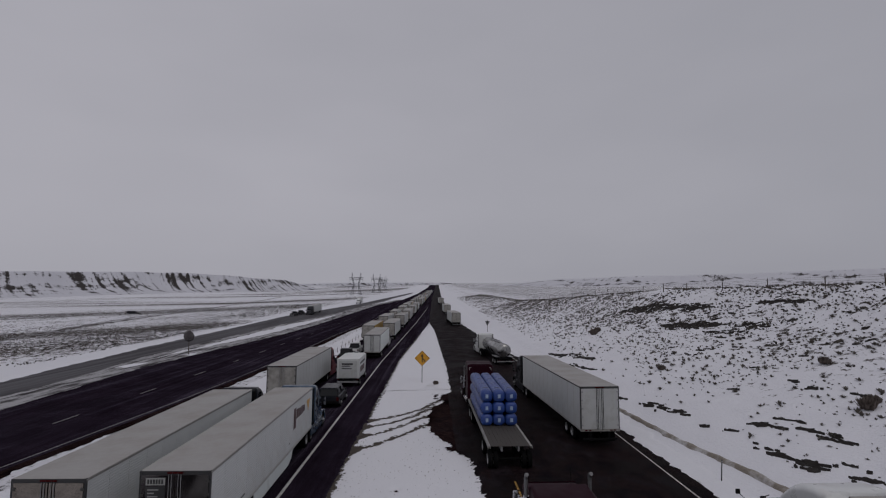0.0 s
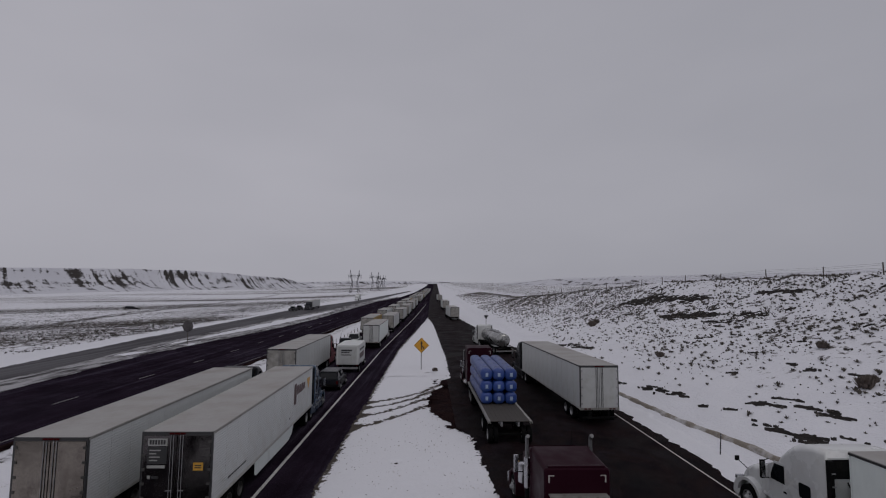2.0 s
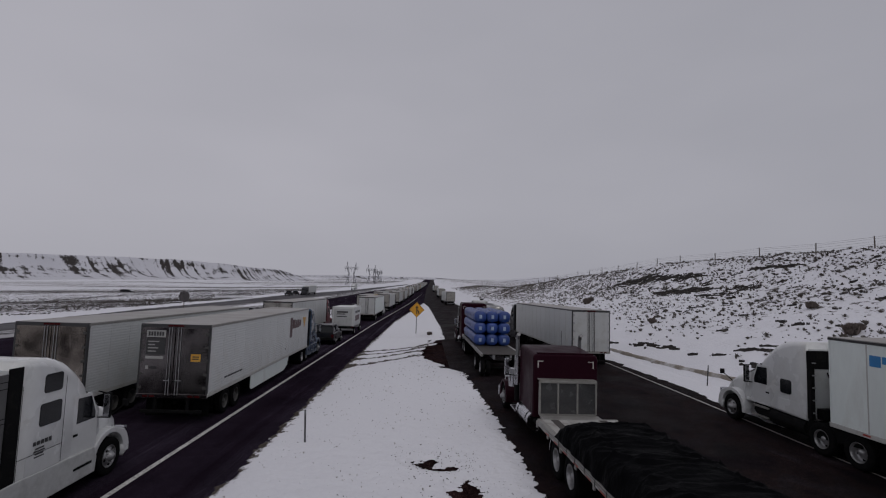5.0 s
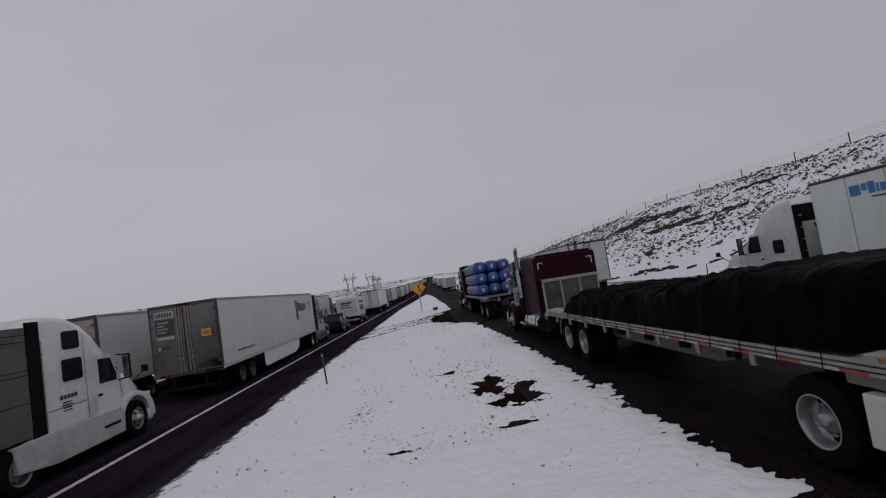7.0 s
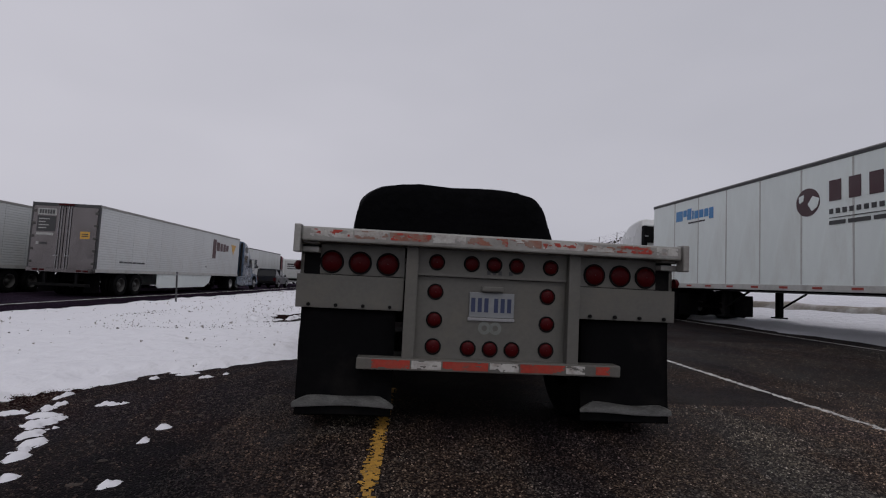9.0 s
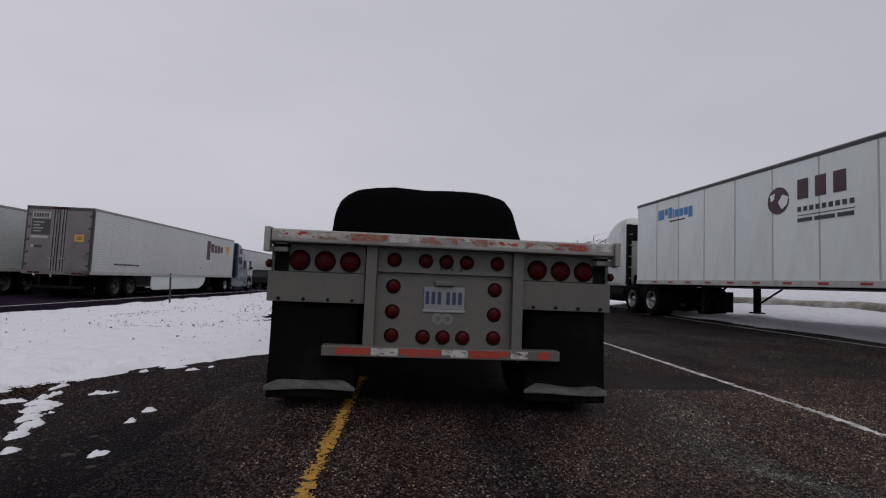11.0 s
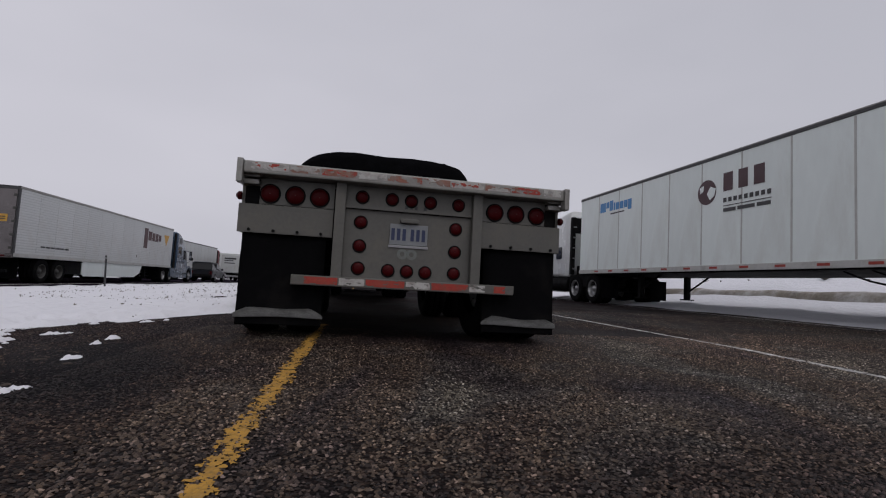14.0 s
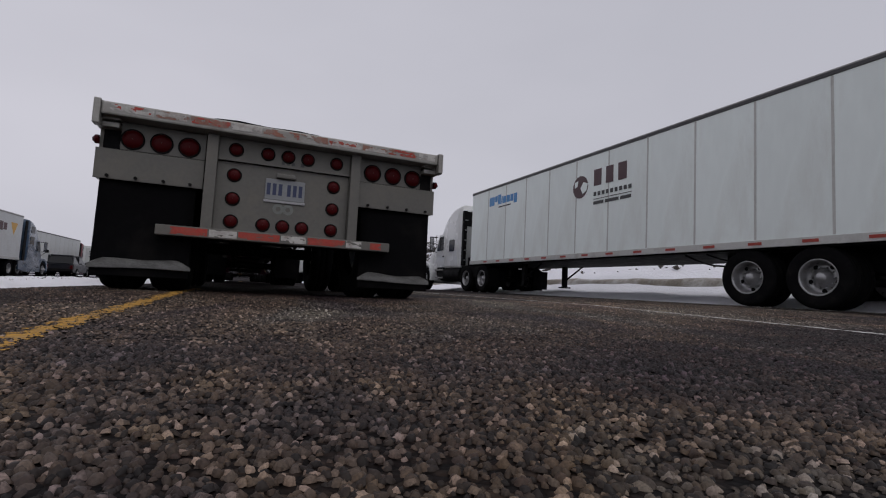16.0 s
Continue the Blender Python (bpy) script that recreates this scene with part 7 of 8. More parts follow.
# clods and stones of the muddy apron
rng = np.random.default_rng(12)
bm = bmesh.new()
for k in range(420):
    x, y = rng.uniform(-4.6, -1.6), rng.uniform(-2.0, 2.4)
    if snow_depth(x, y) > 0:
        continue
    r = rng.choice((0.008, 0.01, 0.012, 0.016, 0.022))
    got = bmesh.ops.create_icosphere(bm, subdivisions=1, radius=r)
    for v_ in got["verts"]:
        k_ = 1 + 0.5 * noise.noise(v_.co * (1.8 / r) + Vector((k, 0, 0)))
        v_.co = Vector((x + v_.co.x * k_ * 1.3, y + v_.co.y * k_, surf(x, y) - 0.004 + max(-0.006, v_.co.z * 0.55 * k_)))
M["clod"] = material("brown_mud_clod", (0.038, 0.028, 0.022), 0.9, vary=0.5, scale=5, fine=60)
tagged(part("mud_clods", bm, M["clod"]), "small clods of mud and stones on the gravel", "gravel", kind="stuff")

# ---- snow drifts at the other road edges ----
def edge_drift(name, edge, side, y0, y1, width, mat, label, seed, step=0.35, rise=0.07):
    """A ragged strip of ploughed snow overlapping a road's edge. side 1: the road lies to the right."""
    verts, faces = [], []
    n = 7
    y, rows = y0, 0
    while y < y1:
        e = lerp_table(y, edge) + side * (0.25 + 0.5 * noise.noise((y * 0.35, seed, 0)) + 0.35 * noise.noise((y * 1.6, seed, 3)))
        for i in range(n):
            u = i / (n - 1)
            x = e - side * width * u
            h = -0.02 if i == 0 else rise * min(1, u * 4) * (1 + 0.5 * noise.noise((x * 1.5, y * 0.8, seed)))
            if i == n - 1:
                h = -0.12
            verts.append((x, y, surf(x, y) + h))
        rows += 1
        y += max(step, y * 0.012)
    for j in range(rows - 1):
        for i in range(n - 1):
            a = j * n + i
            faces.append((a, a + 1, a + n + 1, a + n))
    me = bpy.data.meshes.new(name)
    me.from_pydata(verts, [], faces)
    me.materials.append(mat)
    me.shade_smooth()
    return tagged(new(name, me), label, "snow", kind="structure")


edge_drift("snow_bank", ROADS[0][2], -1, -60, 220, 1.6, M["median"], "ploughed snow along the road's edge", 2.2)
edge_drift("snow_bank", ROADS[1][1], 1, -60, 400, 1.6, M["median"], "ploughed snow along the road's edge", 4.2)
edge_drift("snow_bank", tuple((y, x + 1.1) for y, x in WEST_EDGE), -1, -30, 400, 1.8, M["gritty_snow"], "ploughed snow along the empty carriageway", 6.2)
edge_drift("snow_bank", ROADS[2][1], 1, -30, 400, 4.5, M["slush"], "grey slush along the empty carriageway", 8.2)
edge_drift("snow_bank", ROADS[3][2], -1, 10, 400, 3.0, M["slush"], "streaked slush beside the side road", 12.1)
edge_drift("snow_bank", ROADS[3][1], 1, 20, 400, 2.4, M["median"], "ploughed snow along the side road", 9.7)

# tan clay ditch edge beside the road
bm = bmesh.new()
prev = None
for j in range(150):
    y = -14 + j * 0.55
    e = lerp_table(y, ((-14, 12.2), (20, 11.9), (24, 11.75), (31, 10.9), (40, 10.4), (47, 10.2), (70, 10.1))) + 0.16 * noise.noise((y * 0.5, 3, 0)) + 0.14 * noise.noise((y * 2.1, 3, 0))
    wd = 0.28 + 0.20 * noise.noise((y * 0.8, 9, 0))
    row = [bm.verts.new((e + o * wd, y, surf(e + o * wd, y) + h + 0.05 * noise.noise((y * 1.7, o * 3, 2)))) for o, h in ((-0.7, -0.05), (-0.45, 0.13), (0.0, 0.17), (0.5, 0.12), (0.9, -0.03))]
    if prev:
        for i in range(4):
            bm.faces.new((prev[i], prev[i + 1], row[i + 1], row[i]))
    prev = row
tagged(part("ditch_edge", bm, M["tan_soil"], smooth=True), "tan clay ridge along the roadside ditch", "ground", kind="structure")


# ---- bare soil streaks on the bank: thin ledges of dark earth ----
def soil_streak(cx, cy, length, width, seed):
    """A cluster of short jagged ledges, each a thin wedge of earth lifted out of the snow."""
    b = bmesh.new()
    rng = random.Random(int(seed * 10))
    for q in range(max(2, int(length * (1.0 + width) * (4.6 if width > 1.3 else 2.3)))):
        t = rng.uniform(-1, 1)
        y = cy + t * length / 2
        x = cx - 0.30 * (y - cy) + rng.gauss(0, 0.45) * width * (1.15 - abs(t))
        ln, w = rng.uniform(0.15, 0.8) * (0.6 + 0.5 * width), rng.uniform(0.03, 0.15) * (0.5 + width)
        tilt = rng.uniform(0.15, 0.75)
        n = 7
        top, low = [], []
        for i in range(n):
            u = i / (n - 1) * 2 - 1
            px, py = x + tilt * u * ln * 0.7, y - u * ln * 0.6
            hw = w * (1 - u * u) ** 0.7 * rng.uniform(0.35, 1.25) + 0.008
            top.append(b.verts.new((px + hw * 0.6, py + hw * 0.3, ground_z(px + hw * 0.6, py + hw * 0.3) + 0.07)))
            low.append((b.verts.new((px, py, ground_z(px, py) + rng.uniform(0.10, 0.17))), b.verts.new((px - hw * 0.7, py - hw * 0.4, ground_z(px - hw * 0.7, py - hw * 0.4) - 0.02))))
        for i in range(n - 1):
            b.faces.new((top[i], top[i + 1], low[i + 1][0], low[i][0]))
            b.faces.new((low[i][0], low[i + 1][0], low[i + 1][1], low[i][1]))
    return b


M["soil"] = material("dark_frozen_soil", (0.024, 0.020, 0.018), 0.9, vary=0.4, scale=2.0, fine=14, bump=0.6, bump_dist=0.05)
STREAKS = ((14, 67, 10, 1.2), (12.5, 60, 8, 0.8), (11.6, 43.5, 3, 0.6), (12.9, 37.5, 5, 0.7), (13.4, 31.8, 1.5, 0.3), (14, 30.2, 1, 0.25), (16, 29.6, 3, 0.5), (17.6, 29.7, 2, 0.5), (17.4, 26.2, 3.5, 0.6),
           (14.6, 23, 5.5, 0.9), (13.9, 26.9, 2, 0.5), (31, 81, 14, 1.8), (33.2, 72, 8, 1.4), (29.6, 65, 9, 1.8), (32.4, 56, 4, 1.3), (37.5, 60.5, 3, 1.2), (30, 58, 5, 0.9), (33, 57, 2, 1.0), (38.3, 58, 5, 1.2), (19, 38, 1.2, 0.4), (22, 34, 2, 0.5))
rnd = random.Random(8)
streaks = [(x, y, l, w) for x, y, l, w in STREAKS]
for k in range(150):
    y = rnd.uniform(8, 150)
    u = rnd.choice((0.42, 0.55, 0.62, 0.70, 0.78, 0.86, 0.92)) + rnd.uniform(-0.06, 0.06)
    streaks.append((9.2 + 34 * u, y, rnd.uniform(0.4, 1.5), rnd.uniform(0.2, 0.5)))
bm = bmesh.new()
for k, (x, y, l, w) in enumerate(streaks):
    s = soil_streak(x, y, l, w, k * 1.7)
    me = bpy.data.meshes.new("tmp")
    s.to_mesh(me)
    s.free()
    bm.from_mesh(me)
    bpy.data.meshes.remove(me)
tagged(part("soil_streaks", bm, M["soil"]), "dark bare soil ledges showing through the snow", "soil", kind="stuff")


# ---- sagebrush ----
def brush(verts, faces, x, y, z, r, h, n, rng):
    """One clump: many thin blades leaning out of a common root."""
    for k in range(n):
        a = rng.uniform(0, 6.283)
        lean = rng.uniform(0.05, 0.85)
        tx, ty, tz = x + math.cos(a) * r * lean, y + math.sin(a) * r * lean, z + h * (1.05 - 0.55 * lean * lean) * rng.uniform(0.7, 1.1)
        w = r * rng.uniform(0.06, 0.20)
        ox, oy = -math.sin(a) * w, math.cos(a) * w
        mx, my, mz = (x + tx) / 2 + ox, (y + ty) / 2 + oy, (z + tz) / 2 + rng.uniform(-0.1, 0.2) * h
        m2 = (x + tx) / 2 - ox, (y + ty) / 2 - oy, (z + tz) / 2 + rng.uniform(-0.1, 0.2) * h
        i = len(verts)
        verts += [(x + ox * 0.2, y + oy * 0.2, z - 0.03), (mx, my, mz), (tx, ty, tz), m2]
        faces.append((i, i + 1, i + 2, i + 3))


def brush_field(name, spots, label, mat, seed):
    rng = random.Random(seed)
    verts, faces = [], []
    for x, y, r, h, n in spots:
        brush(verts, faces, x, y, ground_z(x, y), r, h, n, rng)
    me = bpy.data.meshes.new(name)
    me.from_pydata(verts, [], faces)
    me.materials.append(mat)
    return tagged(new(name, me), label, "shrubs", kind="stuff")


rnd = random.Random(21)
spots = []
while len(spots) < 30000:
    y = rnd.uniform(2, 210) if rnd.random() < 0.8 else rnd.uniform(210, 420)
    u = rnd.betavariate(2.6, 1.3)
    x = 9.2 + (lerp_table(y, ((-200, 46), (55, 44), (80, 37), (140, 31), (300, 30))) - 9.2 + 6) * u
    c = noise.noise((x * 0.13, y * 0.13, 2.0)) + 0.5 * noise.noise((x * 0.5, y * 0.5, 7.0))
    if x < 13.5 or c < rnd.uniform(-0.7, 0.35):
        continue
    s = rnd.choice((0.07, 0.09, 0.11, 0.13, 0.16, 0.20, 0.26, 0.36)) * (1 + 0.003 * y)
    spots.append((x, y, s, s * rnd.uniform(0.5, 0.85), 15 if y < 55 else 10 if y < 90 else 6))
brush_field("sagebrush", spots, "low dry sagebrush clumps poking through snow", M["shrub"], 3)
spots = []
while len(spots) < 21000:
    d = rnd.uniform(0, 1) ** 2.1
    x = -62 - 170 * d + rnd.uniform(-6, 6)
    y = rnd.uniform(25, 330)
    c = noise.noise((x * 0.05, y * 0.03, 12.0)) + 0.4 * noise.noise((x * 0.3, y * 0.3, 7.0))
    if x > -63.5 - max(0, y - 60) * 0.06 or c < rnd.uniform(-0.6, 0.5):
        continue
    s = rnd.uniform(0.12, 0.36)
    spots.append((x, y, s * 1.3, s * 0.8, 8))
brush_field("sagebrush", spots, "dry sagebrush clumps on the snowy plain", M["dark_shrub"], 5)
# thin grass on the median
M["straw"] = material("bleached_grass", (0.34, 0.32, 0.295), 0.9, vary=0.45, scale=2.0, fine=12)
spots = []
while len(spots) < 420:
    x, y = rnd.uniform(-9.8, -2.2), 1.0 + 30 * rnd.random() ** 1.3
    if snow_depth(x, y) > 0.03 and noise.noise((x * 0.9, y * 0.9, 31)) + 0.4 * noise.noise((x * 3, y * 3, 2)) > 0.05:
        s = rnd.uniform(0.02, 0.05) * (1 + 0.02 * y)
        spots.append((x, y, s * rnd.uniform(0.6, 1.6), s * 0.95, rnd.randint(3, 9)))
rng = random.Random(6)
gv, gf = [], []
for x, y, r, h, n in spots:
    brush(gv, gf, x, y, surf(x, y) + 0.07, r, h, n, rng)
me = bpy.data.meshes.new("dry_grass")
me.from_pydata(gv, [], gf)
me.materials.append(M["straw"])
tagged(new("dry_grass", me), "sparse dry grass tips in the median snow", "grass", kind="stuff")


M["bush"] = material("leafless_bush_twigs", (0.115, 0.092, 0.080), 0.9, vary=0.4, scale=4.0, fine=20)


def big_bush(x, y, r, label, mat):
    rng = random.Random(int(x * 10 + y))
    v_, f_ = [], []
    for k in range(26):
        a, q = rng.uniform(0, 6.28), r * 0.5 * rng.random() ** 0.5
        brush(v_, f_, math.cos(a) * q, math.sin(a) * q, 0, r * 0.7, r * 0.95, 16, rng)
    me_ = bpy.data.meshes.new("crown")
    me_.from_pydata(v_, [], f_)
    me_.materials.append(mat)
    o = thing("bush", pose(x, y, ground_z(x, y)), label, "bush", "roadside bushes")
    share("crown", me_, Matrix(), o)
    b_ = bmesh.new()
    for k in range(7):
        a = rng.uniform(0, 6.28)
        rod((0, 0, -0.05), (math.cos(a) * r * 0.5, math.sin(a) * r * 0.5, r * 0.8), 0.02, 5, 0.006, bm=b_)
    part("stem", b_, M["post_wood"], o)
    return o


for x, y, r in ((21.6, 28.6, 0.75), (22.6, 29.2, 0.5), (20.9, 78.5, 1.0), (21.9, 79.5, 0.7), (18.4, 49.2, 0.55), (26.5, 38, 0.6), (-4.7, 54.2, 0.45)):
    big_bush(x, y, r, "dry grey-brown bush standing in the snow", M["bush"])


# ---- ridge fence ----
def ridge_x(y):
    return lerp_table(y, ((-200, 46), (55, 44), (80, 37), (140, 31), (300, 30), (900, 60)))


fence = thing("ridge_fence", Matrix(), "wire fence with weathered wooden posts along the snowy ridge", "fence", kind="structure")
fp = keep("fence_post", lambda: rod((0, 0, -0.3), (0, 0, 1.35), 0.07, 8, 0.06), M["post_wood"])
posts = []
y = 2.0
while y < 190:
    x = ridge_x(y) - 0.5
    z = ground_z(x, y)
    share("post", fp, pose(x, y, z, rnd.uniform(-3, 3), rnd.uniform(-3, 3), 0), fence)
    posts.append((x, y, z))
    y += 7.0 + rnd.uniform(-0.6, 0.6)
for h in (0.45, 0.75, 1.05, 1.25):
    b = bmesh.new()
    for a, c in zip(posts[:-1], posts[1:]):
        rod((a[0], a[1], a[2] + h), (c[0], c[1], c[2] + h), 0.008, 4, bm=b)
    part("wire", b, M["post_wood"], fence)

# ---- cable barrier posts left of the queue ----
barrier = thing("cable_barrier", Matrix(), "low cable barrier with thin posts in roadside snow", "barrier", kind="structure")
cp = keep("barrier_post", lambda: box(-0.04, 0.04, -0.03, 0.03, -0.2, 0.85, 0.008), M["post_wood"])
prev = None
b = bmesh.new()
for k in range(46):
    y = 30 + k * 4.0
    x = lerp_table(y, ROADS[1][1]) - 1.2
    z = ground_z(x, y)
    share("post", cp, pose(x, y, z), barrier)
    if prev:
        for h in (0.45, 0.7):
            rod((prev[0], prev[1], prev[2] + h), (x, y, z + h), 0.012, 4, bm=b)
    prev = (x, y, z)
part("cable", b, M["galv"], barrier)


# ---- signs and markers ----
def merge_sign(x, y):
    z = surf(x, y)
    v = thing("road_sign", pose(x, y, z, 0, 0, 3), "yellow diamond merge sign on a timber post", "sign")
    part("post", box(-0.05, 0.05, 0.0, 0.10, -0.4, 3.4, 0.008), M["galv"], v)
    s = 0.88
    zc = 2.78
    d = [(0, zc + s), (-s, zc), (0, zc - s), (s, zc)]

    def plate(k, y0, y1, mat, name, par):
        b_ = bmesh.new()
        f = [b_.verts.new((px * k, y0, zc + (pz - zc) * k)) for px, pz in d]
        g = [b_.verts.new((px * k, y1, zc + (pz - zc) * k)) for px, pz in d]
        b_.faces.new(f)
        b_.faces.new(g[::-1])
        for i in range(4):
            j = (i + 1) % 4
            b_.faces.new((f[j], f[i], g[i], g[j]))
        bmesh.ops.recalc_face_normals(b_, faces=b_.faces[:])
        return part(name, b_, mat, par)
    face = plate(1.0, -0.016, 0.0, M["sign_yellow"], "sign_face", v)
    plate(0.94, -0.020, -0.0165, M["sign_black"], "border", face)
    plate(0.89, -0.024, -0.0205, M["sign_yellow"], "sign_field", face)
    b_ = bmesh.new()
    box(-0.055, 0.055, -0.029, -0.0245, zc - 0.48, zc + 0.22, bm=b_)
    part("arrow_shaft", b_, M["sign_black"], face)
    for nm, pts in (("arrow_head", [(-0.17, zc + 0.20), (0.17, zc + 0.20), (0, zc + 0.50)]), ("arrow_branch", [(0.05, zc - 0.12), (0.05, zc + 0.02), (0.30, zc - 0.18), (0.30, zc - 0.44), (0.19, zc - 0.44), (0.19, zc - 0.24)])):
        b_ = bmesh.new()
        f = [b_.verts.new((px, -0.029, pz)) for px, pz in pts]
        g = [b_.verts.new((px, -0.0245, pz)) for px, pz in pts]
        b_.faces.new(f)
        b_.faces.new(g[::-1])
        for i in range(len(pts)):
            j = (i + 1) % len(pts)
            b_.faces.new((f[j], f[i], g[i], g[j]))
        bmesh.ops.recalc_face_normals(b_, faces=b_.faces[:])
        part(nm, b_, M["sign_black"], face)
    return v


merge_sign(-6.25, 55.0)


def back_sign(x, y, h, r, sides, label, turn=0, mat="galv"):
    v = thing("road_sign", pose(x, y, ground_z(x, y)), label, "sign", "roadside signs")
    part("post", box(-0.05, 0.05, -0.05, 0.05, -0.3, h, 0.01), M["post_wood"], v)
    b_ = bmesh.new()
    rod((0, -0.06, h - r), (0, -0.045, h - r), r, sides, bm=b_)
    o = part("sign_face", b_, M[mat], v)
    if turn:
        o.rotation_euler = (0, radians(turn), 0)
        o.location = (math.sin(radians(-turn)) * (h - r), 0, (h - r) * (1 - math.cos(radians(turn))))
    return v


back_sign(-46.6, 84, 4.0, 0.95, 8, "round-cornered traffic sign on a post by the side road", 0, "steel_door")
back_sign(-68, 165, 3.0, 0.6, 8, "small distant sign on a post by the side road")
back_sign(8.4, 122, 2.9, 0.7, 3, "dark triangular yield sign on a post in the snow", 180, "sign_black")


def delineator(x, y, lean=0.0):
    v = thing("delineator_post", pose(x, y, surf(x, y), 0, lean, 0), "thin dark delineator post standing in the median snow", "post", "delineator posts")
    part("post", box(-0.028, 0.028, -0.012, 0.012, -0.2, 1.15, 0.004), M["bar_dark"], v)
    part("reflector", disc(bmesh.new(), (0, -0.016, 1.06), 0.038, 0.01, 'Y', 12), M["galv"], v)
    return v


delineator(-8.9, 14.9, -2)
delineator(-3.0, 140)
delineator(9.9, 24.2, 3)
delineator(-23.0, 60)
delineator(-23.5, 100)


# ---- power pylons ----
def pylon(x, y, H, label):
    v = thing("power_pylon", pose(x, y, surf(x, y) - 0.5, 0, 0, 8), label, "pylon", "power pylons")
    for s in (-1, 1):
        b_ = bmesh.new()
        cx = s * H * 0.13
        r = 0.24
        for a in (-1, 1):
            for c in (-1, 1):
                pts = [(cx * 1.4 + a * H * 0.055, c * H * 0.05, 0), (cx * 0.75 + a * H * 0.02, c * H * 0.02, H * 0.48), (cx * 1.35 + a * H * 0.025, c * H * 0.02, H * 0.78), (cx * 1.45, 0, H)]
                tube(pts, r, 4, bm=b_)
        for k in range(9):
            z0, z1 = H * 0.78 * k / 9, H * 0.78 * (k + 1) / 9
            f0 = lerp_table(z0 / H, ((0, 1.4), (0.48, 0.75), (0.78, 1.35))) * cx
            f1 = lerp_table(z1 / H, ((0, 1.4), (0.48, 0.75), (0.78, 1.35))) * cx
            w0 = lerp_table(z0 / H, ((0, 0.055), (0.48, 0.02), (0.78, 0.025))) * H
            w1 = lerp_table(z1 / H, ((0, 0.055), (0.48, 0.02), (0.78, 0.025))) * H
            rod((f0 - w0, 0, z0), (f1 + w1, 0, z1), 0.13, 4, bm=b_)
            rod((f0 + w0, 0, z0), (f1 - w1, 0, z1), 0.13, 4, bm=b_)
        part("lattice_mast", b_, M["galv_dark"], v)
    b_ = bmesh.new()
    for z in (0.70, 0.78):
        rod((-H * 0.30, 0, H * z), (H * 0.30, 0, H * z), 0.22, 4, bm=b_)
    for k in range(12):
        x0 = -H * 0.30 + H * 0.05 * k
        rod((x0, 0, H * (0.70 if k % 2 else 0.78)), (x0 + H * 0.05, 0, H * (0.78 if k % 2 else 0.70)), 0.13, 4, bm=b_)
    part("cross_arm", b_, M["galv_dark"], v)
    for px in (-0.27, 0.0, 0.27):
        part("insulator", rod((px * H, 0, H * 0.58), (px * H, 0, H * 0.70), 0.12, 6), M["galv_dark"], v)
    return v


M["galv_dark"] = material("weathered_lattice_steel", (0.10, 0.10, 0.11), 0.6, metal=0.2, vary=0.15)
pylon(-99, 600, 28, "weathered steel lattice power pylon on the plain")
pylon(-93, 760, 29, "weathered steel lattice power pylon on the plain")
pylon(-120, 1150, 29, "distant steel lattice power pylon")
pylon(-102, 930, 27, "distant steel lattice power pylon")

# ---- dirt tracks over the plain ----
M["track"] = snow_ground("rutted_dirt_track", (0.055, 0.048, 0.044), 0.40, 0.35, snow=(0.5, 0.5, 0.53), soft=0.12)


def dirt_track(pts, width, seed):
    b_ = bmesh.new()
    prev_ = None
    for (ya, xa), (yb, xb) in zip(pts[:-1], pts[1:]):
        n = max(3, int((yb - ya) / 4))
        for i in range(n):
            y = ya + (yb - ya) * i / n
            x = xa + (xb - xa) * i / n + 1.2 * noise.noise((y * 0.05, seed, 0))
            w = width * (1 + 0.5 * noise.noise((y * 0.11, seed, 4)))
            row = [b_.verts.new((x + o * w, y, ground_z(x + o * w, y) + 0.12)) for o in (-0.5, -0.2, 0.2, 0.5)]
            if prev_:
                for q in range(3):
                    b_.faces.new((prev_[q], prev_[q + 1], row[q + 1], row[q]))
            prev_ = row
    return tagged(part("dirt_track", b_, M["track"], smooth=True), "rutted dirt track across the snowy plain", "track", kind="structure")


dirt_track(((60, -90), (126, -114), (168, -127), (217, -135), (310, -144), (640, -200)), 3.2, 1.0)
dirt_track(((70, -100), (140, -122), (200, -138), (300, -152)), 2.0, 5.0)
dirt_track(((210, -260), (242, -213), (262, -190), (285, -172), (330, -150)), 9.0, 9.0)

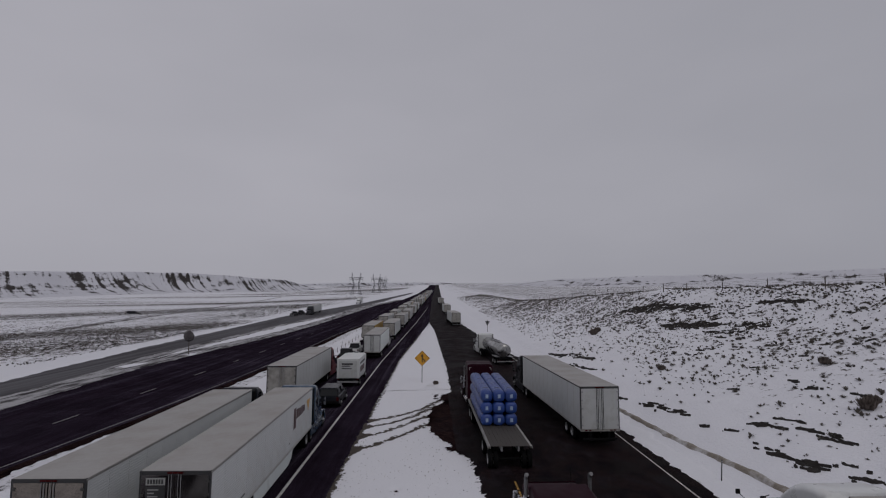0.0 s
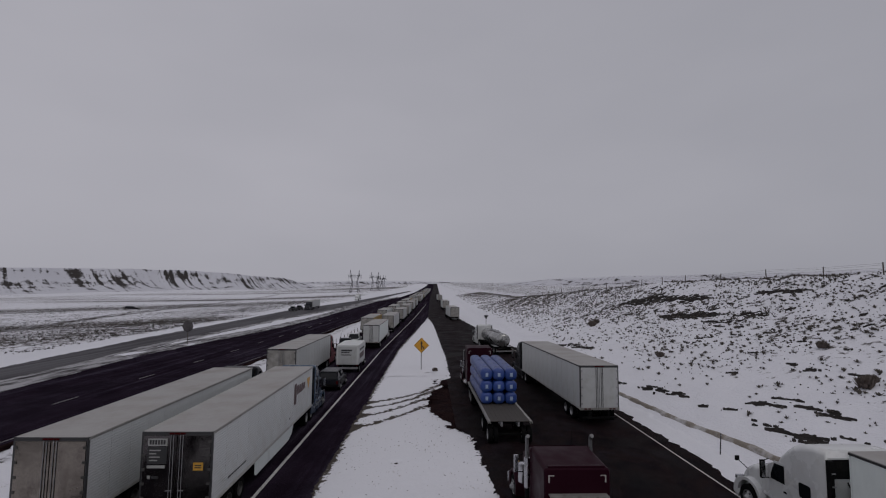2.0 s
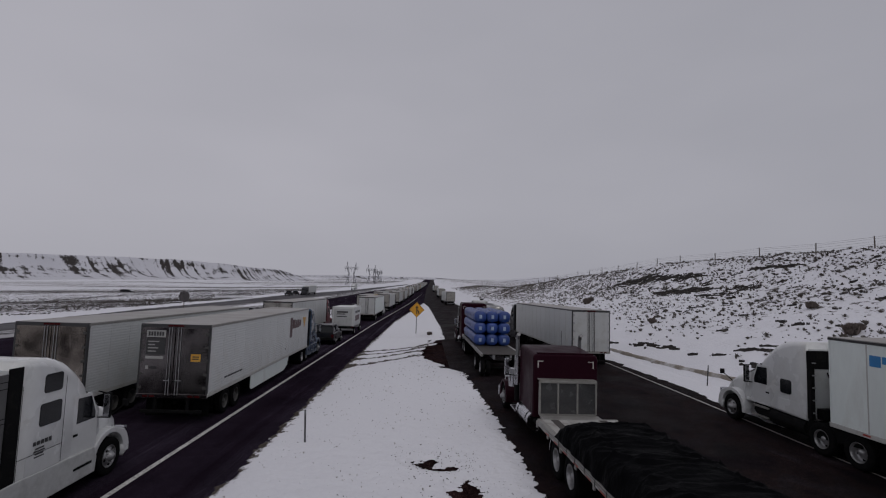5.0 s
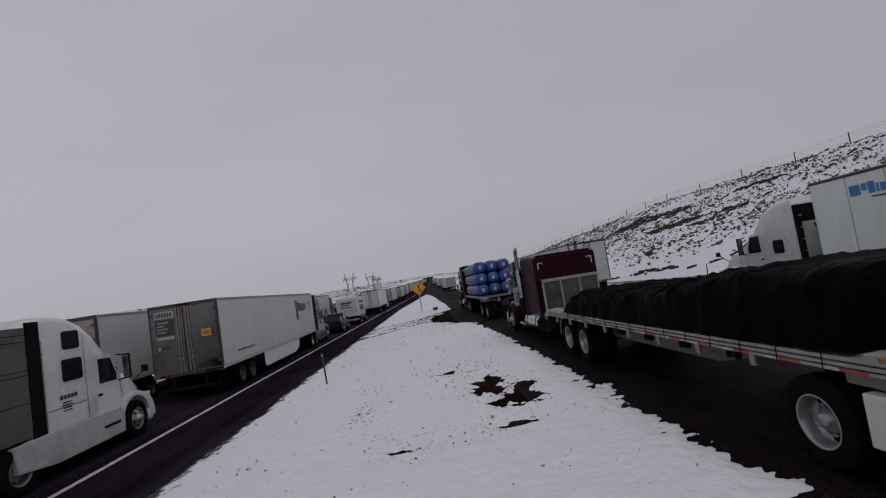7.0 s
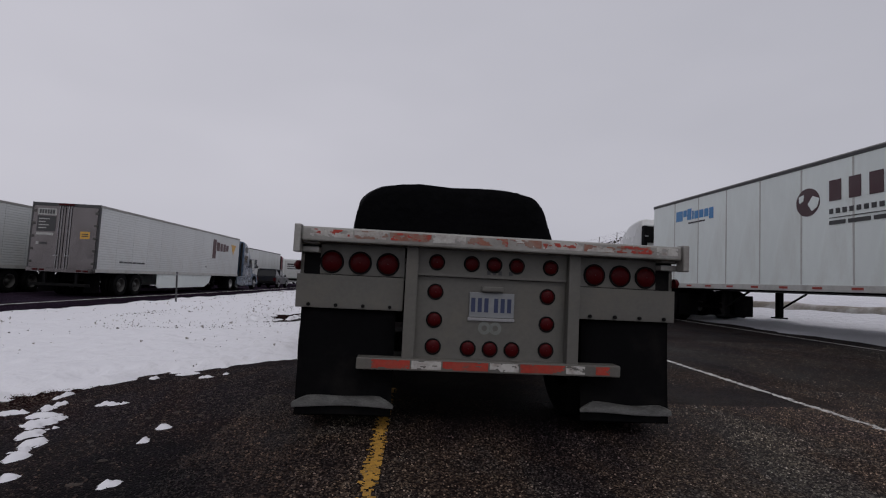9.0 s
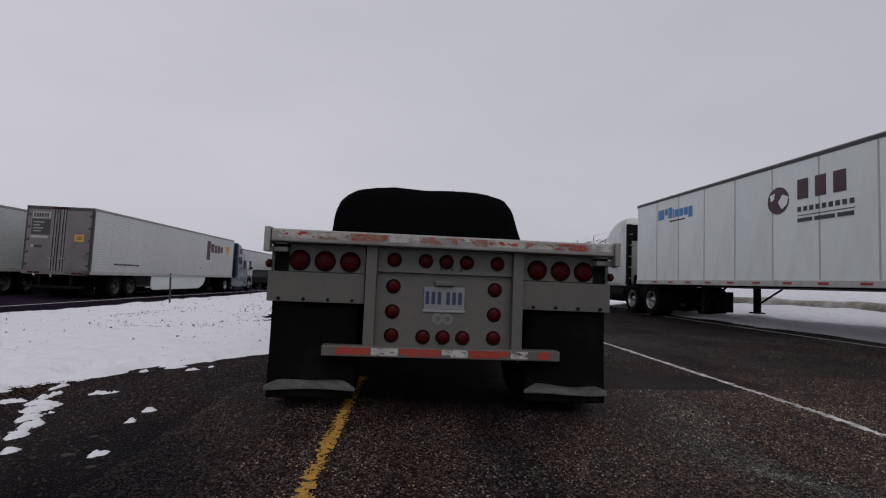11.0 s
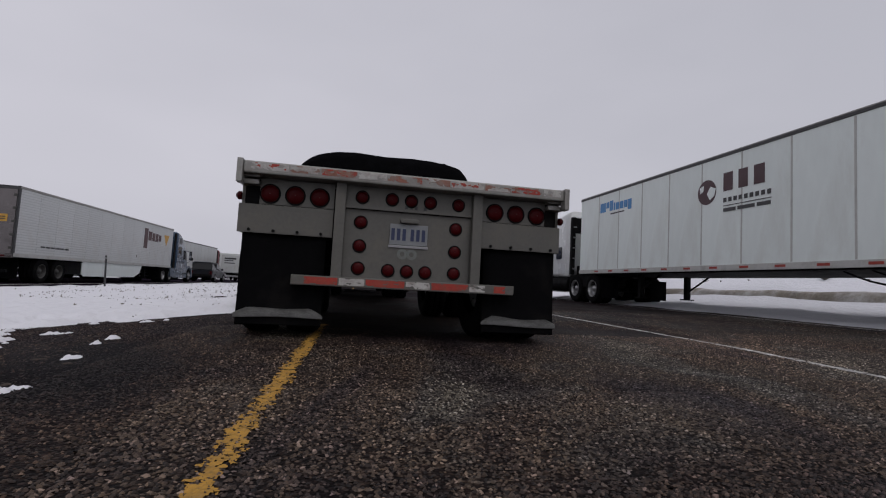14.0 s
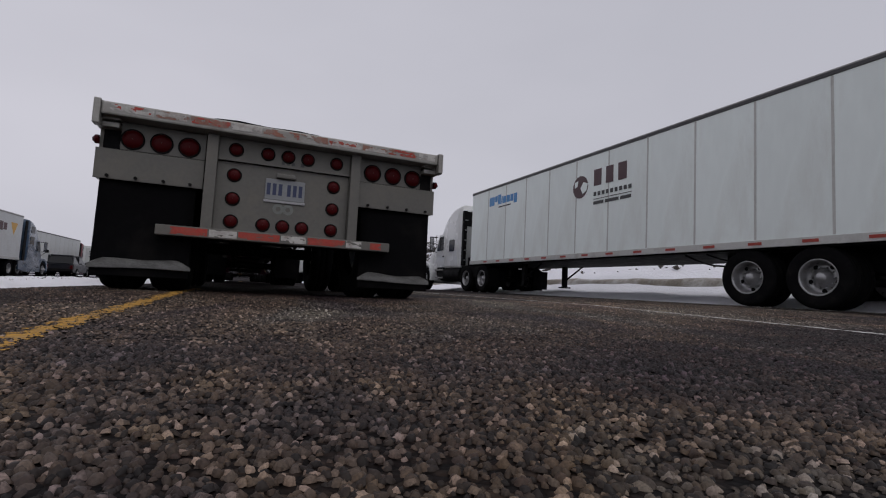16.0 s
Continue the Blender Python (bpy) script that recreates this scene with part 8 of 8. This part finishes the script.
# ---- mesas on the horizon ----
def mesa(name, a, b_, n, width, top, label, seed, k=64, foot=-4, cut=1.0, bed=1.0):
    ax, ay = a
    bx, by = b_
    dx, dy = bx - ax, by - ay
    ln = math.hypot(dx, dy)
    px, py = dy / ln, -dx / ln
    verts, faces, bare = [], [], []
    for j in range(n + 1):
        t = j / n
        for i in range(k + 1):
            u = i / k
            gull = abs(noise.noise((t * ln / 120, u * 1.2, seed))) + 0.5 * abs(noise.noise((t * ln / 45, u * 2.0, seed + 3)))
            edge = 0.42 + 0.16 * noise.noise((t * ln / 330, seed, 1)) + 0.08 * noise.noise((t * ln / 110, seed, 4))
            prof = lerp_table(u / edge, ((0, 0), (0.35, 0.10), (0.7, 0.34), (0.88, 0.66), (0.97, 0.95), (1.02, 1.0), (2.5, 1.03)))
            h = lerp_table(t, top) * (prof - (0.30 * gull * min(1, prof * 2.2) if u < edge else 0.05 * gull)) * (1 + 0.07 * noise.noise((t * ln / 420, 7, seed)))
            off = (u - 0.5) * width
            verts.append((ax + dx * t - px * off, ay + dy * t - py * off, foot + max(0, h)))
            lean = 5.0 * noise.noise((t * ln / 170, 0.4, seed + 2))
            gully = max(0.0, 0.20 - abs(noise.noise((t * ln / 17 + lean * u, u * 2.2, seed + 9)))) + 0.8 * max(0.0, 0.18 - abs(noise.noise((t * ln / 8 + 1.6 * lean * u, u * 4, seed + 5))))
            gully *= 0.6 + 0.9 * max(0.0, 0.4 + noise.noise((t * ln / 70, u * 3, seed + 8)))
            ledge = max(0.0, 0.18 - abs(noise.noise((t * ln / 140, u / edge * 9 + 0.8 * noise.noise((t * ln / 200, 1, seed)), seed + 1)))) + 0.8 * max(0.0, 0.15 - abs(noise.noise((t * ln / 60, u / edge * 21, seed + 6))))
            v_ = u / edge
            bare.append(-0.205 + cut * 2.1 * gully * lerp_table(v_, ((0.05, 0), (0.3, 0.7), (0.6, 1), (1.0, 0.9), (1.05, 0.3), (2, 0.4))) + bed * 1.9 * ledge * lerp_table(v_, ((0.05, 0.5), (0.3, 0.4), (0.6, 0.7), (0.75, 1.0), (1.02, 1.1), (1.1, 0.7), (2, 0.7))))
    for j in range(n):
        for i in range(k):
            q = j * (k + 1) + i
            faces.append((q, q + 1, q + k + 2, q + k + 1))
    me_ = bpy.data.meshes.new(name)
    me_.from_pydata(verts, [], faces)
    at_ = me_.attributes.new("bare", 'FLOAT', 'POINT')
    at_.data.foreach_set("value", bare)
    me_.materials.append(M["mesa"])
    me_.shade_smooth()
    return tagged(new(name, me_), label, "mesa", kind="structure")


mesa("mesa_west", (-1500, 150), (-340, 1500), 760, 420, ((0, 42), (0.45, 46), (0.575, 48), (0.66, 51), (0.76, 55), (0.82, 50), (0.86, 44), (0.92, 38), (0.955, 28), (1.0, 12)), "snow-streaked mesa with dark eroded gullies", 3.3, foot=-21)
mesa("mesa_north", (-700, 2300), (300, 2700), 160, 500, ((0, 4), (0.3, 14), (0.7, 18), (1.0, 6)), "low snowy hills on the horizon", 9.1)
mesa("mesa_east", (200, 1520), (1700, 400), 560, 500, ((0, 8), (0.1, 28), (0.28, 36), (0.45, 48), (0.6, 56), (1.0, 50)), "long snowy hill with brown scrub", 15.7, cut=0.45, bed=1.15)


# ---- stone chips of the road surface where it is seen from close by ----
def chip_field(x0, x1, y0, y1, per_m2, seed, size=(0.0024, 0.0058), fine=False, mat="chips"):
    """Stones set in the tar: low facetted caps, or rounder ones of two rings where they are seen closest."""
    g = np.random.default_rng(seed)
    n = int((x1 - x0) * (y1 - y0) * per_m2)
    cx, cy = g.uniform(x0, x1, n), g.uniform(y0, y1, n)
    r = size[0] + (size[1] - size[0]) * g.beta(1.6, 2.4, n)
    if fine:
        an = np.arange(6) * np.pi / 3
        lo = np.stack([np.cos(an), np.sin(an), np.full(6, -0.05)], -1)
        hi = np.stack([0.70 * np.cos(an + 0.3), 0.70 * np.sin(an + 0.3), np.full(6, 0.62)], -1)
        base = np.concatenate([lo, hi, [[0.05, 0.05, 0.95]]])
        tri = np.array([q for i in range(6) for q in ((i, (i + 1) % 6, 6 + i), ((i + 1) % 6, 6 + (i + 1) % 6, 6 + i), (6 + i, 6 + (i + 1) % 6, 12))])
    else:
        base = np.array([(1, 0, 0.1), (0.25, 0.95, 0), (-0.85, 0.5, 0.1), (-0.7, -0.7, 0), (0.4, -0.9, 0.1), (0.1, 0.05, 0.75)], float)
        tri = np.array([(0, 1, 5), (1, 2, 5), (2, 3, 5), (3, 4, 5), (4, 0, 5)])
    k = len(base)
    a = g.uniform(0, 6.283, n)
    jit = 1 + g.uniform(-0.28, 0.28, (n, k, 3))
    loc = base[None] * jit * r[:, None, None]
    st = g.uniform(0.75, 1.45, n)
    lx, ly = loc[..., 0] * st[:, None], loc[..., 1]
    px = cx[:, None] + lx * np.cos(a)[:, None] - ly * np.sin(a)[:, None]
    py = cy[:, None] + lx * np.sin(a)[:, None] + ly * np.cos(a)[:, None]
    tip = g.normal(0, 0.22, (n, 2))
    pz = loc[..., 2] * g.uniform(0.8, 1.3, n)[:, None] + lx * tip[:, :1] + ly * tip[:, 1:] + g.uniform(-0.0016, 0.0012, n)[:, None]
    co = np.stack([px, py, pz], -1).reshape(-1, 3)
    sx = np.array([along(y) for y in np.linspace(y0, y1, 40)])
    co[:, 2] += np.interp(co[:, 1], np.linspace(y0, y1, 40), sx) + np.interp(co[:, 0], np.linspace(-6, 9, 151), [across(q) for q in np.linspace(-6, 9, 151)])
    f = (np.arange(n)[:, None, None] * k + tri[None]).reshape(-1)
    me_ = bpy.data.meshes.new("road_chips")
    me_.vertices.add(n * k)
    me_.vertices.foreach_set("co", co.reshape(-1))
    me_.loops.add(len(f))
    me_.loops.foreach_set("vertex_index", f.astype(np.int32))
    me_.polygons.add(n * len(tri))
    me_.polygons.foreach_set("loop_start", np.arange(0, n * len(tri) * 3, 3, dtype=np.int32))
    me_.update()
    me_.validate()
    if fine:
        me_.shade_smooth()
    me_.materials.append(M[mat])
    return tagged(new("road_chips", me_), "grey and brown stone chips of the road surface", "gravel", kind="stuff")


def chip_material(name, ramp, tones):
    m = bpy.data.materials.new(name)
    m.use_nodes = True
    n, l = m.node_tree.nodes, m.node_tree.links
    b = n["Principled BSDF"]
    ge = n.new("ShaderNodeNewGeometry")
    ra = n.new("ShaderNodeValToRGB")
    e = ra.color_ramp.elements
    e[0].position, e[0].color = ramp[0][0], (*ramp[0][1], 1)
    e[1].position, e[1].color = ramp[-1][0], (*ramp[-1][1], 1)
    for pos, c in ramp[1:-1]:
        q = ra.color_ramp.elements.new(pos)
        q.color = (*c, 1)
    l.new(ge.outputs["Random Per Island"], ra.inputs["Fac"])
    tc = n.new("ShaderNodeTexCoord")
    mu = n.new("ShaderNodeVectorMath")
    mu.operation = 'MULTIPLY'
    l.new(ra.outputs["Color"], mu.inputs[0])
    l.new(road_tone(n, l, tc.outputs["Object"], tones), mu.inputs[1])
    sp = n.new("ShaderNodeTexNoise")
    socket(sp, "Scale", 420.0)
    socket(sp, "Detail", 3.0)
    l.new(tc.outputs["Object"], sp.inputs["Vector"])
    sr = n.new("ShaderNodeMapRange")
    socket(sr, "From Min", 0.3)
    socket(sr, "From Max", 0.7)
    socket(sr, "To Min", 0.65)
    socket(sr, "To Max", 1.35)
    l.new(sp.outputs["Fac"], sr.inputs["Value"])
    mv = n.new("ShaderNodeVectorMath")
    mv.operation = 'SCALE'
    l.new(mu.outputs["Vector"], mv.inputs[0])
    l.new(sr.outputs["Result"], mv.inputs["Scale"])
    l.new(blotch(n, l, tc.outputs["Object"], mv.outputs["Vector"], CHIP_STAINS_AND_SHADE), b.inputs["Base Color"])
    socket(b, "Roughness", 0.6)
    socket(b, "Specular IOR Level", 0.25)
    return m


M["chips"] = chip_material("stone_chip", ((0.0, (0.012, 0.011, 0.011)), (0.22, (0.036, 0.032, 0.028)), (0.40, (0.080, 0.071, 0.054)), (0.55, (0.060, 0.050, 0.044)), (0.68, (0.125, 0.110, 0.082)), (0.80, (0.100, 0.096, 0.084)), (0.92, (0.21, 0.195, 0.16)), (1.0, (0.42, 0.40, 0.36))), TONES)
M["muddy_chips"] = chip_material("muddy_stone_chip", ((0.0, (0.014, 0.012, 0.011)), (0.5, (0.028, 0.022, 0.018)), (0.85, (0.055, 0.044, 0.036)), (1.0, (0.16, 0.145, 0.13))), MUD)


def flaked_line(name, xc, w, y0, y1, cell, mat, label, seed, wear=0.0):
    """Old paint: flakes that cling to the tops of the chips, thinning out towards both edges."""
    nx, ny = int((w + 0.10) / cell), int((y1 - y0) / cell)
    verts, index, faces = [], {}, []
    for j in range(ny):
        y = y0 + j * cell
        wob = 0.014 * noise.noise((y * 1.3, seed, 0)) + 0.010 * noise.noise((y * 6, seed, 2))
        thin = 0.25 * noise.noise((y * 0.8, seed, 8)) + 0.3 * noise.noise((y * 4, seed, 6))
        for i in range(nx):
            x = xc - w / 2 - 0.05 + i * cell
            d = w / 2 - abs(x - xc - wob)
            val = min(1.0, d / 0.035) * 0.55 + 0.35 + thin + 0.75 * noise.noise((x * 42, y * 30, seed)) + 0.5 * noise.noise((x * 110, y * 90, seed)) - wear
            if d < -0.004:
                val -= 0.62 + 9 * -d
            if val > 0.28:
                quad = []
                for a, c in ((i, j), (i + 1, j), (i + 1, j + 1), (i, j + 1)):
                    if (a, c) not in index:
                        index[(a, c)] = len(verts)
                        vx, vy = xc - w / 2 - 0.05 + a * cell, y0 + c * cell
                        vx += cell * 0.35 * noise.noise((a * 1.7, c * 1.7, 1))
                        vy += cell * 0.35 * noise.noise((a * 1.7, c * 1.7, 5))
                        verts.append((vx, vy, surf(vx, vy) + 0.0042 + 0.0022 * noise.noise((vx * 70, vy * 70, 3))))
                    quad.append(index[(a, c)])
                faces.append(quad)
    me_ = bpy.data.meshes.new(name)
    me_.from_pydata(verts, [], faces)
    me_.materials.append(mat)
    return tagged(new(name, me_), label, "road marking", kind="structure")


M["yellow_flake"] = material("flaked_yellow_paint", (0.36, 0.19, 0.022), 0.8, vary=0.35, scale=14, fine=90, dirt=(0.12, 0.07, 0.02), dirt_amount=0.45, dirt_scale=25, bump=0.4, bump_dist=0.004)
flaked_line("yellow_line", -0.64, 0.088, -3.75, -1.6, 0.006, M["yellow_flake"], "flaked yellow edge line clinging to the chip seal", 2.0, 0.30)
flaked_line("yellow_line", -0.64, 0.088, -1.6, 1.2, 0.012, M["yellow_flake"], "flaked yellow edge line clinging to the chip seal", 2.0, 0.30)
flaked_line("white_line", 2.9, 0.075, -3.0, 7.5, 0.018, M["white_line"], "worn white lane line on the chip seal road", 5.0, 0.15)
chip_field(-0.95, 1.55, -3.74, -2.55, 11500, 1, (0.0030, 0.0082), True)
chip_field(-1.5, -0.95, -3.74, -2.55, 8000, 6, (0.0036, 0.0090))
chip_field(1.55, 2.3, -3.74, -2.55, 8000, 7, (0.0036, 0.0090))
chip_field(-1.0, 2.3, -2.55, -1.5, 7500, 8, (0.0036, 0.0085))
chip_field(-1.6, -1.0, -2.55, 0.9, 4500, 10, (0.0034, 0.008), mat="muddy_chips")
chip_field(-1.0, 3.2, -1.5, 0.9, 4200, 2, (0.0034, 0.0075))
chip_field(2.3, 5.4, -3.66, -1.5, 3600, 4, (0.0034, 0.0075))
chip_field(3.2, 6.5, -1.5, 1.6, 2000, 5, (0.0034, 0.0075))
chip_field(2.0, 8.6, 1.6, 6.0, 650, 9, (0.0036, 0.008))
chip_field(-4.6, -1.5, -2.2, 2.3, 1500, 3, (0.003, 0.0075), mat="muddy_chips")
